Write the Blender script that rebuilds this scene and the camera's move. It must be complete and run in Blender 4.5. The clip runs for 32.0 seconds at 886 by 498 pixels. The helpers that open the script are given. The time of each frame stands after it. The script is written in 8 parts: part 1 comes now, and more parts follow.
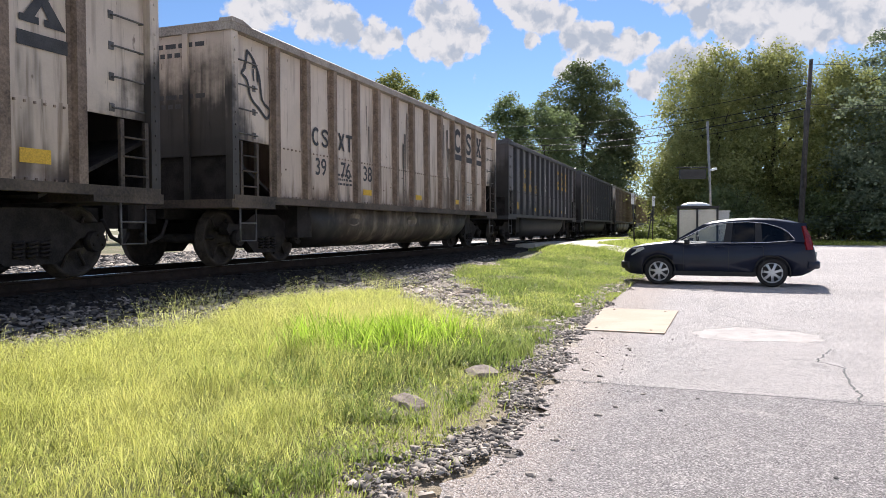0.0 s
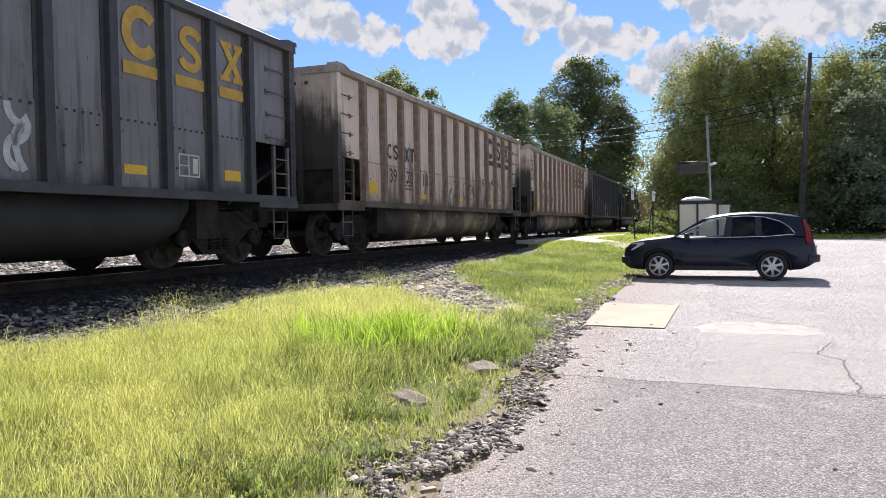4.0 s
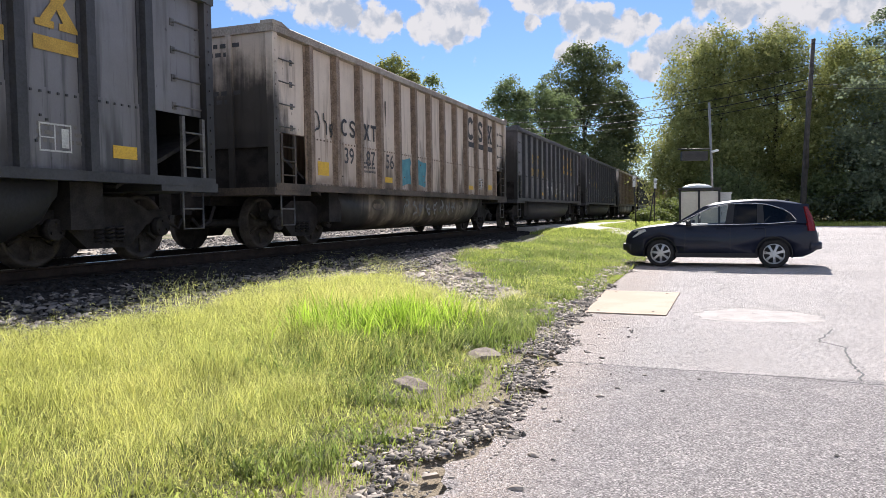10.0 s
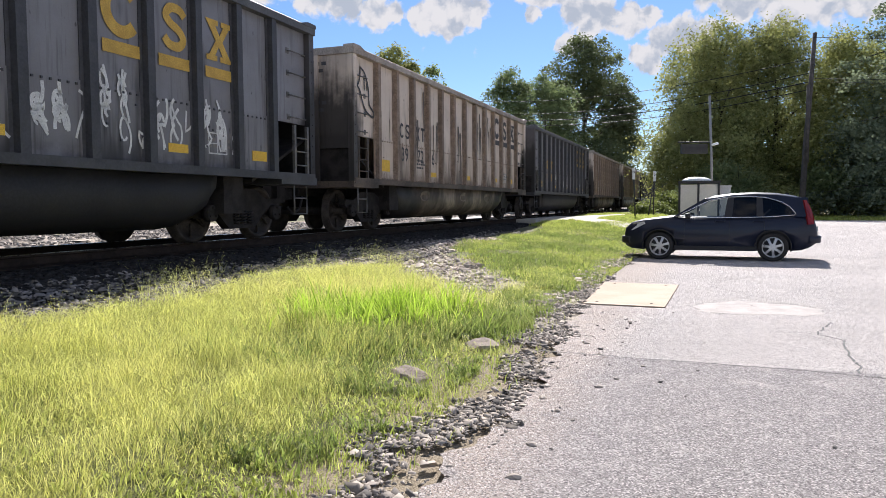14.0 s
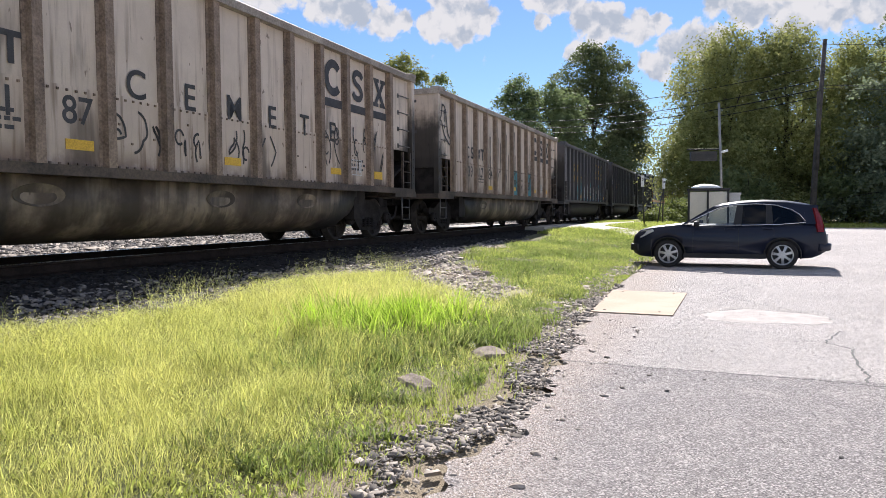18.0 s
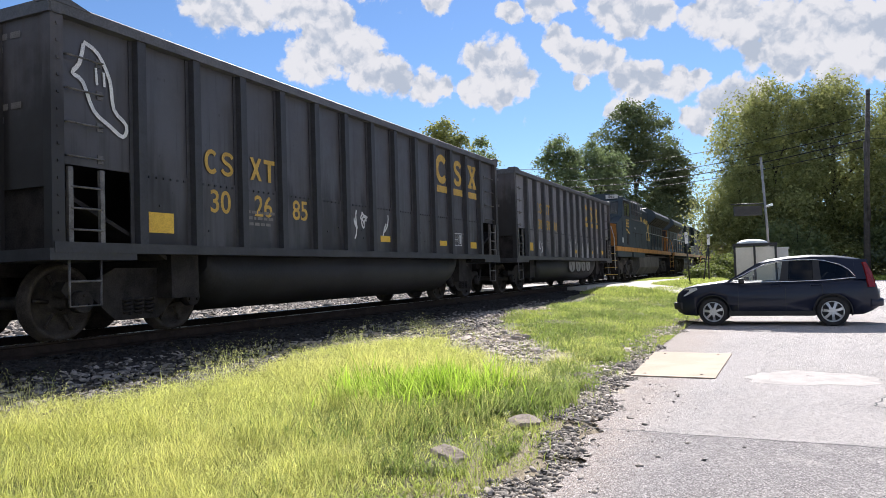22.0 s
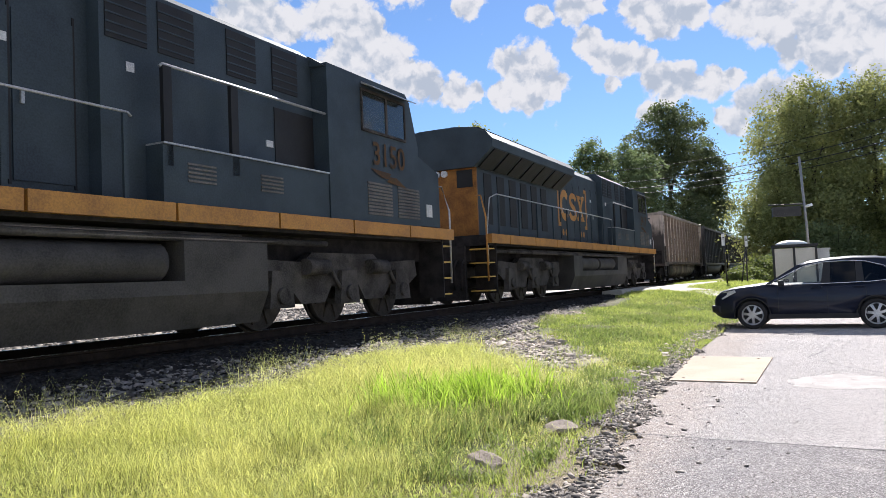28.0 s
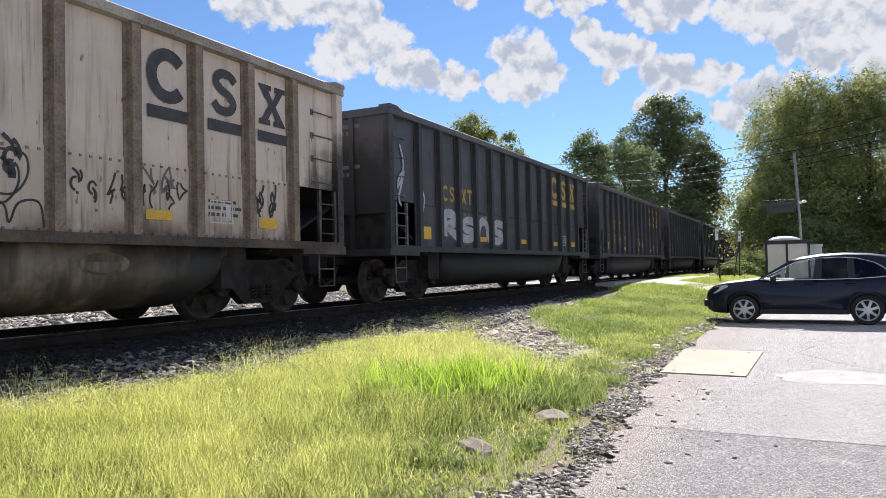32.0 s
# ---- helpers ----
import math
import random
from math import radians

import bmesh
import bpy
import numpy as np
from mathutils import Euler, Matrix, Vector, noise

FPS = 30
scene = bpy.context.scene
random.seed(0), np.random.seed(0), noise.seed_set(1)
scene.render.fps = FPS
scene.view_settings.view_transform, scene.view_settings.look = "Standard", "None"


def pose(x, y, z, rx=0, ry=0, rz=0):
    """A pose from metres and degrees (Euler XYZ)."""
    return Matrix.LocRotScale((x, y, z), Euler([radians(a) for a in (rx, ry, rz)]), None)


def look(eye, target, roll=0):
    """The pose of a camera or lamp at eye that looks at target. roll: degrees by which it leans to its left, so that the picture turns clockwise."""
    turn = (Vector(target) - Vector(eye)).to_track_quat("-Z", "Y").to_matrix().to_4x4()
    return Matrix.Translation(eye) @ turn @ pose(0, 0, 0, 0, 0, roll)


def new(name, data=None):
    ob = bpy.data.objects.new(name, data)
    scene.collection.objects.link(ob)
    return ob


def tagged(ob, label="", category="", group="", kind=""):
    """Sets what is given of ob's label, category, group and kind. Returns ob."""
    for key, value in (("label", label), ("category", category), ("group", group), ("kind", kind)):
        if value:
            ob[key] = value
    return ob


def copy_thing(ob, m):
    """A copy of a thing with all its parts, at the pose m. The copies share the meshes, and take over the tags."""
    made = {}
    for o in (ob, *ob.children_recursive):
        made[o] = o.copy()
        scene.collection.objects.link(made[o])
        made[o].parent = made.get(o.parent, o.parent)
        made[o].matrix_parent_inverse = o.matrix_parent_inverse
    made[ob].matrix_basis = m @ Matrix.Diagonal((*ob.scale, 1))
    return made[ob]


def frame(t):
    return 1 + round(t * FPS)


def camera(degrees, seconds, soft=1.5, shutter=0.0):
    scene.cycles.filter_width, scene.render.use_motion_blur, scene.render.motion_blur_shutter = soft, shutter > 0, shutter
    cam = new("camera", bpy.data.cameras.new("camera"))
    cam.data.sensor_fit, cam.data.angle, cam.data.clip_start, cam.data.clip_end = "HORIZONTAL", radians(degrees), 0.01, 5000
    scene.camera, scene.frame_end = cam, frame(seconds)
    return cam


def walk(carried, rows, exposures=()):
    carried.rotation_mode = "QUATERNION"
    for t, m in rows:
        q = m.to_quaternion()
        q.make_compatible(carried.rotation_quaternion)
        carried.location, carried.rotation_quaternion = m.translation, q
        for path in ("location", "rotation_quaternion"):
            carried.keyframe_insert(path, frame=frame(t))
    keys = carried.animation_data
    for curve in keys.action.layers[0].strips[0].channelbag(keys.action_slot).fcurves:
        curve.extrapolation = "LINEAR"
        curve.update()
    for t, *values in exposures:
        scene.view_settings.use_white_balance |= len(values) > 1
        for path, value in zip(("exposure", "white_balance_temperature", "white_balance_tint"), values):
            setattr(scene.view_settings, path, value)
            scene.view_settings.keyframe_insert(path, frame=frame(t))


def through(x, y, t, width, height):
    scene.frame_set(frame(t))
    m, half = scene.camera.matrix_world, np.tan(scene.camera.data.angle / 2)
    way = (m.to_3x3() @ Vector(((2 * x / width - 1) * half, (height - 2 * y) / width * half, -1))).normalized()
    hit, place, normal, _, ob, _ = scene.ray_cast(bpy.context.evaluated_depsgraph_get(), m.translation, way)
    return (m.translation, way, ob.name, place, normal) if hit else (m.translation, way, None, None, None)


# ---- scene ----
cam = camera(62.34, 32.0, soft=0.8)

# seconds, eye x y z, heading to the right of +y, pitch up, lean to the right (degrees)
PATH = [
    (0, -0.063, 0.049, 1.435, -0.004, -1.568, 0.254),
    (0.5, -0.068, 0.041, 1.430, -0.121, -1.626, 0.227),
    (1, -0.065, 0.045, 1.433, -0.250, -1.661, 0.304),
    (1.5, -0.057, 0.034, 1.428, -0.284, -1.696, 0.395),
    (2, -0.060, 0.044, 1.426, -0.197, -1.774, 0.504),
    (2.5, -0.054, 0.048, 1.425, -0.136, -1.796, 0.724),
    (3, -0.049, 0.030, 1.432, -0.113, -1.827, 0.807),
    (3.5, -0.052, 0.031, 1.431, -0.041, -1.783, 0.823),
    (5.5, -0.053, 0.027, 1.428, -0.183, -2.007, 0.702),
    (6, -0.059, 0.029, 1.429, -0.097, -2.225, 0.683),
    (6.5, -0.063, 0.041, 1.425, -0.059, -2.278, 0.736),
    (7, -0.061, 0.039, 1.426, -0.047, -2.290, 0.738),
    (7.5, -0.064, 0.038, 1.432, -0.101, -2.227, 0.680),
    (8, -0.064, 0.037, 1.431, -0.253, -2.149, 0.738),
    (8.5, -0.064, 0.031, 1.422, -0.348, -2.193, 0.719),
    (9, -0.066, 0.041, 1.427, -0.308, -2.331, 0.734),
    (9.5, -0.054, 0.044, 1.426, -0.226, -2.513, 0.790),
    (10, -0.061, 0.042, 1.427, -0.150, -2.786, 0.781),
    (10.5, -0.065, 0.045, 1.427, -0.117, -3.020, 0.667),
    (11, -0.059, 0.052, 1.418, -0.098, -3.140, 0.597),
    (11.5, -0.060, 0.058, 1.416, -0.089, -3.253, 0.550),
    (12, -0.067, 0.059, 1.414, -0.083, -3.395, 0.270),
    (12.5, -0.064, 0.057, 1.411, -0.086, -3.430, 0.312),
    (13, -0.064, 0.050, 1.409, -0.092, -3.419, 0.324),
    (13.5, -0.067, 0.053, 1.409, -0.080, -3.430, 0.289),
    (14, -0.067, 0.057, 1.408, -0.052, -3.448, 0.319),
    (14.5, -0.065, 0.045, 1.407, -0.035, -3.435, 0.410),
    (16.5, -0.050, 0.038, 1.418, -0.198, -2.973, 0.703),
    (17, -0.055, 0.049, 1.417, -0.233, -3.009, 0.811),
    (17.5, -0.054, 0.037, 1.419, -0.365, -3.056, 0.688),
    (18, -0.039, 0.039, 1.420, -0.772, -2.876, 0.363),
    (18.5, -0.015, 0.024, 1.440, -1.469, -2.246, 0.335),
    (19, 0.036, 0.004, 1.460, -2.127, -1.262, 0.484),
    (19.5, 0.024, -0.032, 1.483, -2.260, -0.217, 0.919),
    (20, 0.009, -0.054, 1.489, -2.319, 0.561, 1.352),
    (20.5, 0.070, -0.050, 1.495, -2.724, 1.045, 1.393),
    (21, 0.103, -0.066, 1.501, -3.478, 1.433, 1.508),
    (21.5, 0.100, -0.066, 1.503, -3.931, 1.703, 1.622),
    (22, 0.100, -0.060, 1.498, -4.198, 1.943, 1.786),
    (22.5, 0.093, -0.074, 1.502, -4.566, 1.987, 1.667),
    (23, 0.091, -0.067, 1.498, -4.986, 2.057, 1.727),
    (23.5, 0.086, -0.073, 1.506, -5.454, 2.146, 1.821),
    (24, 0.082, -0.075, 1.511, -5.859, 2.450, 1.830),
    (24.5, 0.084, -0.084, 1.505, -6.273, 2.899, 2.114),
    (25, 0.083, -0.075, 1.506, -6.531, 3.022, 2.343),
    (25.5, 0.091, -0.064, 1.506, -6.623, 3.032, 2.676),
    (27.5, 0.092, -0.069, 1.503, -6.710, 2.649, 2.635),
    (28, 0.086, -0.070, 1.503, -6.737, 2.465, 2.438),
    (28.5, 0.080, -0.073, 1.502, -6.759, 2.346, 2.158),
    (29, 0.081, -0.073, 1.504, -6.716, 2.368, 2.043),
    (29.5, 0.084, -0.083, 1.501, -6.671, 2.365, 1.775),
    (30, 0.086, -0.086, 1.503, -6.637, 2.368, 1.798),
    (30.5, 0.084, -0.085, 1.500, -6.599, 2.182, 1.624),
    (31, 0.083, -0.079, 1.497, -6.530, 1.900, 1.403),
    (31.5, 0.081, -0.078, 1.499, -6.433, 1.663, 1.233),
    (32, 0.078, -0.076, 1.493, -6.293, 1.581, 1.251),
]


def view_row(t, x, y, z, heading, pitch, lean):
    h, p = radians(heading), radians(pitch)
    ahead = Vector((math.sin(h) * math.cos(p), math.cos(h) * math.cos(p), math.sin(p)))
    return t, look((x, y, z), Vector((x, y, z)) + ahead * 10, -lean)


EXPOSURE = [(0, 0.76, 6200, 15), (17.5, 0.76, 6200, 15), (20.5, 0.78, 6150, 14), (23, 0.80, 6100, 14), (32, 0.80, 6100, 14)]
walk(cam, [view_row(*r) for r in PATH], EXPOSURE)

# ---- light ----
SUN_HEADING, SUN_HEIGHT = radians(12.0), radians(37.5)  # heading to the right of +y
SUN_DIR = Vector((math.sin(SUN_HEADING) * math.cos(SUN_HEIGHT), math.cos(SUN_HEADING) * math.cos(SUN_HEIGHT), math.sin(SUN_HEIGHT)))
sun = new("sun", bpy.data.lights.new("sun", "SUN"))
sun.data.energy, sun.data.angle, sun.data.color = 5.0, radians(0.55), (1.0, 0.95, 0.86)
sun.matrix_world = look((0, 0, 60), Vector((0, 0, 60)) - SUN_DIR)

world = bpy.data.worlds.new("sky")
scene.world = world
world.use_nodes = True
wn, wl = world.node_tree.nodes, world.node_tree.links
wn.clear()
w_out, w_bg = wn.new("ShaderNodeOutputWorld"), wn.new("ShaderNodeBackground")
w_sky = wn.new("ShaderNodeTexSky")
w_sky.sky_type, w_sky.sun_disc = "NISHITA", False
w_sky.sun_elevation, w_sky.sun_rotation = SUN_HEIGHT, SUN_HEADING
w_sky.air_density, w_sky.dust_density, w_sky.ozone_density = 1.0, 0.05, 6.0
w_bg.inputs["Strength"].default_value = 0.071
wl.new(w_sky.outputs[0], w_bg.inputs["Color"])

# fair-weather clouds: round heaps (direction, size) with billowing edges, and loose ones all round
HEAPS = []
HEAPS += [(-0.337, 0.874, 0.349, 0.053), (-0.297, 0.896, 0.332, 0.029), (-0.247, 0.906, 0.343, 0.036), (-0.21, 0.919, 0.333, 0.053), (-0.229, 0.929, 0.289, 0.046), (-0.181, 0.937, 0.299, 0.043), (-0.162, 0.949, 0.271, 0.034), (-0.125, 0.958, 0.26, 0.034), (-0.089, 0.965, 0.248, 0.03), (-0.064, 0.966, 0.25, 0.018)]   # the long bank over the train
HEAPS += [(0.007, 0.963, 0.269, 0.045), (-0.012, 0.959, 0.283, 0.028), (0.039, 0.967, 0.253, 0.028), (-0.027, 0.97, 0.243, 0.026), (0.012, 0.971, 0.237, 0.03), (0.053, 0.965, 0.257, 0.015)]   # one round heap
HEAPS += [(0.086, 0.95, 0.301, 0.023), (0.102, 0.954, 0.282, 0.022), (0.13, 0.954, 0.27, 0.026), (0.117, 0.962, 0.246, 0.015), (0.158, 0.95, 0.269, 0.019), (0.172, 0.954, 0.245, 0.027), (0.204, 0.949, 0.238, 0.03), (0.238, 0.943, 0.234, 0.028), (0.261, 0.936, 0.235, 0.018), (0.191, 0.956, 0.222, 0.02)]   # a chain of heaps
HEAPS += [(0.277, 0.94, 0.201, 0.025), (0.301, 0.93, 0.211, 0.028), (0.329, 0.919, 0.215, 0.019), (0.263, 0.948, 0.178, 0.023), (0.247, 0.95, 0.193, 0.014), (0.163, 0.965, 0.207, 0.019)]   # low over the trees
HEAPS += [(0.066, 0.938, 0.34, 0.029), (0.03, 0.943, 0.332, 0.02), (0.095, 0.932, 0.35, 0.019), (0.15, 0.933, 0.328, 0.032), (0.18, 0.93, 0.319, 0.035), (0.213, 0.923, 0.32, 0.024), (0.17, 0.938, 0.303, 0.02)]   # small heaps high up
HEAPS += [(0.267, 0.913, 0.31, 0.034), (0.303, 0.905, 0.299, 0.041), (0.343, 0.895, 0.286, 0.046), (0.384, 0.881, 0.277, 0.052), (0.418, 0.871, 0.258, 0.048), (0.323, 0.911, 0.255, 0.026), (0.356, 0.902, 0.245, 0.032), (0.402, 0.886, 0.231, 0.034), (0.452, 0.858, 0.245, 0.05), (0.488, 0.839, 0.243, 0.042)]   # the grey bank over the street
HEAPS += [(-0.063, 0.932, 0.358, 0.023), (-0.147, 0.91, 0.387, 0.043), (-0.032, 0.918, 0.396, 0.036)]   # odd tufts


def w_math(op, a, b=0.0, c=None):
    node = wn.new("ShaderNodeMath")
    node.operation = op
    for i, v in enumerate((a, b) if c is None else (a, b, c)):
        if isinstance(v, (int, float)):
            node.inputs[i].default_value = v
        else:
            wl.new(v, node.inputs[i])
    return node.outputs[0]


def w_noise(scale, detail, vec, out="Fac"):
    node = wn.new("ShaderNodeTexNoise")
    node.inputs["Scale"].default_value, node.inputs["Detail"].default_value, node.inputs["Roughness"].default_value = scale, detail, 0.62
    wl.new(vec, node.inputs["Vector"])
    return node.outputs[out]


def w_vec(op, a, b):
    node = wn.new("ShaderNodeVectorMath")
    node.operation = op
    for i, v in enumerate((a, b)):
        if isinstance(v, tuple):
            node.inputs[i].default_value = v
        else:
            wl.new(v, node.inputs[i])
    return node


def w_billow(scale, vec, detail=1.0):
    """Rounded lumps, 1 at their middle."""
    node = wn.new("ShaderNodeTexVoronoi")
    node.inputs["Scale"].default_value, node.inputs["Detail"].default_value, node.inputs["Roughness"].default_value = scale, detail, 0.5
    wl.new(vec, node.inputs["Vector"])
    return w_math("SUBTRACT", 1.0, node.outputs["Distance"])


def w_range(value, lo, hi):
    node = wn.new("ShaderNodeMapRange")
    node.interpolation_type = "SMOOTHSTEP"
    node.inputs["From Min"].default_value, node.inputs["From Max"].default_value = lo, hi
    wl.new(value, node.inputs["Value"])
    return node.outputs[0]


w_dir = wn.new("ShaderNodeTexCoord").outputs["Generated"]
w_shake = w_vec("MULTIPLY", w_vec("SUBTRACT", w_noise(26, 4, w_dir, "Color"), (0.5, 0.5, 0.5)).outputs[0], (0.034, 0.034, 0.026)).outputs[0]
w_bent = w_vec("ADD", w_dir, w_shake).outputs[0]
w_heap = None
for hx, hy, hz, hr in HEAPS:
    dist = w_vec("DISTANCE", w_bent, (hx, hy, hz)).outputs["Value"]
    one = w_math("MULTIPLY_ADD", dist, -1.0 / (hr * 1.20), 1.0)
    w_heap = one if w_heap is None else w_math("SMOOTH_MAX", w_heap, one, 0.16)
w_loose = w_math("SUBTRACT", w_noise(3.2, 6, w_dir), 0.42)
w_split = wn.new("ShaderNodeSeparateXYZ")
wl.new(w_dir, w_split.inputs[0])
# loose clouds stand higher up and behind, out of view, thickened as added fill
w_away = w_math("MAXIMUM", w_math("SUBTRACT", w_split.outputs[2], 0.44), w_math("SUBTRACT", 0.70, w_split.outputs[1]))
w_loose = w_math("MULTIPLY", w_loose, w_math("MINIMUM", w_math("MAXIMUM", w_math("MULTIPLY", w_away, 8.0), 0.0), 1.0))
w_mass = w_math("MAXIMUM", w_heap, w_math("MULTIPLY", w_loose, 3.0))
w_lump = w_billow(24, w_bent, 2.0)
w_fine = w_billow(64, w_bent, 2.0)
w_fluff = w_math("ADD", w_mass, w_math("ADD", w_math("MULTIPLY", w_math("SUBTRACT", w_lump, 0.55), 0.34), w_math("MULTIPLY", w_math("SUBTRACT", w_fine, 0.55), 0.20)))
w_fluff = w_math("ADD", w_fluff, w_math("MULTIPLY", w_math("SUBTRACT", w_noise(110, 6, w_dir), 0.5), 0.24))
w_mask = w_range(w_fluff, -0.06, 0.17)
# lumps are white on top and grey below; thick hearts turn grey
w_over = w_vec("ADD", w_bent, (0.0, 0.0, 0.016)).outputs[0]
w_under = w_math("ADD", w_math("SUBTRACT", w_billow(24, w_over, 2.0), w_lump), w_math("MULTIPLY", w_math("SUBTRACT", w_billow(64, w_over, 2.0), w_fine), 0.5))
w_grey = w_math("ADD", w_math("MULTIPLY", w_mass, 0.62), w_math("ADD", w_math("MULTIPLY", w_under, 0.95), w_math("MULTIPLY", w_math("SUBTRACT", w_noise(9, 4, w_dir), 0.5), 1.1)))
w_thick = w_range(w_grey, 0.08, 0.92)
w_tone = wn.new("ShaderNodeMix")
w_tone.data_type = "RGBA"
w_tone.inputs[6].default_value, w_tone.inputs[7].default_value = (1.0, 0.985, 0.965, 1), (0.60, 0.66, 0.74, 1)
wl.new(w_thick, w_tone.inputs[0])
w_cloud, w_blend = wn.new("ShaderNodeBackground"), wn.new("ShaderNodeMixShader")
w_cloud.inputs["Strength"].default_value = 0.475
wl.new(w_tone.outputs[2], w_cloud.inputs["Color"])
wl.new(w_mask, w_blend.inputs[0])
wl.new(w_bg.outputs[0], w_blend.inputs[1])
wl.new(w_cloud.outputs[0], w_blend.inputs[2])
wl.new(w_blend.outputs[0], w_out.inputs["Surface"])

# ---- the track's own frame: s along the line, n across it, away from the car park ----
TRACK = radians(20.12)
U = Vector((math.sin(TRACK), math.cos(TRACK), 0))
N = Vector((-math.cos(TRACK), math.sin(TRACK), 0))
CENTRE, RAIL = 8.55, 0.84   # the track's middle line, the rail's top


def sn(s, n, z=0.0):
    return U * s + N * n + Vector((0, 0, z))


def track_pose(s, n, z):
    """x runs along the line away from the camera, y across it towards the far side."""
    m = Matrix.Rotation(math.pi / 2 - TRACK, 4, "Z")
    m.translation = sn(s, n, z)
    return m

# ---- mesh helpers ----
def add_box(bm, a, b, smooth=False):
    """An axis-aligned box from corner a to corner b."""
    xs, ys, zs = (a[0], b[0]), (a[1], b[1]), (a[2], b[2])
    v = [bm.verts.new((x, y, z)) for x in xs for y in ys for z in zs]
    for f in ((0, 1, 3, 2), (4, 6, 7, 5), (0, 4, 5, 1), (2, 3, 7, 6), (0, 2, 6, 4), (1, 5, 7, 3)):
        bm.faces.new([v[i] for i in f])
    return v


def add_tube(bm, points, r, seg=8, r1=None, cap=True, smooth=True):
    """A round bar through the points; r1 tapers it to the end."""
    pts = [Vector(p) for p in points]
    rings = []
    for i, p in enumerate(pts):
        d = (pts[min(i + 1, len(pts) - 1)] - pts[max(i - 1, 0)]).normalized()
        a = d.orthogonal() if abs(d.z) > 0.95 else d.cross(Vector((0, 0, 1)))
        a.normalize()
        b = d.cross(a)
        rr = r if r1 is None else r + (r1 - r) * i / max(1, len(pts) - 1)
        rings.append([bm.verts.new(p + (a * math.cos(2 * math.pi * k / seg) + b * math.sin(2 * math.pi * k / seg)) * rr) for k in range(seg)])
    for q, w in zip(rings, rings[1:]):
        for k in range(seg):
            f = bm.faces.new((q[k], q[(k + 1) % seg], w[(k + 1) % seg], w[k]))
            f.smooth = smooth
    if cap:
        bm.faces.new(rings[0][::-1])
        bm.faces.new(rings[-1])
    return rings


def add_loft(bm, rings, closed=True, smooth=True, caps=True):
    """Skin through rings of equal point counts."""
    vs = [[bm.verts.new(p) for p in ring] for ring in rings]
    for q, w in zip(vs, vs[1:]):
        n = len(q)
        for k in range(n if closed else n - 1):
            f = bm.faces.new((q[k], q[(k + 1) % n], w[(k + 1) % n], w[k]))
            f.smooth = smooth
    if caps and closed:
        bm.faces.new(vs[0][::-1])
        bm.faces.new(vs[-1])
    return vs


def add_prism(bm, outline, axis, lo, hi):
    """A flat outline (pairs) pushed along an axis ("x", "y" or "z") from lo to hi."""
    def place(p, h):
        return {"x": (h, p[0], p[1]), "y": (p[0], h, p[1]), "z": (p[0], p[1], h)}[axis]
    a = [bm.verts.new(place(p, lo)) for p in outline]
    b = [bm.verts.new(place(p, hi)) for p in outline]
    n = len(outline)
    for k in range(n):
        bm.faces.new((a[k], a[(k + 1) % n], b[(k + 1) % n], b[k]))
    bm.faces.new(a[::-1])
    bm.faces.new(b)


def soften(bm, width, segments=2):
    bmesh.ops.bevel(bm, geom=[e for e in bm.edges if len(e.link_faces) == 2 and e.calc_face_angle(0) > 0.6], offset=width, segments=segments, affect="EDGES", profile=0.5)


def to_mesh(name, bm, material):
    bmesh.ops.recalc_face_normals(bm, faces=bm.faces)
    me = bpy.data.meshes.new(name)
    bm.to_mesh(me)
    bm.free()
    me.materials.append(material)
    return me


def part(name, bm, material, parent=None, label=""):
    """Links a bmesh (or a mesh made before) as one mesh object under its thing."""
    me = bm if isinstance(bm, bpy.types.Mesh) else to_mesh(name, bm, material)
    ob = new(name, me)
    ob.parent = parent
    if label:
        ob["label"] = label
    return ob


def thing(name, label, category, group="", at=None):
    ob = new(name)
    ob.empty_display_size = 0.2
    if at is not None:
        ob.matrix_world = at
    return tagged(ob, label, category, group)


def quick_mesh(name, verts, faces_flat, sizes, material, smooth=False):
    """A mesh from numpy arrays: vertices, the corners of all faces in a row, and each face's corner count."""
    me = bpy.data.meshes.new(name)
    me.vertices.add(len(verts))
    me.vertices.foreach_set("co", np.asarray(verts, np.float32).ravel())
    me.loops.add(len(faces_flat))
    me.loops.foreach_set("vertex_index", np.asarray(faces_flat, np.int32))
    sizes = np.asarray(sizes, np.int32)
    me.polygons.add(len(sizes))
    me.polygons.foreach_set("loop_start", np.concatenate(([0], np.cumsum(sizes)[:-1])).astype(np.int32))
    me.polygons.foreach_set("loop_total", sizes)
    if smooth:
        me.polygons.foreach_set("use_smooth", np.ones(len(sizes), bool))
    me.update(calc_edges=True)
    me.materials.append(material)
    return me


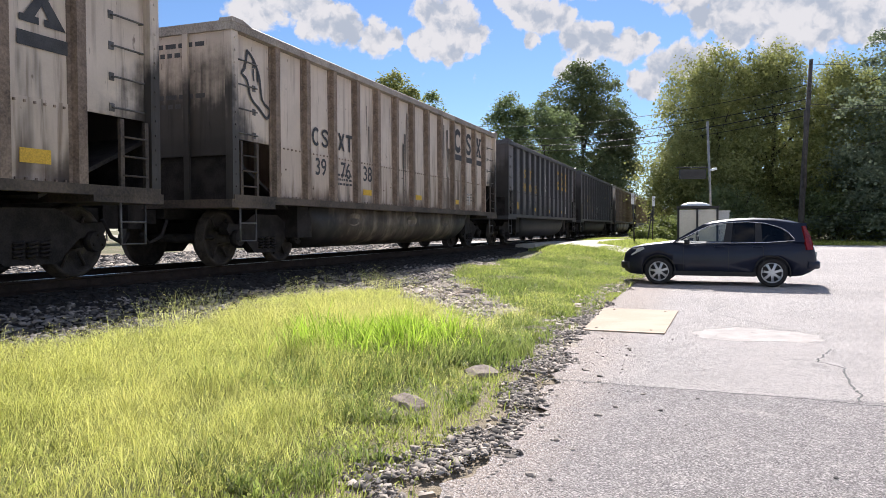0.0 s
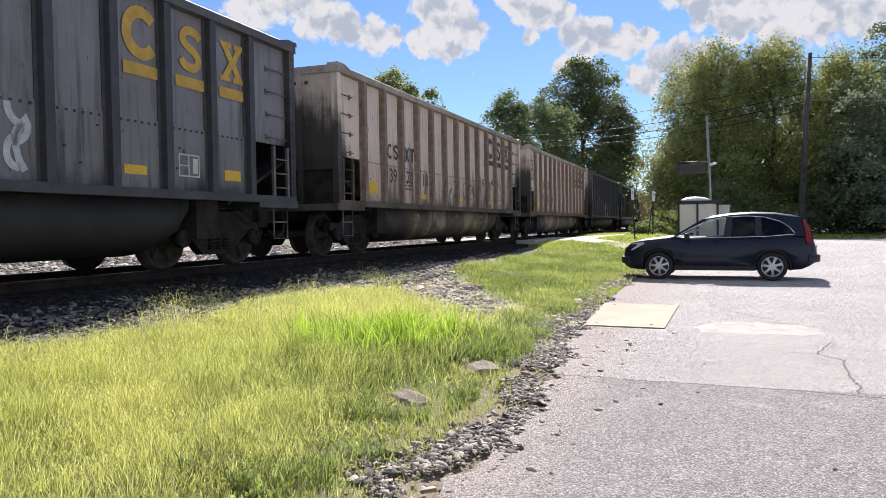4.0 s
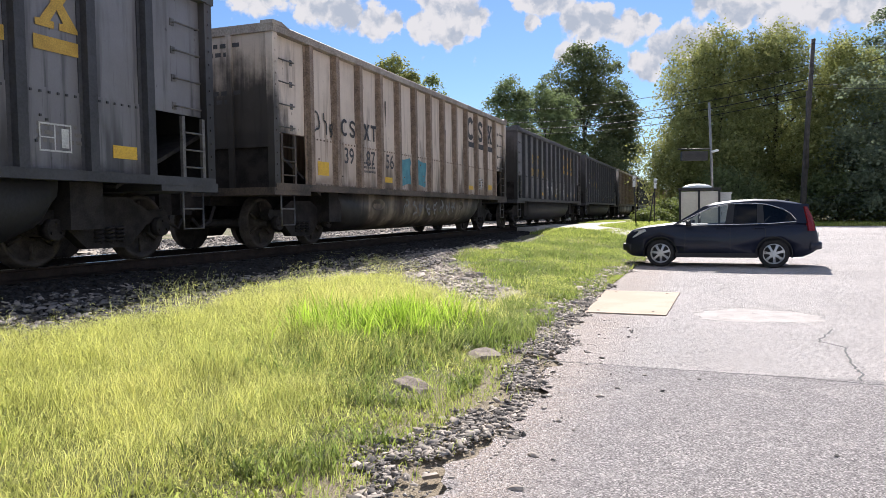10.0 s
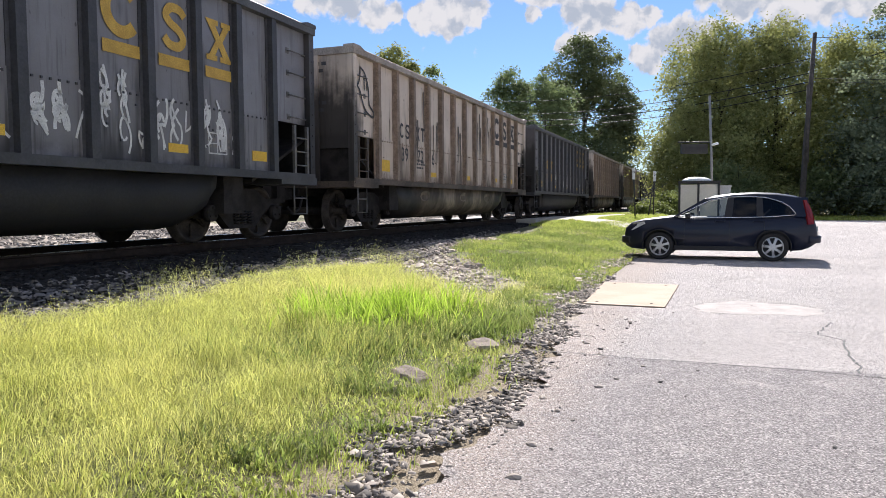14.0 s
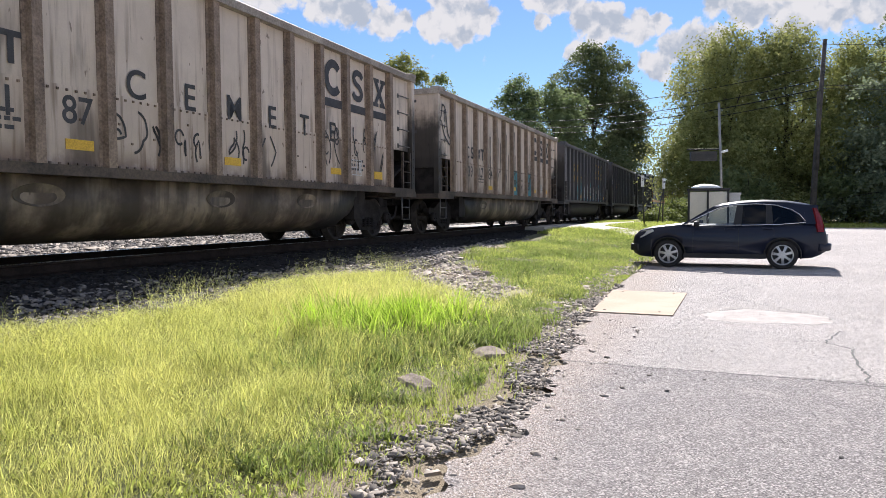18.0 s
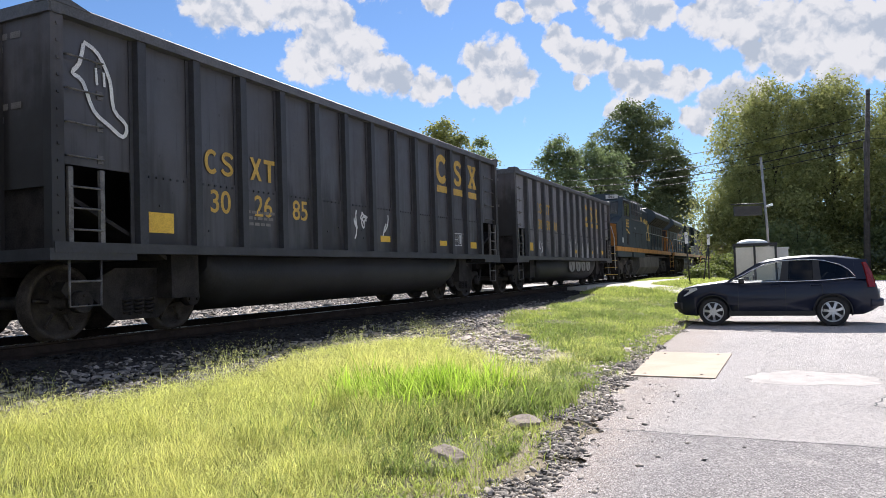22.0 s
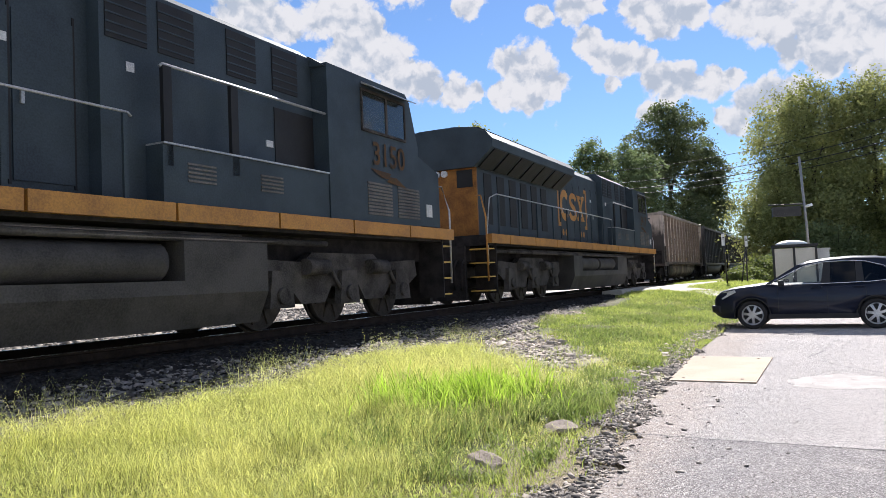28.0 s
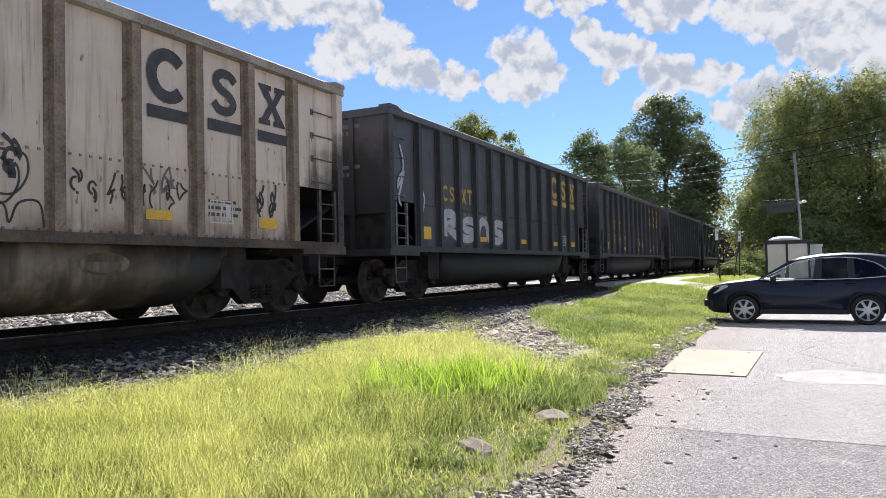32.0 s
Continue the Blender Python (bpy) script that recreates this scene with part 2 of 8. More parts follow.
# ---- materials ----
class Nodes:
    """Short names for building a node material."""

    def __init__(self, name):
        self.m = bpy.data.materials.new(name)
        self.m.use_nodes = True
        self.t = self.m.node_tree
        self.b = self.t.nodes["Principled BSDF"]
        self.out = self.t.nodes["Material Output"]
        self.co = self.t.nodes.new("ShaderNodeTexCoord").outputs["Object"]

    def n(self, kind, operation="", blend_type="", data_type="", feature="", interpolation_type=""):
        node = self.t.nodes.new("ShaderNode" + kind)
        if data_type:
            node.data_type = data_type
        if operation:
            node.operation = operation
        if blend_type:
            node.blend_type = blend_type
        if feature:
            node.feature = feature
        if interpolation_type:
            node.interpolation_type = interpolation_type
        return node

    def link(self, a, b):
        self.t.links.new(a, b)

    def scaled(self, x, y, z):
        node = self.n("Mapping")
        node.inputs["Scale"].default_value = (x, y, z)
        self.link(self.co, node.inputs["Vector"])
        return node.outputs[0]

    def noise(self, scale, detail=4.0, rough=0.6, vec=None, distort=0.0):
        node = self.n("TexNoise")
        node.inputs["Scale"].default_value, node.inputs["Detail"].default_value = scale, detail
        node.inputs["Roughness"].default_value, node.inputs["Distortion"].default_value = rough, distort
        self.link(vec or self.co, node.inputs["Vector"])
        return node.outputs["Fac"]

    def cells(self, scale, vec=None, feature="F1", out="Distance"):
        node = self.n("TexVoronoi", feature=feature)
        node.inputs["Scale"].default_value = scale
        self.link(vec or self.co, node.inputs["Vector"])
        return node.outputs[out]

    def ramp(self, fac, lo, hi, a=0.0, b=1.0):
        node = self.n("MapRange", interpolation_type="SMOOTHSTEP")
        for k, v in zip(("From Min", "From Max", "To Min", "To Max"), (lo, hi, a, b)):
            node.inputs[k].default_value = v
        self.link(fac, node.inputs["Value"])
        return node.outputs[0]

    def math(self, op, a, b=None):
        node = self.n("Math", operation=op)
        for i, v in enumerate((a, b)):
            if v is None:
                continue
            if isinstance(v, (int, float)):
                node.inputs[i].default_value = v
            else:
                self.link(v, node.inputs[i])
        return node.outputs[0]

    def mix(self, fac, a, b, blend="MIX"):
        node = self.n("Mix", data_type="RGBA", blend_type=blend)
        for i, v in ((0, fac), (6, a), (7, b)):
            if isinstance(v, (int, float)):
                node.inputs[i].default_value = v
            elif isinstance(v, tuple):
                node.inputs[i].default_value = (*v, 1)
            else:
                self.link(v, node.inputs[i])
        return node.outputs[2]

    def random(self):
        return self.n("ObjectInfo").outputs["Random"]

    def island(self):
        return self.n("NewGeometry").outputs["Random Per Island"]

    def xyz(self):
        node = self.n("SeparateXYZ")
        self.link(self.co, node.inputs[0])
        return node.outputs

    def bump(self, height, strength, distance=0.02):
        node = self.n("Bump")
        node.inputs["Strength"].default_value, node.inputs["Distance"].default_value = strength, distance
        self.link(height, node.inputs["Height"])
        self.link(node.outputs[0], self.b.inputs["Normal"])

    def done(self, color, rough=0.8, metal=0.0, spec=0.5):
        for key, v in (("Base Color", color), ("Roughness", rough), ("Metallic", metal), ("Specular IOR Level", spec)):
            if isinstance(v, tuple):
                self.b.inputs[key].default_value = (*v, 1)
            elif isinstance(v, (int, float)):
                self.b.inputs[key].default_value = v
            else:
                self.link(v, self.b.inputs[key])
        return self.m


def surface(name, dark, light, scale=3.0, fine=40.0, rough=0.8, metal=0.0, bump=0.2, spread=0.0, spec=0.5):
    """Two colours in large stains and fine grain, with relief; spread: tone that differs from object to object."""
    k = Nodes(name)
    big, small = k.noise(scale, 5), k.noise(fine, 3)
    c = k.mix(k.ramp(big, 0.35, 0.65), dark, light)
    c = k.mix(0.35, c, k.mix(k.ramp(small, 0.3, 0.7), tuple(v * 0.6 for v in dark), tuple(min(1, v * 1.25) for v in light)))
    if spread:
        tone = k.ramp(k.random(), 0, 1, 1 - spread, 1 + spread * 0.4)
        hsv = k.n("HueSaturation")
        k.link(tone, hsv.inputs["Value"])
        k.link(c, hsv.inputs["Color"])
        c = hsv.outputs[0]
    if bump:
        k.bump(k.math("ADD", k.math("MULTIPLY", big, 0.4), small), bump, 0.01)
    return k.done(c, k.ramp(small, 0.2, 0.8, rough - 0.08, min(1, rough + 0.08)), metal, spec)


def car_paint(name, panel, panel_low, rust, soot_from, rough=0.62):
    """A hopper's flank: faded paint, streaks that run down, soot that creeps up at the ends."""
    k = Nodes(name)
    x, y, z = k.xyz()
    shift = k.math("MULTIPLY", k.random(), 37.0)
    moved = k.n("VectorMath", operation="ADD")
    k.link(k.co, moved.inputs[0])
    off = k.n("CombineXYZ")
    k.link(shift, off.inputs[0])
    k.link(shift, off.inputs[1])
    k.link(off.outputs[0], moved.inputs[1])
    def stretch(sx, sy, sz):
        m = k.n("Mapping")
        m.inputs["Scale"].default_value = (sx, sy, sz)
        k.link(moved.outputs[0], m.inputs["Vector"])
        return m.outputs[0]
    streak = k.noise(1.0, 4, 0.6, stretch(9, 9, 0.55))
    thin = k.noise(1.0, 3, 0.7, stretch(34, 34, 1.2))
    cloud = k.noise(1.3, 6, 0.62, moved.outputs[0])
    grain = k.noise(60, 3)
    c = k.mix(k.ramp(cloud, 0.3, 0.7), panel, tuple(v * 0.86 for v in panel))
    low = k.ramp(z, 2.1, 1.95)
    c = k.mix(k.math("MULTIPLY", low, 0.55), c, panel_low)
    c = k.mix(k.math("MULTIPLY", k.ramp(streak, 0.50, 0.72), k.ramp(z, 3.8, 1.4, 0.30, 0.85)), c, rust)
    c = k.mix(k.math("MULTIPLY", k.ramp(thin, 0.62, 0.75), 0.5), c, tuple(v * 0.45 for v in rust))
    c = k.mix(k.math("MULTIPLY", k.ramp(z, 1.5, 1.05), k.ramp(cloud, 0.35, 0.6)), c, rust)
    # dark plumes of coal dust that climb from the sill
    plume = k.math("SUBTRACT", k.noise(1.0, 4, 0.6, stretch(1.5, 1.5, 0.28)), k.math("MULTIPLY", k.math("SUBTRACT", z, 1.2), 0.085))
    c = k.mix(k.math("MULTIPLY", k.ramp(plume, 0.47, 0.60), 0.72), c, tuple(v * 0.30 for v in rust))
    specks = k.ramp(k.noise(1.0, 2, 0.5, stretch(11, 11, 5)), 0.70, 0.76)
    c = k.mix(k.math("MULTIPLY", specks, 0.7), c, tuple(v * 0.6 for v in rust))
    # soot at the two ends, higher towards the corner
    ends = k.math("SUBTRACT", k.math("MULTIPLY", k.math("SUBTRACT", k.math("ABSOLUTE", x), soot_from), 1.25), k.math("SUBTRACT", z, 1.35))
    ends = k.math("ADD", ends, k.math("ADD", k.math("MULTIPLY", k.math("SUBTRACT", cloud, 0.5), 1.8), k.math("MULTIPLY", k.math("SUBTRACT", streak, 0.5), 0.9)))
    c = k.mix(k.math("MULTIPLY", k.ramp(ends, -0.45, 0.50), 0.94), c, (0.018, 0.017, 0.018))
    c = k.mix(0.12, c, k.mix(grain, (0.02, 0.02, 0.02), (0.9, 0.88, 0.84)), "OVERLAY")
    k.bump(k.math("ADD", k.math("MULTIPLY", cloud, 1.0), k.math("MULTIPLY", grain, 0.12)), 0.25, 0.02)
    return k.done(c, k.ramp(cloud, 0.3, 0.7, rough - 0.08, rough + 0.12))


WHITE_CAR = car_paint("faded grey car paint", (0.68, 0.585, 0.50), (0.50, 0.405, 0.33), (0.19, 0.125, 0.083), 6.0)
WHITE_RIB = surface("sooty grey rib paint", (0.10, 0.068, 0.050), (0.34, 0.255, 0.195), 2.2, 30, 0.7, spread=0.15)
WHITE_TRIM = surface("weathered grey rim", (0.20, 0.165, 0.14), (0.42, 0.37, 0.32), 1.5, 30, 0.65)
WHITE_IRON = surface("sooty rusted end iron", (0.022, 0.018, 0.016), (0.13, 0.098, 0.076), 1.2, 30, 0.75)
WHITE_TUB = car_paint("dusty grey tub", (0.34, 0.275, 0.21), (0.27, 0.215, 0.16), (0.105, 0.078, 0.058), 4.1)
WHITE_END = car_paint("soot-stained grey end", (0.56, 0.475, 0.40), (0.16, 0.125, 0.10), (0.12, 0.08, 0.058), 5.85)
BLACK_CAR = car_paint("worn black car paint", (0.205, 0.200, 0.217), (0.158, 0.151, 0.160), (0.034, 0.031, 0.032), 6.3, 0.50)
DEEP_BLACK = car_paint("deeper black car paint", (0.070, 0.068, 0.076), (0.048, 0.046, 0.050), (0.026, 0.024, 0.025), 6.3, 0.50)
DEEP_RIB = surface("deeper black rib paint", (0.018, 0.018, 0.021), (0.040, 0.040, 0.046), 2.2, 30, 0.6)
BLACK_RIB = surface("sooty black rib paint", (0.026, 0.026, 0.030), (0.060, 0.060, 0.068), 2.2, 30, 0.6)
BLACK_TRIM = surface("weathered black rim", (0.060, 0.060, 0.066), (0.115, 0.115, 0.122), 1.5, 30, 0.6)
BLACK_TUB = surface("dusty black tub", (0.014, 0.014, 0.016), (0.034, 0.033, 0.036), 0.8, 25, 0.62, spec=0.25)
BLACK_END = car_paint("soot-stained black end", (0.082, 0.076, 0.080), (0.045, 0.042, 0.045), (0.08, 0.05, 0.04), 5.6)
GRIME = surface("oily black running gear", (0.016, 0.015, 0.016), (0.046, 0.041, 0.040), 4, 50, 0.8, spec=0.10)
STEEL_RIM = surface("oily dark wheel steel", (0.028, 0.025, 0.024), (0.080, 0.068, 0.060), 6, 60, 0.6, 0.0, spec=0.12)
IRON = surface("painted iron bar", (0.06, 0.055, 0.052), (0.16, 0.15, 0.145), 8, 60, 0.55)
COAL = surface("broken coal", (0.012, 0.012, 0.013), (0.05, 0.05, 0.052), 5, 30, 0.5, bump=0.9)
YELLOW = surface("yellow reflective tape", (0.62, 0.36, 0.02), (0.78, 0.50, 0.04), 5, 60, 0.45, bump=0.05)
MARK_DARK = surface("dark stencil paint", (0.035, 0.035, 0.04), (0.075, 0.075, 0.08), 5, 60, 0.7, bump=0)
MARK_GOLD = surface("faded yellow stencil paint", (0.42, 0.26, 0.05), (0.62, 0.40, 0.08), 5, 60, 0.7, bump=0)
MARK_DIM = surface("rubbed pale stencil paint", (0.11, 0.10, 0.095), (0.20, 0.185, 0.17), 5, 60, 0.7, bump=0)
MARK_PALE = surface("pale stencil paint", (0.42, 0.42, 0.42), (0.66, 0.66, 0.65), 5, 60, 0.7, bump=0)
SPRAY_WHITE = surface("white spray paint", (0.50, 0.50, 0.50), (0.74, 0.74, 0.73), 5, 60, 0.6, bump=0)
SPRAY_BLACK = surface("black spray paint", (0.022, 0.021, 0.022), (0.06, 0.058, 0.058), 5, 60, 0.6, bump=0)
DRIP = surface("tarry drips", (0.05, 0.04, 0.034), (0.17, 0.135, 0.11), 6, 40, 0.6, bump=0)
SPRAY_TEAL = surface("teal spray paint", (0.05, 0.20, 0.26), (0.10, 0.32, 0.38), 5, 60, 0.6, bump=0)
TAG_PALE = surface("thin silver spray paint", (0.24, 0.24, 0.25), (0.46, 0.46, 0.47), 2.5, 40, 0.5, bump=0)
TAG_DULL = surface("rubbed grey spray paint", (0.14, 0.14, 0.145), (0.24, 0.24, 0.245), 3, 40, 0.6, bump=0)
SPRAY_SILVER = surface("silver spray paint", (0.34, 0.35, 0.37), (0.55, 0.56, 0.58), 5, 60, 0.45, 0.2, bump=0)

# ---- ground, car park, track bed ----
def smooth(a, b, x):
    t = np.clip((np.asarray(x, float) - a) / (b - a), 0, 1)
    return t * t * (3 - 2 * t)


PROFILE_N = np.array([-400, 1.7, 2.3, 3.2, 4.6, 6.0, 6.5, 6.9, 7.2, 10.2, 11.2, 14.0, 18.0, 400])
PROFILE_Z = np.array([0.0, 0.0, 0.05, 0.14, 0.27, 0.41, 0.50, 0.61, 0.655, 0.655, 0.56, 0.50, 0.42, 0.40])


def ground_z(s, n):
    """Height of the ground: the flat car park, the verge that climbs to the track bed, the crossing's ramp."""
    s, n = np.asarray(s, float), np.asarray(n, float)
    z = np.interp(n, PROFILE_N, PROFILE_Z)
    # a low mound on the second stretch of grass
    z = z + 0.10 * np.exp(-((s - 21) / 4.5) ** 2 - ((n - 4.3) / 1.5) ** 2)
    # a gravel dip between the two stretches of grass
    z = z - 0.07 * np.exp(-((s - (12.3 + (n - 4.5) * 0.95)) / 1.3) ** 2) * smooth(2.0, 3.0, n) * smooth(6.6, 6.0, n)
    # ramp up to the level crossing, and the street behind the car park
    ramp = smooth(23, 33, s) * smooth(0.5, 2.6, n) * smooth(7.0, 6.4, n)
    z = z * (1 - ramp) + 0.80 * ramp
    z = z + 0.40 * smooth(24, 42, s) * smooth(2.2, 0.0, n)
    return z


def sn_array(s, n, z):
    s, n, z = np.broadcast_arrays(np.asarray(s, float), np.asarray(n, float), np.asarray(z, float))
    return np.stack([U.x * s + N.x * n, U.y * s + N.y * n, z], -1)


def grid_mesh(name, ss, nn, zfun, material):
    S, NN = np.meshgrid(ss, nn, indexing="ij")
    v = sn_array(S, NN, zfun(S, NN)).reshape(-1, 3)
    a, b = len(ss), len(nn)
    i, j = np.meshgrid(np.arange(a - 1), np.arange(b - 1), indexing="ij")
    q = (i * b + j).ravel()
    f = np.stack([q, q + b, q + b + 1, q + 1], -1)
    return quick_mesh(name, v, f.ravel(), np.full(len(f), 4), material, True)


def soil_material():
    k = Nodes("verge soil with thatch")
    big, mid_, fine = k.noise(0.6, 5), k.noise(6, 4), k.noise(90, 4)
    c = k.mix(k.ramp(mid_, 0.35, 0.65), (0.10, 0.085, 0.045), (0.17, 0.17, 0.06))
    c = k.mix(k.ramp(big, 0.4, 0.6), c, (0.11, 0.14, 0.035))
    c = k.mix(0.4, c, k.mix(fine, (0.04, 0.035, 0.02), (0.30, 0.26, 0.15)))
    x, y, z = k.xyz()
    across = k.math("ADD", k.math("MULTIPLY", x, N.x), k.math("MULTIPLY", y, N.y))
    lush = k.math("MULTIPLY", k.ramp(across, 2.6, 3.6), k.ramp(across, 6.1, 5.6))
    c = k.mix(k.math("MULTIPLY", lush, 0.8), c, k.mix(fine, (0.06, 0.075, 0.018), (0.22, 0.23, 0.06)))
    c = k.mix(k.math("MULTIPLY", k.ramp(across, 2.5, 1.95), 0.75), c, k.mix(k.ramp(fine, 0.35, 0.65), (0.22, 0.165, 0.11), (0.50, 0.405, 0.30)))
    # pale grit in the dip across the verge
    along = k.math("ADD", k.math("MULTIPLY", x, U.x), k.math("MULTIPLY", y, U.y))
    off = k.math("ABSOLUTE", k.math("SUBTRACT", k.math("SUBTRACT", along, k.math("MULTIPLY", across, 0.95)), 8.025))
    off = k.math("ADD", off, k.math("MULTIPLY", k.math("SUBTRACT", k.noise(1.8, 4), 0.5), 2.0))
    c = k.mix(k.math("MULTIPLY", k.ramp(off, 2.0, 1.0), 0.85), c, k.mix(k.ramp(fine, 0.4, 0.6), (0.34, 0.29, 0.235), (0.68, 0.60, 0.50)))
    # bare tan soil on the second stretch
    bare = k.math("MULTIPLY", k.ramp(k.noise(0.9, 5), 0.52, 0.62), k.ramp(along, 12.0, 13.5))
    c = k.mix(k.math("MULTIPLY", bare, 0.8), c, (0.40, 0.30, 0.21))
    k.bump(k.math("ADD", mid_, fine), 0.7, 0.03)
    return k.done(c, 0.95)


def asphalt_material():
    k = Nodes("bleached asphalt")
    x, y, z = k.xyz()
    along = k.math("ADD", k.math("MULTIPLY", x, U.x), k.math("MULTIPLY", y, U.y))
    across = k.math("ADD", k.math("MULTIPLY", x, N.x), k.math("MULTIPLY", y, N.y))
    big, mid_ = k.noise(0.35, 6), k.noise(2.2, 6)
    stone = k.cells(125, out="Color")
    fine = k.noise(220, 3)
    pits = k.ramp(k.cells(48), 0.22, 0.05)
    c = k.mix(k.ramp(big, 0.35, 0.65), (0.51, 0.465, 0.44), (0.63, 0.575, 0.545))
    # newer, darker lane on this side of the seam
    near = k.ramp(k.math("ADD", along, k.math("MULTIPLY", k.math("SUBTRACT", mid_, 0.5), 0.06)), 6.85, 6.80)
    c = k.mix(k.math("MULTIPLY", near, 0.9), c, (0.30, 0.272, 0.265))
    c = k.mix(k.math("MULTIPLY", k.ramp(mid_, 0.5, 0.72), 0.45), c, (0.64, 0.575, 0.54))
    c = k.mix(k.math("MULTIPLY", k.ramp(mid_, 0.45, 0.28), 0.30), c, (0.24, 0.225, 0.22))
    # pinkish dust along the verge
    dust = k.math("MULTIPLY", k.ramp(across, 0.6, 1.45), k.ramp(mid_, 0.25, 0.5))
    c = k.mix(k.math("MULTIPLY", dust, 0.85), c, (0.53, 0.43, 0.36))
    salt = k.n("SeparateColor")
    k.link(stone, salt.inputs[0])
    c = k.mix(k.math("MULTIPLY", k.ramp(salt.outputs[0], 0.45, 0.95), 0.80), c, (0.80, 0.75, 0.72))
    c = k.mix(k.math("MULTIPLY", k.ramp(salt.outputs[1], 0.55, 0.95), 0.80), c, (0.11, 0.10, 0.10))
    c = k.mix(k.math("MULTIPLY", pits, 0.5), c, (0.05, 0.047, 0.047))
    k.bump(k.math("ADD", k.math("MULTIPLY", salt.outputs[2], 0.6), fine), 0.9, 0.012)
    return k.done(c, k.ramp(fine, 0.2, 0.8, 0.85, 0.98), 0.0, 0.18)


SOIL, ASPHALT = soil_material(), asphalt_material()
k_ = Nodes("grey ballast bed")
k_bits = k_.n("SeparateColor")
k_.link(k_.cells(11, out="Color"), k_bits.inputs[0])
k_.bump(k_.math("SUBTRACT", 1.0, k_.cells(11)), 1.0, 0.05)
BALLAST = k_.done(k_.mix(k_.ramp(k_bits.outputs[0], 0.25, 0.85), (0.05, 0.045, 0.04), k_.mix(k_.noise(1.5, 4), (0.22, 0.195, 0.175), (0.48, 0.44, 0.40))), 0.95, 0.0, 0.2)
# the colour of this bed carries the shade of the train
SHADED_BED = surface("ballast bed blackened for train shade", (0.013, 0.012, 0.012), (0.050, 0.045, 0.042), 2.0, 26, 0.95, bump=1.0, spec=0.2)
CONCRETE = surface("pale concrete", (0.42, 0.38, 0.33), (0.56, 0.51, 0.45), 1.2, 60, 0.85)
PLATE = surface("tan painted steel plate", (0.49, 0.385, 0.29), (0.59, 0.475, 0.37), 1.2, 50, 0.88, bump=0.08, spec=0.15)
PATCH = surface("pale asphalt patch", (0.40, 0.365, 0.34), (0.56, 0.51, 0.48), 3.5, 90, 0.95, spec=0.15)
TAR = surface("dark crack filler", (0.05, 0.048, 0.047), (0.09, 0.086, 0.085), 5, 60, 0.8)
TIE = surface("creosoted timber", (0.022, 0.018, 0.015), (0.06, 0.05, 0.042), 3, 40, 0.85, spread=0.3)
RAIL_STEEL = surface("rusted rail", (0.018, 0.013, 0.011), (0.045, 0.032, 0.026), 5, 50, 0.75, 0.0, spec=0.15)
RAIL_TOP = surface("bright rail head", (0.30, 0.29, 0.28), (0.48, 0.47, 0.46), 5, 50, 0.28, 0.9)

steps_s = np.unique(np.concatenate([np.linspace(-1500, -60, 8), np.linspace(-60, 0, 16), np.arange(0, 45, 0.3), np.linspace(45, 140, 60), np.linspace(140, 1800, 10)]))
steps_n = np.unique(np.concatenate([np.linspace(-1500, -60, 8), np.linspace(-60, 0, 16), np.arange(0, 14.1, 0.25), np.linspace(15, 80, 18), np.linspace(80, 1500, 8)]))


def rough_ground(S, NN):
    z = ground_z(S, NN)
    bump = 0.02 * np.sin(S * 2.1 + np.sin(NN * 1.7)) * np.cos(NN * 2.3 + S * 0.7)
    return z - 0.012 + bump * smooth(1.9, 2.6, NN) * smooth(6.6, 6.2, NN) - 0.03 * smooth(6.3, 6.8, NN) * smooth(25, 24, NN) - 0.03 * smooth(2.0, 1.6, NN)


ground = tagged(new("ground", grid_mesh("ground", steps_s, steps_n, rough_ground, SOIL)), "uneven grassy soil of the verge and land around", kind="structure")


def lot_edge(s):
    s = np.asarray(s, float)
    return np.interp(s, [-60, 3.5, 5, 7, 10, 13, 19, 22.5, 24, 27, 30], [1.4, 1.42, 1.33, 1.5, 1.72, 1.95, 1.95, 1.8, 1.5, 0.6, 0.4]) + 0.05 * np.sin(s * 5.3) + 0.04 * np.sin(s * 11.7 + 1) + 0.03 * np.sin(s * 23.1)


def lot_mesh():
    ss = np.unique(np.concatenate([np.linspace(-60, 0, 12), np.arange(0, 26, 0.08), np.arange(26, 47, 0.5)]))
    edge = lot_edge(ss)
    rows = []
    for k, f in enumerate((0.0, 0.02, 0.06, 0.15, 0.3, 0.5, 0.75, 1.0)):
        rows.append(edge + (-70 - edge) * f)
    n = np.stack(rows, 1)
    S = np.repeat(ss[:, None], n.shape[1], 1)
    z = ground_z(S, np.minimum(n, 1.7)) + 0.004
    v = sn_array(S, n, z).reshape(-1, 3)
    a, b = n.shape
    i, j = np.meshgrid(np.arange(a - 1), np.arange(b - 1), indexing="ij")
    q = (i * b + j).ravel()
    f = np.stack([q, q + 1, q + b + 1, q + b], -1)
    return quick_mesh("pavement", v, f.ravel(), np.full(len(f), 4), ASPHALT, True)


pavement = tagged(new("pavement", lot_mesh()), "bleached grey asphalt of the car park and street", kind="structure")

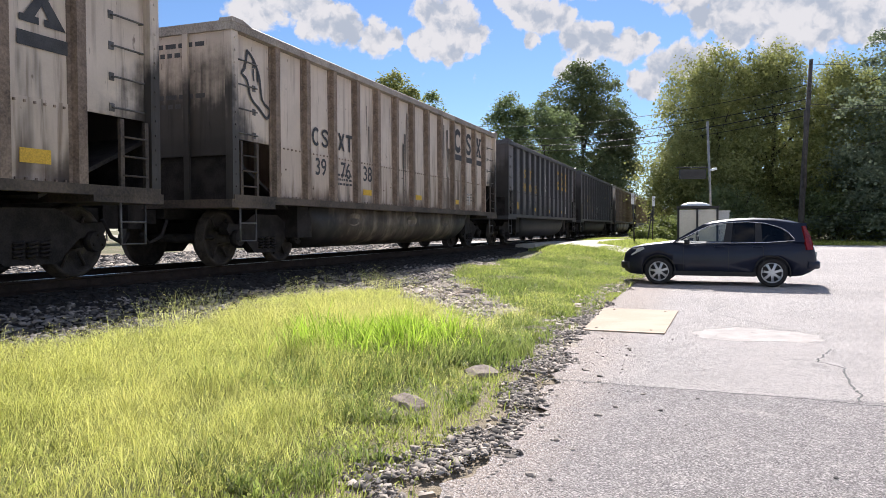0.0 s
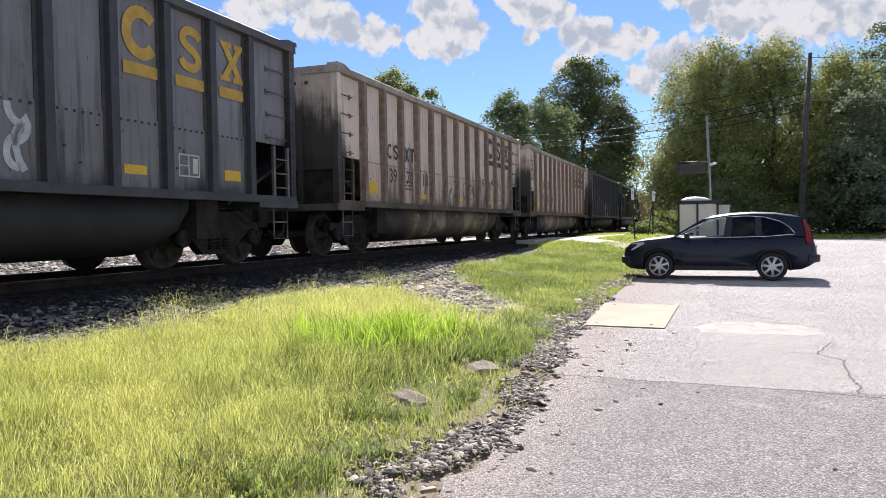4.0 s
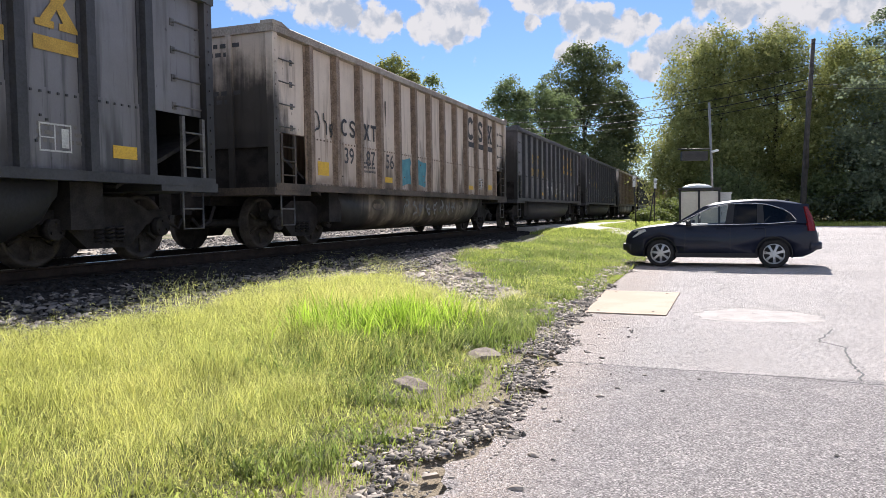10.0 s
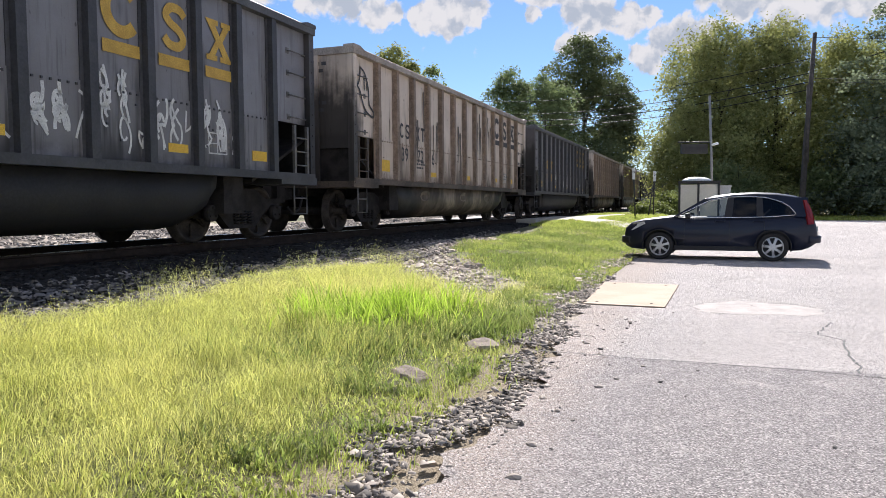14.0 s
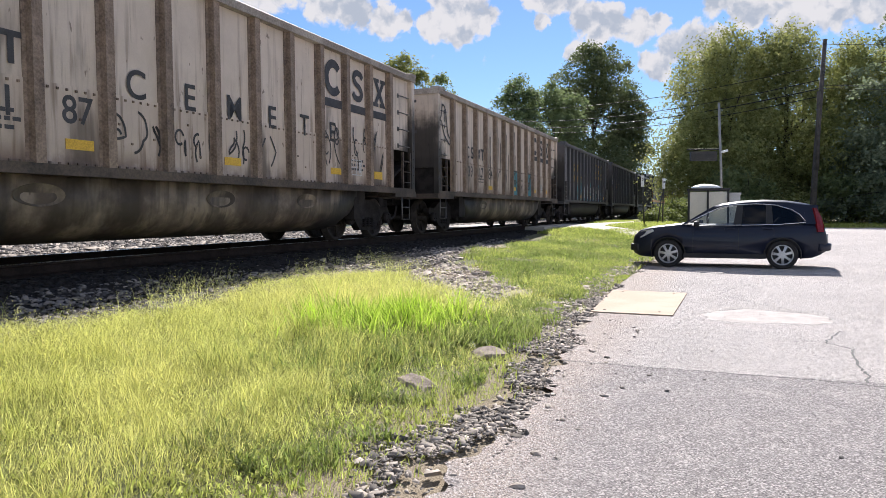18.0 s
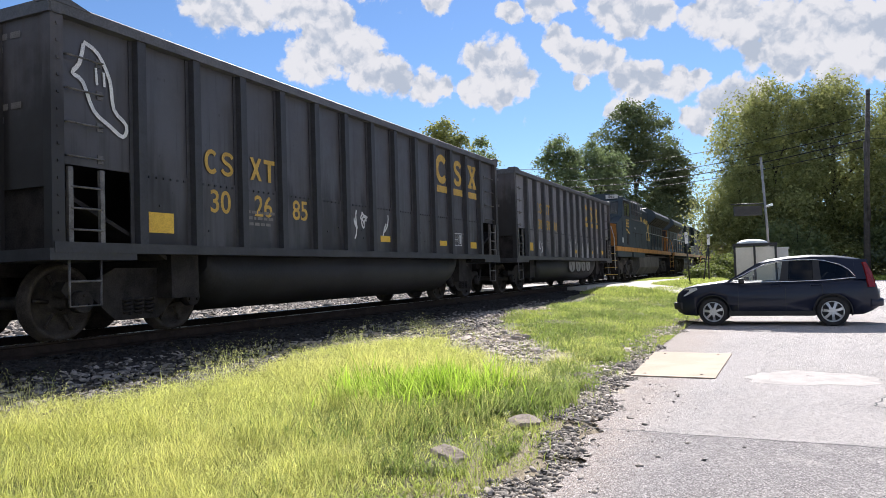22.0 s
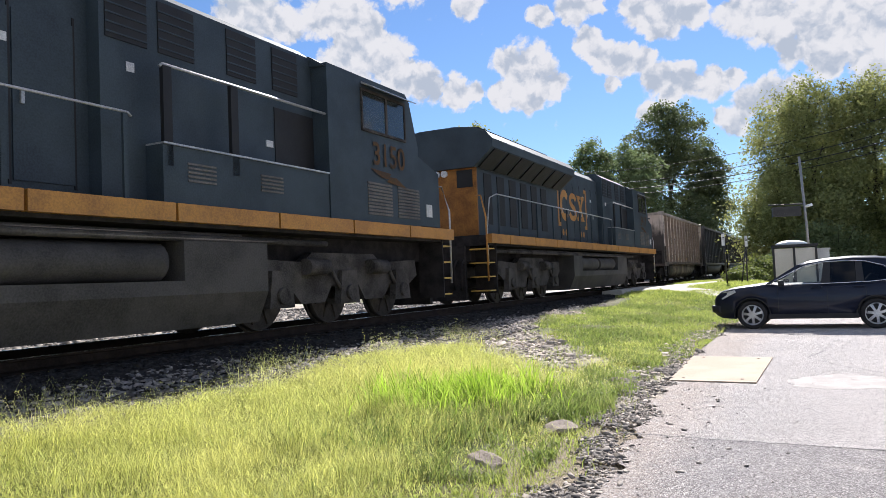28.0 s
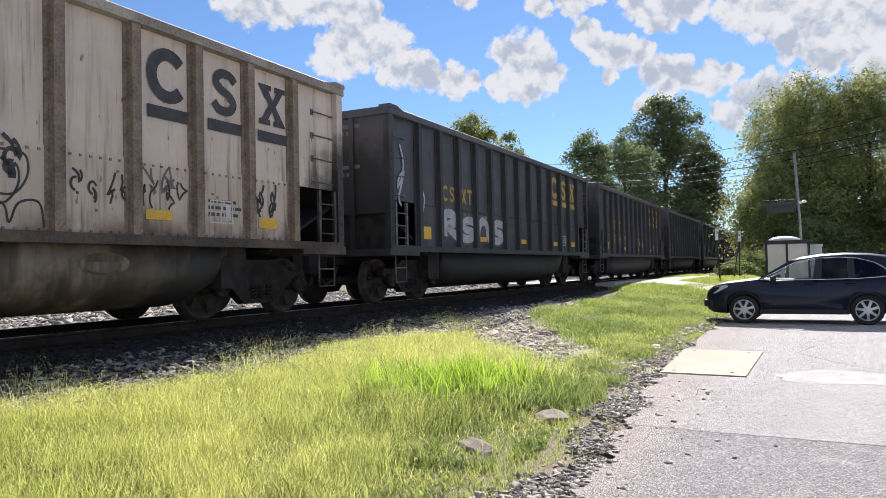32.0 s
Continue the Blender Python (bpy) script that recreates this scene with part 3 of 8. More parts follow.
# ballast bed: near side coloured black for the train's shade, bare stone beyond
for across, m in ((np.array([6.15, 6.5, 6.9, 7.2, 8.55, 9.5]), SHADED_BED), (np.array([9.5, 10.2, 11.2, 14.0, 18.0, 24.0]), BALLAST)):
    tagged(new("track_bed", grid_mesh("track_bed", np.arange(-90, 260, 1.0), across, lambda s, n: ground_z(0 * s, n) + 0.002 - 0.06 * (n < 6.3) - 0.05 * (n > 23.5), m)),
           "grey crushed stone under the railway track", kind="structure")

# rails
track = thing("railway_track", "steel rails on dark timber ties in ballast", "track")
prof = [(-0.075, -0.17), (0.075, -0.17), (0.075, -0.155), (0.012, -0.13), (0.012, -0.04), (0.036, -0.03), (0.036, -0.006), (-0.036, -0.006), (-0.036, -0.03), (-0.012, -0.04), (-0.012, -0.13), (-0.075, -0.155)]
head = [(-0.035, -0.007), (0.035, -0.007), (0.030, 0.0), (-0.030, 0.0)]
for side in (-0.7175, 0.7175):
    for name, shape, m in (("rail", prof, RAIL_STEEL), ("rail_head", head, RAIL_TOP)):
        bm = bmesh.new()
        add_prism(bm, [(y + side, z) for y, z in shape], "x", -90, 260)
        ob = part(name, bm, m, track)
        ob.matrix_basis = track_pose(0, CENTRE, RAIL)
tie = bmesh.new()
add_box(tie, (-0.115, -1.3, -0.34), (0.115, 1.3, -0.172))
soften(tie, 0.015, 1)
tie = to_mesh("tie", tie, TIE)
for i in range(120):
    ob = part("tie", tie, None, track)
    ob.matrix_basis = track_pose(-4 + i * 0.53, CENTRE + random.Random(i).uniform(-0.04, 0.04), RAIL)
bm = bmesh.new()
for i in range(-160, 480):
    if -8 <= i < 112:
        continue
    add_box(bm, (i * 0.53 - 0.115, -1.3, -0.34), (i * 0.53 + 0.115, 1.3, -0.172))
ob = part("far_ties", bm, TIE, track)
ob.matrix_basis = track_pose(0, CENTRE, RAIL)
ob["kind"] = "stuff"

# steel plate, pale patch, seam and cracks in the asphalt
plate = thing("cover_plate", "flat tan steel plate lying on the asphalt", "plate")
bm = bmesh.new()
corners = [(13.2, 1.86), (13.12, 0.60), (10.24, 0.66), (10.30, 1.76)]
add_prism(bm, [tuple(sn(s, n).xy) for s, n in corners], "z", 0.004, 0.022)
soften(bm, 0.005, 1)
part("plate", bm, PLATE, plate)
for s, n in ((10.5, 0.85), (10.5, 1.6), (12.9, 0.8), (12.95, 1.65)):
    bm = bmesh.new()
    p = sn(s, n)
    add_tube(bm, [(p.x, p.y, 0.021), (p.x, p.y, 0.027)], 0.02, 8)
    part("bolt", bm, RAIL_STEEL, plate)


def flat_patch(name, outline, material, z, label):
    bm = bmesh.new()
    rim_verts = [bm.verts.new(sn(s, n, z)) for s, n in outline]
    heart = bm.verts.new(sn(sum(p[0] for p in outline) / len(outline), sum(p[1] for p in outline) / len(outline), z))
    for a, b in zip(rim_verts, rim_verts[1:] + rim_verts[:1]):
        bm.faces.new((a, b, heart))
    return tagged(part(name, bm, material), label, kind="structure")


rim = random.Random(4)
flat_patch("asphalt_patch", [(10.55 + math.cos(a) * (0.62 + 0.10 * math.sin(3 * a + 1) + 0.05 * math.sin(7 * a)) + rim.uniform(-0.02, 0.02), -0.50 + math.sin(a) * (0.85 + 0.08 * math.sin(2 * a + 2) + 0.05 * math.sin(9 * a)) + rim.uniform(-0.02, 0.02)) for a in np.linspace(0, 2 * math.pi, 90)[:-1]], PATCH, 0.0062, "pale repair patch in the asphalt")


def crack(points, w, seed):
    rnd = random.Random(seed)
    dense = []
    for a, b in zip(points, points[1:]):
        k = max(2, int(math.dist(a, b) / 0.06))
        for i in range(k):
            t = i / k
            dense.append((a[0] + (b[0] - a[0]) * t + rnd.uniform(-1, 1) * 0.018, a[1] + (b[1] - a[1]) * t + rnd.uniform(-1, 1) * 0.018))
    bm = bmesh.new()
    for q in stroke(dense, w):
        bm.faces.new([bm.verts.new(sn(s, n, 0.0075)) for s, n in q])
    return tagged(part("asphalt_crack", bm, TAR), "thin dark crack in the asphalt", kind="structure")

# ---- coal cars ----
GREY_HALF, BLACK_HALF = 7.28, 7.0                       # half lengths of the grey and the black cars
SILL, TOP = 1.04, 3.79                 # heights over the rail
HALF = GREY_HALF


def bay_edges(half):
    """Twelve even bays between two wider ones."""
    a = half - 1.25
    return [-half + 0.10] + [-a + i * 2 * a / 12 for i in range(13)] + [half - 0.10]


BAY = bay_edges(HALF)


def wheelset_mesh():
    bm = bmesh.new()
    add_tube(bm, [(0, -1.0, 0), (0, 1.0, 0)], 0.085, 10)
    for side in (-1, 1):
        prof = [(0.10, 0.70), (0.15, 0.80), (0.38, 0.74), (0.40, 0.685), (0.457, 0.685), (0.457, 0.79), (0.49, 0.80), (0.49, 0.83), (0.40, 0.83), (0.37, 0.79), (0.16, 0.855), (0.10, 0.86)]
        ring = []
        for k in range(20):
            a = 2 * math.pi * k / 20
            ring.append([(math.cos(a) * r, side * (1.5175 - y), math.sin(a) * r) for r, y in prof])
        vs = [[bm.verts.new(p) for p in q] for q in ring]
        for k in range(20):
            q, w = vs[k], vs[(k + 1) % 20]
            for j in range(len(prof) - 1):
                bm.faces.new((q[j], q[j + 1], w[j + 1], w[j])).smooth = True
        # casting ribs on the plate, so that its turning shows
        for k in range(6):
            a = 2 * math.pi * k / 6
            add_tube(bm, [(math.cos(a) * 0.16, side * 0.80, math.sin(a) * 0.16), (math.cos(a) * 0.36, side * 0.80, math.sin(a) * 0.36)], 0.025, 4)
    return to_mesh("wheelset", bm, STEEL_RIM)


WHEELSET = wheelset_mesh()


def freight_truck(parent, x):
    """A four-wheel truck: bolster, two cast side frames, springs, two wheelsets."""
    bm = bmesh.new()
    add_box(bm, (-0.22, -1.05, 0.42), (0.22, 1.05, 0.72))
    add_box(bm, (-0.35, -0.35, 0.70), (0.35, 0.35, 0.80))
    truck = part("truck", bm, GRIME, parent)
    truck.matrix_basis = pose(x, 0, 0)
    for side in (-1, 1):
        bm = bmesh.new()
        y0, y1 = side * 0.96, side * 1.12
        out = [(-1.12, 0.60), (-1.06, 0.70), (-0.72, 0.68), (-0.35, 0.86), (0.35, 0.86), (0.72, 0.68), (1.06, 0.70), (1.12, 0.60), (1.05, 0.52), (0.70, 0.50), (0.42, 0.26), (0.34, 0.20), (-0.34, 0.20), (-0.42, 0.26), (-0.70, 0.50), (-1.05, 0.52)]
        add_prism(bm, out, "y", min(y0, y1), max(y0, y1))
        frame_part = part("side_frame", bm, GRIME, truck)
        for xx in (-0.89, 0.89):
            bm = bmesh.new()
            add_tube(bm, [(xx, side * 1.10, 0.457), (xx, side * 1.22, 0.457)], 0.13, 12)
            for k in range(3):
                a = math.pi * (0.5 + 2 * k / 3)
                add_tube(bm, [(xx + 0.08 * math.cos(a), side * 1.21, 0.457 + 0.08 * math.sin(a)), (xx + 0.08 * math.cos(a), side * 1.245, 0.457 + 0.08 * math.sin(a))], 0.02, 6)
            part("bearing_cap", bm, GRIME, truck)
        bm = bmesh.new()
        for xx in (-0.18, 0.0, 0.18):
            pts = [(xx + 0.06 * math.cos(a), side * 1.14 + 0.03 * math.sin(a), 0.27 + 0.20 * a / (2 * math.pi * 4)) for a in np.linspace(0, 2 * math.pi * 4, 33)]
            add_tube(bm, pts, 0.018, 5)
        part("spring", bm, GRIME, truck)
    for xx in (-0.89, 0.89):
        w = part("wheelset", WHEELSET, None, truck)
        w.matrix_parent_inverse = pose(xx, 0, 0.457)
    return truck


def hopper(white):
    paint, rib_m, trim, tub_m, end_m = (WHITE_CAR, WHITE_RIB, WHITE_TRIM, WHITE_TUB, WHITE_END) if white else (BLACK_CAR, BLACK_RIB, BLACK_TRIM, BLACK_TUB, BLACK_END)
    HALF = GREY_HALF if white else BLACK_HALF
    BAY = bay_edges(HALF)
    car = thing("coal_car", "coal car", "railcar")
    # flank facing the car park: one panel a bay; the end bays are open below
    for i in range(14):
        bm = bmesh.new()
        lo = 2.02 if i in (0, 13) else SILL + 0.06
        add_box(bm, (BAY[i], -1.49, lo), (BAY[i + 1], -1.46, TOP - 0.10))
        if 0 < i < 13:
            add_box(bm, (BAY[i] + 0.02, -1.502, SILL + 0.06), (BAY[i + 1] - 0.02, -1.488, 2.05))
        part("side_panel", bm, paint, car)
    # rivets: two rows a panel and a few odd bolts
    rnd = random.Random(12)
    bm = bmesh.new()
    for i in range(1, 13):
        step = (BAY[i + 1] - BAY[i] - 0.36) / 5
        spots = [(BAY[i] + 0.18 + j * step, row) for row in ((2.00, 1.16) if white else (2.00,)) for j in range(6)]
        spots += [(rnd.uniform(BAY[i] + 0.2, BAY[i + 1] - 0.2), rnd.uniform(1.35, 1.9)) for _ in range(rnd.choice((0, 1, 3)))]
        for xx, zz in spots:
            add_box(bm, (xx - 0.014, -1.517, zz - 0.014), (xx + 0.014, -1.500, zz + 0.014))
    part("rivets", bm, rib_m, car)["kind"] = "stuff"
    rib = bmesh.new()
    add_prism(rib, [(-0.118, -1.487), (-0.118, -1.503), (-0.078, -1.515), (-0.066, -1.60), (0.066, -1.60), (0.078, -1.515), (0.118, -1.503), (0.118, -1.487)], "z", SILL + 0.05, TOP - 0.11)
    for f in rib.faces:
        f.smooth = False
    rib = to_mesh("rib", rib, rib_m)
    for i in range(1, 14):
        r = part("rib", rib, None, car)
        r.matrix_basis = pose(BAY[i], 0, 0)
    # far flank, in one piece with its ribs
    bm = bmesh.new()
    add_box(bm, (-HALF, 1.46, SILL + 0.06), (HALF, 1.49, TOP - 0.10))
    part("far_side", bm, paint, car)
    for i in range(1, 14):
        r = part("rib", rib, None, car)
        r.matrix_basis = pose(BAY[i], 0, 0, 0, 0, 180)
    # rim
    for side in (-1, 1):
        bm = bmesh.new()
        add_prism(bm, [(side * 1.44, TOP - 0.13), (side * 1.625, TOP - 0.13), (side * 1.632, TOP - 0.012), (side * 1.624, TOP), (side * 1.44, TOP)], "x", -HALF - 0.03, HALF + 0.03)
        part("top_rim", bm, trim, car)
        bm = bmesh.new()
        add_prism(bm, [(side * 1.44, SILL - 0.02), (side * 1.614, SILL - 0.02), (side * 1.614, SILL + 0.10), (side * 1.57, SILL + 0.10), (side * 1.57, SILL + 0.02), (side * 1.44, SILL + 0.02)], "x", -HALF, HALF)
        part("side_sill", bm, WHITE_IRON if white else rib_m, car)
    for e in (-1, 1):
        bm = bmesh.new()
        add_box(bm, (e * HALF - 0.04 * e, -1.50, 1.75), (e * HALF + 0.0 * e, 1.50, TOP - 0.08))
        part("end_wall", bm, end_m, car)
        bm = bmesh.new()
        add_box(bm, (e * (HALF - 0.10), -1.46, SILL + 0.02), (e * (HALF - 0.06), 1.46, 1.77))
        part("end_sheet", bm, GRIME, car)
        # flat ribs across the end wall
        for yy in (-0.75, 0.75):
            bm = bmesh.new()
            add_box(bm, (min(e * HALF, e * (HALF + 0.05)), yy - 0.05, SILL + 0.03), (max(e * HALF, e * (HALF + 0.05)), yy + 0.05, TOP - 0.14))
            soften(bm, 0.012, 1)
            part("end_rib", bm, end_m, car)
        bm = bmesh.new()
        v = add_box(bm, (e * (HALF - 0.02), -1.44, 1.76), (e * (HALF - 0.05), 1.44, 1.80))
        add_prism(bm, [(e * (HALF - 0.05), 1.76), (e * (HALF - 1.75), 0.95), (e * (HALF - 1.75), 1.0), (e * (HALF - 0.05), 1.82)], "y", -1.45, 1.45)
        part("slope_sheet", bm, GRIME, car)
        bm = bmesh.new()
        add_box(bm, (e * (HALF - 0.12), -1.62, TOP - 0.14), (e * (HALF + 0.05), 1.62, TOP + 0.005))
        # raised cap over the two corners
        for side in (-1, 1):
            add_prism(bm, [(e * (HALF + 0.06), TOP - 0.02), (e * (HALF + 0.05), TOP + 0.045), (e * (HALF - 0.22), TOP + 0.05), (e * (HALF - 0.50), TOP - 0.02)], "y", min(side * 1.40, side * 1.64), max(side * 1.40, side * 1.64))
        part("end_rim", bm, trim, car)
        for side in (-1, 1):
            bm = bmesh.new()
            x0, x1 = e * (HALF - 0.14), e * (HALF + 0.02)
            add_box(bm, (min(x0, x1), min(side * 1.47, side * 1.60), SILL), (max(x0, x1), max(side * 1.47, side * 1.60), TOP - 0.10))
            for j in range(13):
                zz = 1.25 + j * 0.19
                xm = (x0 + x1) / 2
                add_box(bm, (xm - 0.014, min(side * 1.60, side * 1.614), zz), (xm + 0.014, max(side * 1.60, side * 1.614), zz + 0.028))
            part("corner_post", bm, end_m if not white else paint, car)
        # end sill and platform
        bm = bmesh.new()
        add_box(bm, (e * (HALF - 1.12), -1.607, SILL - 0.10), (e * (HALF + 0.06), 1.607, SILL + 0.03))
        soften(bm, 0.015, 1)
        part("end_sill", bm, WHITE_IRON if white else rib_m, car)
        # ladder in the open end bay
        bm = bmesh.new()
        xa, xb = e * (HALF - 0.22), e * (HALF - 0.64)
        for xx in (xa, xb):
            add_box(bm, (xx - 0.03, -1.596, SILL + 0.035), (xx + 0.03, -1.55, 1.98))
        for zz in (1.28, 1.52, 1.76):
            add_tube(bm, [(xa, -1.59, zz), (xb, -1.59, zz)], 0.014, 6)
        part("ladder", bm, WHITE_IRON if white else IRON, car)
        for zz in (2.12, 2.50, 2.88, 3.26):
            bm = bmesh.new()
            add_tube(bm, [(xa, -1.47, zz), (xa, -1.56, zz - 0.01), (xb - 0.06 * e, -1.56, zz - 0.01), (xb - 0.06 * e, -1.47, zz)], 0.013, 6)
            add_box(bm, (min(xb - 0.10 * e, xb - 0.02 * e), -1.50, zz - 0.05), (max(xb - 0.10 * e, xb - 0.02 * e), -1.46, zz + 0.05))
            part("grab_iron", bm, IRON, car)
        # stirrup step under the corner
        for side in (-1, 1):
            bm = bmesh.new()
            add_tube(bm, [(xa, side * 1.55, SILL - 0.08), (xa, side * 1.55, 0.42), (xb, side * 1.55, 0.42), (xb, side * 1.55, SILL - 0.08)], 0.017, 6)
            add_tube(bm, [(xa, side * 1.55, 0.70), (xb, side * 1.55, 0.70)], 0.015, 6)
            part("stirrup_step", bm, IRON, car)
        bm = bmesh.new()
        add_box(bm, (e * (HALF + 0.02), -0.12, 0.70), (e * (HALF + 0.45), 0.12, 0.92))
        add_box(bm, (e * (HALF + 0.42), -0.20, 0.62), (e * (HALF + 0.70), 0.20, 1.0))
        soften(bm, 0.03, 2)
        coupler = part("coupler", bm, GRIME, car)
        bm = bmesh.new()
        add_tube(bm, [(e * (HALF + 0.15), -0.45, 0.75), (e * (HALF + 0.3), -0.47, 0.50), (e * (HALF + 0.55), -0.45, 0.40), (e * (HALF + 0.68), -0.42, 0.55)], 0.028, 6)
        part("air_hose", bm, GRIME, car)
        for j in range(5):
            bm = bmesh.new()
            add_tube(bm, [(e * HALF, 0.6, 1.5 + j * 0.4), (e * (HALF + 0.06), 0.6, 1.5 + j * 0.4), (e * (HALF + 0.06), 1.05, 1.5 + j * 0.4), (e * HALF, 1.05, 1.5 + j * 0.4)], 0.013, 5)
            part("end_rung", bm, IRON, car)
        freight_truck(car, e * (HALF - 1.57))
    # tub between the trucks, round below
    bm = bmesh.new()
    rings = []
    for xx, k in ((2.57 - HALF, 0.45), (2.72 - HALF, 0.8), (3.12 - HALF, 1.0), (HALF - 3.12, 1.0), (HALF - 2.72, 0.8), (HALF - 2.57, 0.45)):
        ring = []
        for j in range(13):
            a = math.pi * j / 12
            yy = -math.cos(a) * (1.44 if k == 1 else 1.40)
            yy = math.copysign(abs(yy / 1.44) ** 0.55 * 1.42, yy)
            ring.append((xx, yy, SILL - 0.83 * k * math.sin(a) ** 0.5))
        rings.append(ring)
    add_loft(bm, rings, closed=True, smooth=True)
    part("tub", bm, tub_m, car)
    for xx in (-2.9, 0.25, 2.7) if white else ():
        bm = bmesh.new()
        outer = [bm.verts.new((xx + 0.34 * math.cos(t), -1.430 + 0.012 * (1 - math.sin(t)), 0.80 + 0.13 * math.sin(t))) for t in np.linspace(0, 2 * math.pi, 25)[:-1]]
        inner = [bm.verts.new((xx + 0.22 * math.cos(t), -1.412 + 0.01 * (1 - math.sin(t)), 0.79 + 0.08 * math.sin(t))) for t in np.linspace(0, 2 * math.pi, 25)[:-1]]
        for i in range(24):
            j = (i + 1) % 24
            bm.faces.new((outer[i], outer[j], inner[j], inner[i])).smooth = True
        bm.faces.new(inner)
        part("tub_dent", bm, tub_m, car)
    for a, b in ((-HALF, -4.4), (4.4, HALF)):
        bm = bmesh.new()
        add_box(bm, (a, -0.26, 0.78), (b, 0.26, SILL - 0.02))
        part("centre_sill", bm, GRIME, car)
    # brake gear and cross bearers hang in the dark under the floor
    for a in (-4.85, 4.85):
        bm = bmesh.new()
        add_box(bm, (a - 0.25, -1.38, 0.45), (a + 0.25, 1.38, SILL - 0.02))
        part("cross_bearer", bm, GRIME, car)
    # load
    rnd = random.Random(5)
    bm = bmesh.new()
    nx, ny = 44, 9
    grid = []
    for i in range(nx + 1):
        row = []
        for j in range(ny + 1):
            xx, yy = -HALF + 0.15 + (2 * HALF - 0.3) * i / nx, -1.42 + 2.84 * j / ny
            heap = (1 - (yy / 1.45) ** 2) * (0.55 + 0.45 * math.sin(i * 0.47)) * min(1, (HALF - abs(xx)) / 1.6)
            row.append(bm.verts.new((xx, yy, TOP - 0.28 + 0.42 * heap + rnd.uniform(-0.04, 0.04))))
        grid.append(row)
    for i in range(nx):
        for j in range(ny):
            bm.faces.new((grid[i][j], grid[i + 1][j], grid[i + 1][j + 1], grid[i][j + 1]))
    part("coal_load", bm, COAL, car)
    return car


# ---- paint marks on flanks ----
FACE = -1.493      # a hair proud of the panel
TEXTS = {}


def lettering(text, size, material):
    """Text as a flat mesh that reads on the flank."""
    key = (text, size, material.name)
    if key not in TEXTS:
        cu = bpy.data.curves.new("text", "FONT")
        cu.body, cu.size, cu.align_x, cu.offset = text, size, "CENTER", 0.012 * size
        ob = bpy.data.objects.new("text", cu)
        scene.collection.objects.link(ob)
        me = bpy.data.meshes.new_from_object(ob.evaluated_get(bpy.context.evaluated_depsgraph_get()))
        bpy.data.objects.remove(ob)
        me.materials.clear()
        me.materials.append(material)
        TEXTS[key] = me
    return TEXTS[key]


def put_text(car, text, x, z, size, material, y=None, name="number"):
    ob = part(name, lettering(text, size, material), None, car)
    ob.matrix_basis = pose(x, FACE - 0.012 if y is None else y, z, 90, 0, 0)
    return ob


def flat_mesh(name, outlines, material):
    """Flat shapes in x and z, as one mesh."""
    bm = bmesh.new()
    known = {}
    for out in outlines:
        ring = []
        for x, z in out:
            key = (round(x, 4), round(z, 4))
            if key not in known:
                known[key] = bm.verts.new((x, 0, z))
            if known[key] not in ring:
                ring.append(known[key])
        if len(ring) > 2 and bm.faces.get(ring) is None:
            bm.faces.new(ring)
    return to_mesh(name, bm, material)


def stroke(points, w):
    """Quads that run a brush of width w along points."""
    out = []
    pts = [Vector(p) for p in points]
    left, right = [], []
    for i, p in enumerate(pts):
        d = (pts[min(i + 1, len(pts) - 1)] - pts[max(0, i - 1)])
        d = d.normalized() if d.length else Vector((1, 0))
        q = Vector((-d.y, d.x)) * w / 2
        left.append(p + q)
        right.append(p - q)
    for i in range(len(pts) - 1):
        out.append([tuple(left[i]), tuple(left[i + 1]), tuple(right[i + 1]), tuple(right[i])])
    return out


def curve_through(points, steps=6):
    """A smooth line through the points."""
    pts = [Vector(q) for q in (points[0], *points, points[-1])]
    out = []
    for a, b, c, d in zip(pts, pts[1:], pts[2:], pts[3:]):
        for i in range(steps):
            t = i / steps
            out.append(tuple(0.5 * (2 * b + (c - a) * t + (2 * a - 5 * b + 4 * c - d) * t * t + (3 * b - a - 3 * c + d) * t ** 3)))
    return out + [tuple(pts[-1])]


def rect(x0, z0, x1, z1):
    return [(x0, z0), (x1, z0), (x1, z1), (x0, z1)]


def arc(cx, cz, rx, rz, a0, a1, k=18):
    return [(cx + rx * math.cos(math.radians(a0 + (a1 - a0) * i / k)), cz + rz * math.sin(math.radians(a0 + (a1 - a0) * i / k))) for i in range(k + 1)]


S_LINE = curve_through([(0.20, 0.77), (0.10, 0.85), (-0.08, 0.85), (-0.17, 0.74), (-0.08, 0.64), (0.08, 0.57), (0.17, 0.46), (0.08, 0.35), (-0.10, 0.35), (-0.21, 0.44)], 4)
X_HALF = [(-0.31, 0.90), (-0.02, 0.90), (-0.02, 0.82), (-0.08, 0.82), (0.01, 0.68), (0.10, 0.82), (0.05, 0.82), (0.05, 0.90), (0.30, 0.90), (0.30, 0.82), (0.24, 0.82), (0.08, 0.60)]
EMBLEM_SHAPES = {
    0: stroke(arc(0, 0.60, 0.26, 0.27, 40, 320), 0.16),
    1: stroke(S_LINE, 0.125),
    2: [X_HALF + [(-x, 1.2 - z) for x, z in X_HALF]],
}
EMBLEM = {}


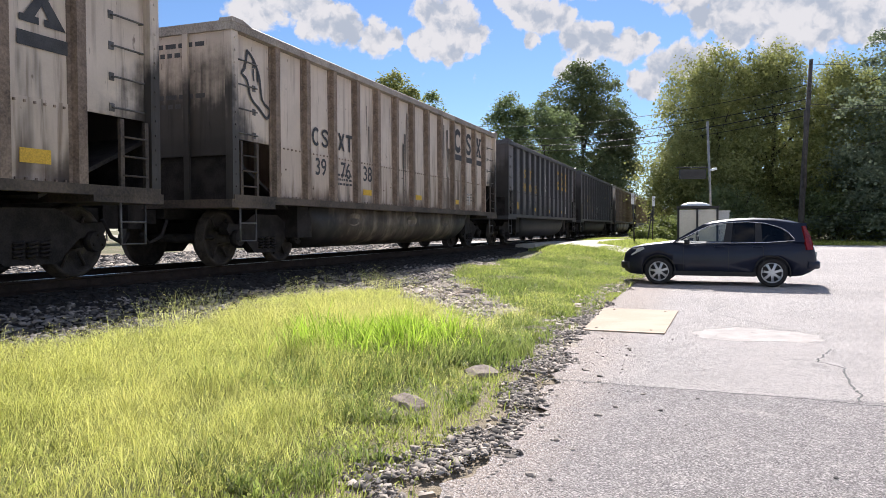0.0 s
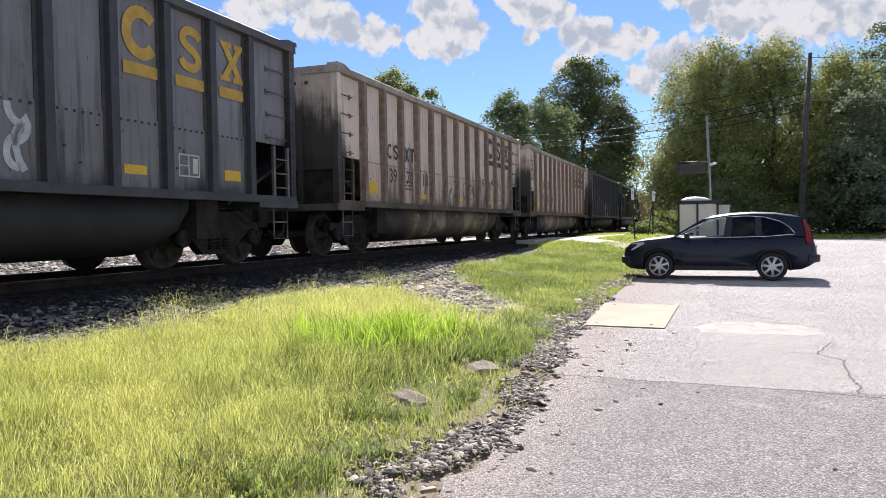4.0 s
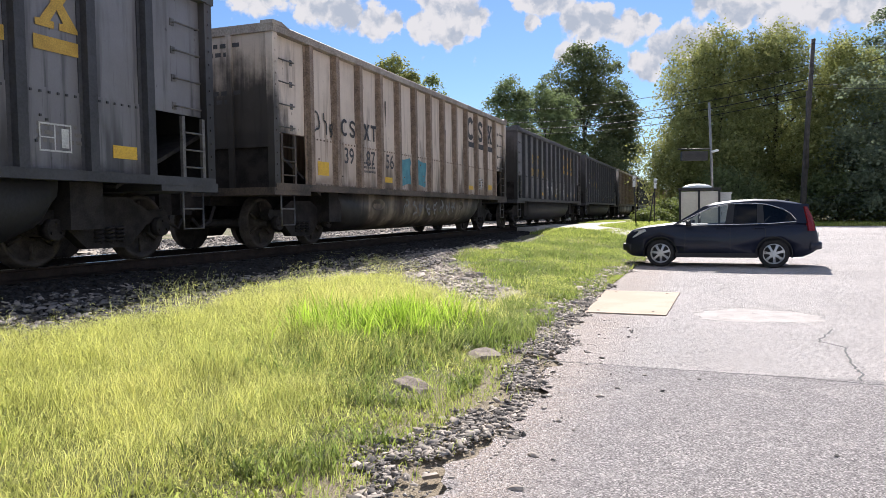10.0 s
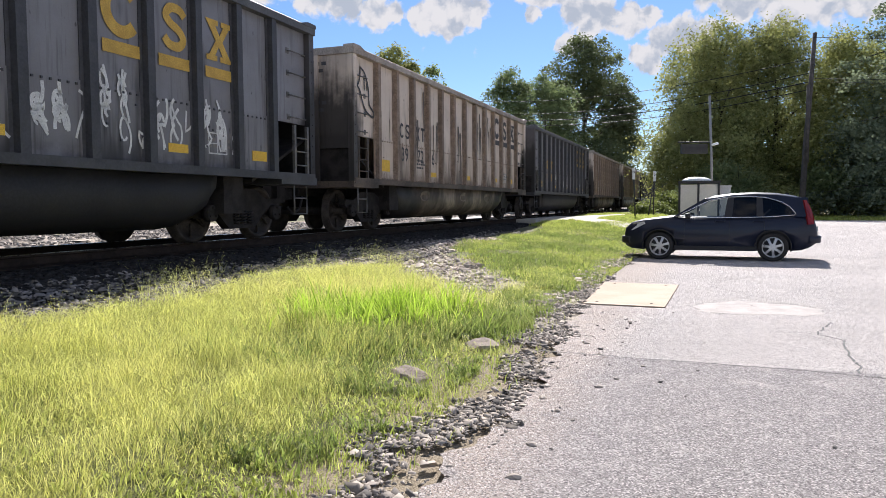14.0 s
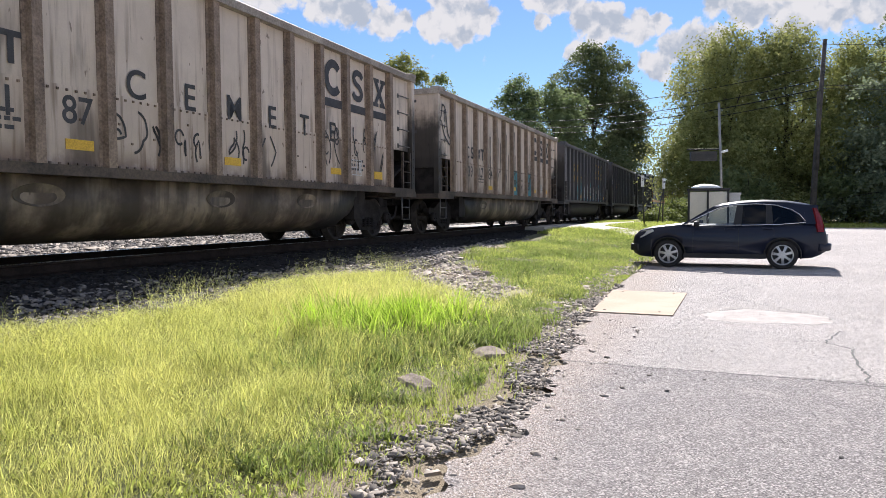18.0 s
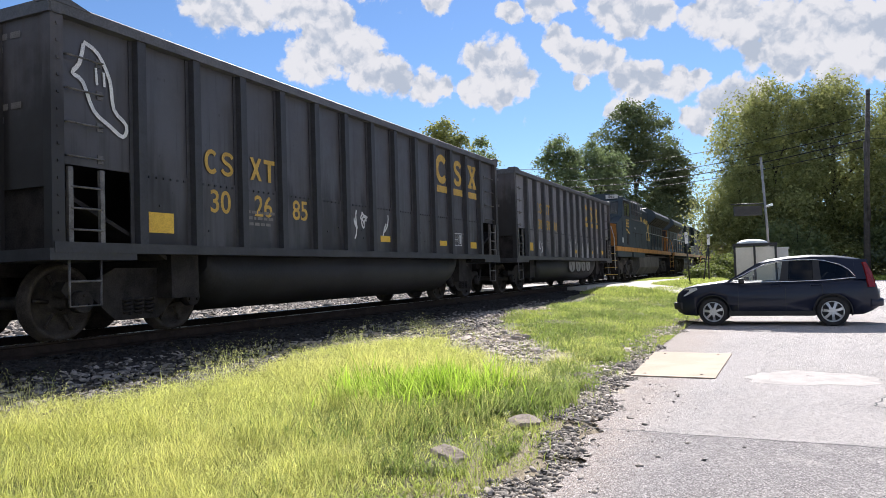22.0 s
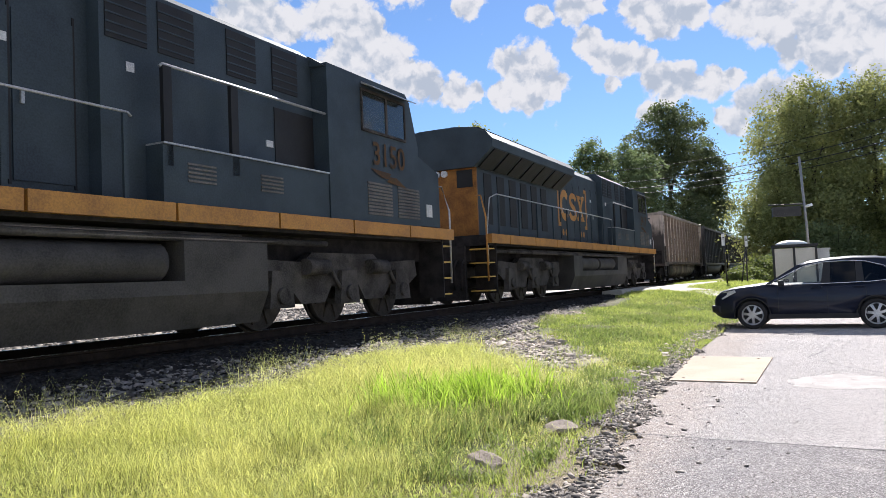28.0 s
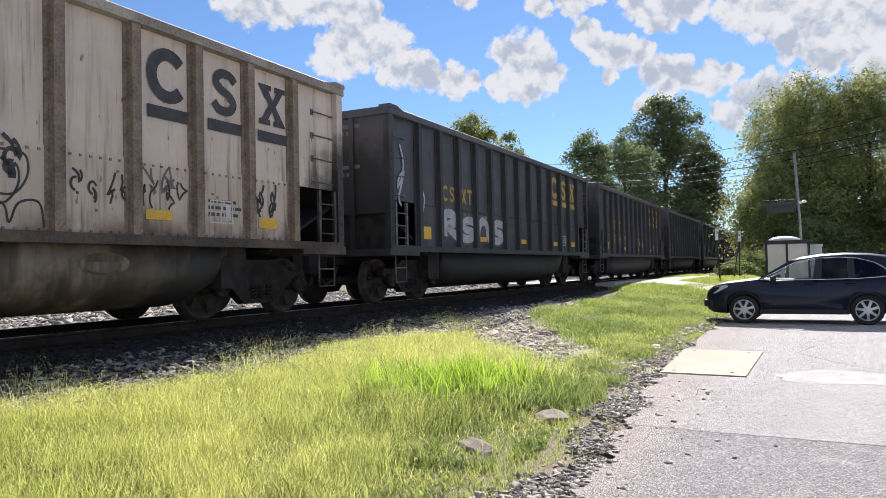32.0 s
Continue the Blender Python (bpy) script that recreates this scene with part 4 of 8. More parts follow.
def emblem_marks(car, bays, z, scale, material):
    """The railway's mark in plain shapes: an open ring, three bars and an hourglass, each underlined."""
    for i, b in enumerate(bays):
        key = (i, scale, material.name)
        if key not in EMBLEM:
            EMBLEM[key] = [flat_mesh("emblem", [[(x * scale, q * scale) for x, q in o] for o in shapes], material) for shapes in (EMBLEM_SHAPES[i], [rect(-0.33, 0.04, 0.33, 0.20)])]
        for name, mesh in zip(("emblem", "emblem_bar"), EMBLEM[key]):
            ob = part(name, mesh, None, car)
            ob.matrix_basis = pose((BAY[b] + BAY[b + 1]) / 2 + 0.06, FACE - 0.012, z)


def small_marks(car, bay, z, material):
    """Reporting marks as plain blocks, two to a bay."""
    for i, (b, dx) in enumerate(((bay, -0.17), (bay, 0.17), (bay + 1, -0.17), (bay + 1, 0.17))):
        key = ("m", i, material.name)
        if key not in EMBLEM:
            k = 0.56
            shapes = {0: stroke(arc(0, 0.60, 0.20, 0.26, 45, 315, 12), 0.11), 1: stroke(S_LINE, 0.10),
                      2: [[(-0.24, 0.92), (-0.11, 0.92), (0.0, 0.72), (0.11, 0.92), (0.24, 0.92), (0.07, 0.61), (0.24, 0.3), (0.11, 0.3), (0.0, 0.50), (-0.11, 0.3), (-0.24, 0.3), (-0.07, 0.61)]],
                      3: [[(-0.24, 0.92), (0.24, 0.92), (0.24, 0.80), (0.07, 0.80), (0.07, 0.3), (-0.07, 0.3), (-0.07, 0.80), (-0.24, 0.80)]]}[i]
            EMBLEM[key] = flat_mesh("reporting_mark", [[(x * k, (q - 0.3) * k) for x, q in o] for o in shapes], material)
        ob = part("reporting_mark", EMBLEM[key], None, car)
        ob.matrix_basis = pose((BAY[b] + BAY[b + 1]) / 2 + dx + 0.08, FACE - 0.012, z)


def plates(car, rnd, white):
    """Yellow tape, a data box of bars, and lines of fine print."""
    for b, w, h in ((1, 0.42, 0.26), (4, 0.40, 0.12), (7, 0.40, 0.12), (10, 0.40, 0.12), (12, 0.40, 0.16)):
        if rnd.random() < 0.15:
            continue
        bm = bmesh.new()
        add_box(bm, (-w / 2, -0.006, 0), (w / 2, 0.0, h))
        ob = part("reflector", bm, YELLOW, car, "yellow reflector plate")
        ob.matrix_basis = pose((BAY[b] + BAY[b + 1]) / 2 + rnd.uniform(-0.12, 0.12), FACE - 0.012, SILL + 0.27 + rnd.uniform(-0.02, 0.03))
    m = MARK_PALE
    x = (BAY[11] + BAY[12]) / 2 - 0.03
    w = 0.22
    shapes = [rect(-w, 0, w, 0.02), rect(-w, 0.30, w, 0.32), rect(-w, 0, -w + 0.02, 0.32), rect(w - 0.02, 0, w, 0.32), rect(-0.02, 0, 0.0, 0.32), rect(-w, 0.15, 0, 0.165), rect(0.08, 0.05, 0.18, 0.27)]
    ob = part("data_box", flat_mesh("data_box", shapes, m), None, car)
    ob.matrix_basis = pose(x, FACE - 0.014, SILL + 0.30)
    ink = MARK_DARK if white else MARK_GOLD
    lines = []
    for row in range(3):
        cx = -0.28
        while cx < 0.26:
            k = rnd.uniform(0.04, 0.13)
            lines.append(rect(cx, -row * 0.09, cx + k, -row * 0.09 + 0.045))
            cx += k + 0.03
    ink = MARK_DARK if white else MARK_DIM
    for row in range(2):
        ob = part("end_print", flat_mesh("end_print", [[(x * 1.6, z * 1.6) for x, z in o] for o in lines[:9]], ink), None, car)
        ob.matrix_basis = pose(-HALF - 0.008, -0.55, 3.45 - row * 0.8, 0, 0, -90)
    for b, z in ((3, 1.66), (11, 1.62)):
        ob = part("fine_print", flat_mesh("fine_print", lines, ink), None, car)
        ob.matrix_basis = pose((BAY[b] + BAY[b + 1]) / 2, FACE - 0.013, z)


def loop_tag(car, x, z, w, h, material, rnd, pen=0.05):
    """A hand-drawn outline of one closed, lopsided loop with two ticks inside."""
    pts = [(0.10, 1.0), (0.34, 0.92), (0.52, 0.62), (0.60, 0.30), (0.86, 0.12), (0.78, 0.0), (0.50, 0.10), (0.24, 0.26), (0.06, 0.52), (-0.10, 0.60), (0.02, 0.74), (0.10, 1.0)]
    pts = [((a - 0.4 + rnd.uniform(-0.03, 0.03)) * w, (b + rnd.uniform(-0.03, 0.03)) * h) for a, b in pts]
    for line, width in ((curve_through(pts, 3), pen), ([(-0.1 * w, 0.75 * h), (-0.08 * w, 0.55 * h)], pen * 0.7), ([(0.04 * w, 0.72 * h), (0.05 * w, 0.55 * h)], pen * 0.7)):
        ob = part("graffiti", flat_mesh("graffiti", stroke(line, width), material), None, car)
        ob.matrix_basis = pose(x, FACE - 0.013, z)


def scrawl(car, x0, x1, z0, z1, material, seed, pen=0.045, letter=0.0, y=None):
    """Spray scrawl: runs of bent strokes like letters that nobody can read."""
    rnd = random.Random(seed)
    h = z1 - z0
    step = letter or h * 0.75
    x = x0
    while x + step * 0.8 < x1:
        n = rnd.choice((3, 4, 5))
        pts = [(x + rnd.uniform(0.05, 0.85) * step, z0 + h * (k / (n - 1) if rnd.random() < 0.5 else 1 - k / (n - 1)) + rnd.uniform(-0.08, 0.08) * h) for k in range(n)]
        dense = []
        for i in range(len(pts) - 1):
            a, b = Vector(pts[i]), Vector(pts[i + 1])
            c = (a + b) / 2 + Vector((b.y - a.y, a.x - b.x)) * rnd.uniform(-0.5, 0.5)
            dense += [tuple(a * (1 - t) ** 2 + c * 2 * t * (1 - t) + b * t * t) for t in (0, 0.2, 0.4, 0.6, 0.8)]
        dense.append(pts[-1])
        strokes = [stroke(dense, pen)]
        if rnd.random() < 0.5:
            strokes.append(stroke(arc(x + step * 0.4, z0 + h * rnd.uniform(0.3, 0.7), step * 0.22, h * 0.2, rnd.uniform(0, 90), rnd.uniform(230, 340), 10), pen))
        for shapes in strokes:
            ob = part("graffiti", flat_mesh("graffiti", shapes, material), None, car)
            ob.matrix_basis = pose(0, FACE - 0.013 - 0.001 * (seed % 5) if y is None else y, 0)
        x += step


LETTER_FORMS = (
    ((1.0, 0.92), (0.45, 1.0), (0.10, 0.76), (0.35, 0.52), (0.85, 0.40), (0.80, 0.10), (0.35, 0.0), (0.0, 0.12)),
    ((0.08, 1.0), (0.05, 0.40), (0.30, 0.04), (0.68, 0.06), (0.90, 0.40), (0.86, 1.0)),
    ((0.02, 0.0), (0.06, 0.60), (0.42, 1.0), (0.80, 0.70), (0.86, 0.30), (1.0, 0.0)),
    ((0.95, 0.86), (0.42, 1.0), (0.06, 0.62), (0.50, 0.50), (0.08, 0.36), (0.30, 0.02), (0.95, 0.10)),
    ((0.05, 0.0), (0.10, 0.95), (0.62, 0.98), (0.80, 0.66), (0.30, 0.46), (0.95, 0.0)))


def throwup(car, x0, x1, z0, z1, fill, edge, seed, count, y=None):
    """Fat bent shapes side by side like letters that nobody can read, filled and outlined; one part a shape."""
    rnd = random.Random(seed)
    step = (x1 - x0) / count
    y = FACE - 0.0125 if y is None else y
    for i in range(count):
        form = LETTER_FORMS[(seed + 2 * i + rnd.randrange(2)) % len(LETTER_FORMS)]
        lo, hi = z0 + rnd.uniform(0.0, 0.10) * (z1 - z0), z1 - rnd.uniform(0.0, 0.16) * (z1 - z0)
        pen = min(step * 0.40, (hi - lo) * 0.30)
        line = curve_through([(x0 + step * (i + 0.5 + (u - 0.5) * 0.78) + rnd.uniform(-0.03, 0.03), lo + pen / 2 + (hi - lo - pen) * w) for u, w in form])
        for width, depth, material in ((pen + 0.09, 0.0, edge), (pen, 0.003, fill)):
            ob = part("graffiti", flat_mesh("graffiti", stroke(line, width), material), None, car)
            ob.matrix_basis = pose(0, y - depth - 0.0006 * i, 0)


crack([(6.89, 1.6), (6.81, 0.4), (6.77, -0.6), (6.65, -1.3), (6.6, -4.0)], 0.018, 1)
crack([(9.6, -1.25), (8.7, -0.98), (8.4, -1.2), (7.6, -1.12), (7.05, -1.12), (6.7, -1.05)], 0.022, 2)
crack([(8.7, -0.98), (8.75, -0.75), (8.55, -0.62)], 0.012, 3)
crack([(14.5, -0.2), (13.2, 0.1), (12.2, -0.4), (11.4, -0.9)], 0.014, 4)

# path from the level crossing: one branch to the street, one down to the car park
bm = bmesh.new()
for near_side, far_side in ((((28.6, 7.0), (30.6, 5.7), (31.7, 4.75), (35.5, 4.35), (40.0, 3.9), (47.0, 2.6)), ((36.5, 7.0), (37.0, 6.5), (38.5, 6.0), (41.0, 5.5), (44.0, 4.9), (50.0, 3.6))),
                            (((30.6, 5.7), (29.7, 4.6), (28.6, 3.6), (27.9, 2.9), (27.3, 1.9), (27.0, 0.6)), ((31.7, 4.75), (30.9, 4.1), (30.0, 3.3), (29.4, 2.7), (28.8, 1.8), (28.6, 0.6)))):
    rows = []
    for (a, b), (c, d) in zip(zip(near_side, near_side[1:]), zip(far_side, far_side[1:])):
        for k in range(6):
            p, q = Vector(a).lerp(Vector(b), k / 6), Vector(c).lerp(Vector(d), k / 6)
            rows.append([p.lerp(q, h / 4) for h in range(5)])
    rows.append([Vector(near_side[-1]).lerp(Vector(far_side[-1]), h / 4) for h in range(5)])
    made = [[bm.verts.new(sn(v.x, v.y, float(ground_z(v.x, v.y)) + 0.02)) for v in r] for r in rows]
    for a, b in zip(made, made[1:]):
        for h in range(4):
            bm.faces.new((a[h], a[h + 1], b[h + 1], b[h])).smooth = True
tagged(part("pavement_path", bm, CONCRETE), "pale concrete path curving to the level crossing", kind="structure")
bm = bmesh.new()
for n0, n1 in ((6.75, 7.55), (8.05, 9.05), (9.5, 11.5)):
    add_prism(bm, [tuple(sn(s, n).xy) for s, n in ((29.0, n0), (36.5, n0), (36.5, n1), (29.0, n1))], "z", 0.5, RAIL - 0.03)
tagged(part("crossing_panel", bm, CONCRETE), "pale concrete panels of the level crossing between the rails", kind="structure")

# ---- the train: which car runs where, with its marks ----
GAP, LOCO_RUN = 1.61, 69.15    # between two cars; the room that the locomotives take
MOVING = []      # thing, its place on the line at the start
GREY_LABEL = "faded grey ribbed steel coal car"
BLACK_LABEL = "worn black ribbed steel coal car"


def mid(b):
    return (BAY[b] + BAY[b + 1]) / 2


RUN_AT = (0, 1, 2, 3, 6, 7, 8, 9, 10, 11, 12, 13, 14, 17, 18, 19, 20, 21, 22, 23, 24, 31, 32)
RUN_OFF = (-0.03, 0.08, 0.10, 0.27, -0.17, -0.15, 0.05, -0.05, 0.03, 0.02, 0.06, 0.18, 0.42, -0.12, -0.06, -0.06, 0.03, 0.42, 0.0, -0.17, 0.14, 0.0, 0.08)


def gone(t):
    """How far the train has run at t seconds: an almost even speed, which wavers a little."""
    u = (t - 16) / 16
    return -10.041 + 11.031 * t + 0.1 * u * u - 0.485 * u ** 3 + float(np.interp(t, RUN_AT, RUN_OFF))


grey_car, black_car = hopper(True), hopper(False)
# colour and the three pairs of the car's number
CONSIST = {-2: "B 30 33 12", -1: "G 39 62 40", 0: "G 39 76 38", 1: "B 30 40 25", 2: "B 30 12 74", 3: "G 39 70 18", 4: "G 39 80 84", 5: "B 30 48 76", 6: "B 30 3 15",
           7: "G 39 87 56", 8: "B 30 37 29", 9: "B 31 37 28", 10: "G 39 72 61", 11: "B 31 28 04", 12: "G 39 71 87", 13: "G 39 17 84", 14: "B 30 49 17", 15: "B 30 26 85", 16: "B 30 50 01",
           17: "G 39 74 93", 18: "B 30 11 77", 19: "B 30 44 19", 20: "B 30 18 62", 21: "B 31 05 33", 22: "B 30 71 20", 23: "G 39 60 15", 24: "B 30 22 48"}
EXTRA = {-1: ", with yellow tape", 0: ", with dark drips", 2: ", with scraped paint", 6: ", with white spray lettering", 7: ", with pale blue paint patches", 10: ", with black drips",
         12: ", with sprayed capital letters", 13: ", with teal graffiti", 14: ", with blue and silver graffiti", 16: ", coupled to a locomotive", 17: ", with looped black graffiti", 18: ", with white graffiti"}
# where each car's near end stands on the line
ENDS, here = {}, 0.0
for k in range(0, max(CONSIST) + 1):
    ENDS[k] = here
    here += 2 * (GREY_HALF if CONSIST[k][0] == "G" else BLACK_HALF) + GAP + (LOCO_RUN if k == 16 else 0)
for k in (-1, -2):
    ENDS[k] = ENDS[k + 1] - GAP - 2 * (GREY_HALF if CONSIST[k][0] == "G" else BLACK_HALF)
cars = {}
used = {"G": 0, "B": 0}
for k, spec in CONSIST.items():
    colour, *pairs = spec.split()
    first = grey_car if colour == "G" else black_car
    car = first if not used[colour] else copy_thing(first, pose(0, 0, 0))
    used[colour] += 1
    cars[k] = car
for k, spec in CONSIST.items():
    colour, *pairs = spec.split()
    car, rnd, white = cars[k], random.Random(100 + k), colour == "G"
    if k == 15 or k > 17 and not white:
        # a car of a deeper black
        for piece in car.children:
            for old, deeper in ((BLACK_CAR, DEEP_BLACK), (BLACK_RIB, DEEP_RIB)):
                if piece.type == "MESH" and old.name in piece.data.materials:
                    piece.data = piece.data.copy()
                    piece.data.materials[0] = deeper
    tagged(car, (GREY_LABEL if white else BLACK_LABEL) + EXTRA.get(k, " rolling on the rails"), "railcar", "coal cars of the train")
    ink = MARK_DARK if white else MARK_GOLD
    # some black cars carry their marks higher up and one bay further in
    high = k in (1, 5, 6, 8, 9, 14, 16, 20, 22)
    emblem_marks(car, (9, 10, 11) if high else (10, 11, 12), 2.42 if high else 2.56, 1.0, ink)
    small_marks(car, 2, 2.60 if high else 2.17, ink)
    for b, digits in zip((2, 3, 4), pairs):
        put_text(car, digits, mid(b) + (0.16 if high else 0.08), 2.08 if high else 1.63, 0.45, MARK_PALE if (k, b) == (11, 4) else ink)
    plates(car, rnd, white)
    MOVING.append((car, ENDS[k] + (GREY_HALF if white else BLACK_HALF)))
    tag = SPRAY_BLACK if white else SPRAY_WHITE
    if k in (0, 1, 4, 9, 10, 13, 17, -2, 15):
        loop_tag(car, mid({1: 6, 9: 1}.get(k, 0)) + 0.08, 2.25 if k in (1, 9) else 2.45, 0.8, 1.0, tag, rnd)
    if k in (-1, 3, 5, 8, 12, 19, 21):
        scrawl(car, BAY[rnd.choice((5, 6, 7))], BAY[9], 1.35, 1.85, tag, 40 + k, 0.035)
    if k in (2, 11, 15, 16):
        scrawl(car, BAY[6] + 0.15, BAY[8], 1.35, 1.9, SPRAY_WHITE, 60 + k, 0.04)


def drips(car, bays, material, seed):
    """Paint and tar that ran down the panels."""
    rnd = random.Random(seed)
    for b in bays:
        for _ in range(rnd.choice((2, 3, 4))):
            x, top = rnd.uniform(BAY[b] + 0.2, BAY[b + 1] - 0.2), rnd.uniform(2.2, 3.5)
            w = rnd.uniform(0.012, 0.06)
            low = max(top - rnd.uniform(0.5, 1.6), 1.2)
            run = [(x - w, top), (x - w * 0.6, (top + low) / 2), (x - w * 0.2, low), (x + w * 0.2, low), (x + w * 0.7, (top + low) / 2), (x + w, top)]
            ob = part("paint_drip", flat_mesh("paint_drip", [run], material), None, car)
            ob.matrix_basis = pose(0, FACE - 0.0135, 0)


def patch(car, b, z0, z1, material, w=0.36, name="paint_patch"):
    ob = part(name, flat_mesh(name, [[(w * (math.copysign(abs(math.cos(a)) ** 0.4, math.cos(a)) * (0.9 + 0.10 * math.sin(3 * a + b) + 0.06 * math.sin(7 * a + 2 * b))), (z0 + z1) / 2 + (z1 - z0) * 0.52 * math.copysign(abs(math.sin(a)) ** 0.45, math.sin(a)) * (0.9 + 0.12 * math.sin(4 * a + 2 * b))) for a in np.linspace(0, 2 * math.pi, 33)[:-1]]], material), None, car)
    ob.matrix_basis = pose(mid(b), FACE - 0.0115, 0)


drips(cars[0], (4, 5, 6, 9), DRIP, 1)
# crowded hand-writing, a bay at a time
for k, b, z0, z1, ink, pen in ((9, 8, 1.42, 1.95, SPRAY_WHITE, 0.05), (9, 9, 1.62, 2.32, SPRAY_WHITE, 0.04), (9, 10, 1.40, 2.05, SPRAY_WHITE, 0.045), (9, 11, 1.42, 2.10, SPRAY_WHITE, 0.04), (17, 8, 1.62, 2.08, SPRAY_BLACK, 0.045), (17, 12, 1.42, 1.95, SPRAY_BLACK, 0.04), (17, 10, 1.60, 1.98, MARK_DIM, 0.035)):
    for i in range(2):
        scrawl(cars[k], mid(b) - 0.40, mid(b) + 0.40, z0 + 0.06 * i, z1 - 0.10 * i, ink, 300 + 20 * k + 2 * b + i, pen, 0.30)
drips(cars[10], (1, 3, 4, 6, 8, 9), DRIP, 2)
drips(cars[13], (4, 5, 6, 7, 9), DRIP, 3)
drips(cars[7], (4, 8), DRIP, 4)
drips(cars[2], (1, 2, 3), MARK_PALE, 5)
scrawl(cars[2], BAY[5] + 0.1, BAY[9], 1.2, 2.0, SPRAY_SILVER, 7, 0.09, 0.55)
throwup(cars[5], -0.5, 2.3, 1.10, 2.05, SPRAY_WHITE, SPRAY_BLACK, 8, 3)
scrawl(cars[6], BAY[1] - 0.2, BAY[4], 2.5, 3.55, SPRAY_WHITE, 9, 0.07, 0.85)
scrawl(cars[6], BAY[4] + 0.2, BAY[10], 2.45, 3.1, SPRAY_WHITE, 10, 0.06, 0.62)
scrawl(cars[6], BAY[5] + 0.2, BAY[10], 1.85, 2.3, SPRAY_WHITE, 11, 0.05, 0.6)
scrawl(cars[6], BAY[3] + 0.1, BAY[4], 1.3, 1.75, SPRAY_WHITE, 12, 0.045, 0.35)
for b in (5, 6):
    patch(cars[7], b, 1.25, 1.95, SPRAY_TEAL)
scrawl(cars[7], BAY[1] + 0.15, BAY[2], 2.1, 2.5, SPRAY_BLACK, 13, 0.04, 0.3)
for b, ch in zip((5, 6, 7, 8, 9, 10), "CEMETE"):
    put_text(cars[12], ch, mid(b), 2.15 - 0.02 * b, 0.52, SPRAY_BLACK, name="graffiti")
for b in (7, 9):
    for shapes, material, depth in (([rect(-0.40, 1.18, 0.34, 2.02)], SPRAY_TEAL, 0.0), (stroke([(-0.40, 1.18), (-0.42, 2.02), (0.34, 2.04), (0.36, 1.16), (-0.40, 1.18)], 0.05), SPRAY_BLACK, 0.003), (stroke(curve_through([(-0.22, 1.35), (-0.20, 1.85), (0.10, 1.40), (0.14, 1.88)]), 0.05), SPRAY_BLACK, 0.0034)):
        ob = part("graffiti", flat_mesh("graffiti", shapes, material), None, cars[13])
        ob.matrix_basis = pose(mid(b), FACE - 0.0125 - depth, 0)
scrawl(cars[13], BAY[5] + 0.15, BAY[10], 1.3, 1.95, SPRAY_BLACK, 14, 0.05, 1.0)
for b in (3, 4, 5, 6, 7, 8, 9, 10, 11):
    patch(cars[14], b, 1.10, 1.95 + 0.3 * math.sin(b * 2.1), SPRAY_TEAL, 0.44)
throwup(cars[14], -3.4, -1.4, 1.15, 1.65, TAG_DULL, SPRAY_BLACK, 15, 2)
throwup(cars[14], -1.35, 4.7, 1.08, 2.15, SPRAY_SILVER, SPRAY_BLACK, 16, 6)
scrawl(cars[14], -1.2, 4.5, 1.25, 2.0, SPRAY_WHITE, 17, 0.018, 0.9)
def bubble(car, x0, x1, z0, z1, fill, edge, y=None, down=False):
    """A filled arch with a dark outline, or one that hangs down."""
    y = FACE - 0.0125 if y is None else y
    cx, r, h = (x0 + x1) / 2, (x1 - x0) / 2, z1 - z0
    round_ = [(cx - r * math.cos(t), (z0 + h * 0.45 + h * 0.55 * math.sin(t))) for t in np.linspace(0, math.pi, 17)]
    ring = [(x0, z0)] + round_ + [(x1, z0)]
    if down:
        ring = [(x, z0 + z1 - z) for x, z in ring]
    for name, shapes, material, depth in (("graffiti", [ring], fill, 0.0), ("graffiti", stroke(ring, 0.05), edge, 0.003), ("graffiti", stroke(curve_through([(cx - 0.3 * r, z1 - 0.1 * h), (cx + 0.1 * r, z0 + 0.5 * h), (cx - 0.1 * r, z0 + 0.1 * h)]), 0.045), edge, 0.0036)):
        ob = part(name, flat_mesh(name, shapes, material), None, car)
        ob.matrix_basis = pose(0, y - depth, 0)


for i, (x0, x1, top) in enumerate(((-0.45, 0.55, 1.88), (0.66, 1.50, 1.84), (1.60, 2.35, 1.86), (2.48, 3.20, 1.82), (3.34, 3.80, 1.50))):
    bubble(cars[16], x0, x1, 1.13, top, TAG_PALE, SPRAY_BLACK)
    if i < 4:
        bubble(cars[16], x0 + 0.04, x1 + 0.08, 0.56, 0.98, TAG_DULL, GRIME, -1.445, True)
scrawl(cars[6], -2.2, 3.3, 0.55, 0.92, TAG_DULL, 32, 0.05, 0.36, -1.44)
scrawl(cars[7], -1.6, 2.4, 0.55, 0.92, TAG_DULL, 33, 0.04, 0.5, -1.44)
# hooks over bridged arches, one pair a bay
for b in (5, 6, 7, 8):
    hook = curve_through([(-0.12, 1.95), (0.16, 1.93), (0.20, 1.72), (0.06, 1.52), (-0.16, 1.52), (-0.30, 1.66)])
    arch = curve_through([(-0.36, 1.22), (-0.28, 1.44), (-0.06, 1.40), (0.0, 1.22), (0.10, 1.42), (0.32, 1.44), (0.38, 1.18)])
    for line in (hook, [(x - 0.10, z - 0.10) for x, z in hook[6:]], arch):
        ob = part("graffiti", flat_mesh("graffiti", stroke(line, 0.026), SPRAY_BLACK), None, cars[17])
        ob.matrix_basis = pose(mid(b), FACE - 0.013, 0)
scrawl(cars[17], BAY[2] + 0.15, BAY[4], 1.2, 1.6, SPRAY_BLACK, 21, 0.035, 0.4)
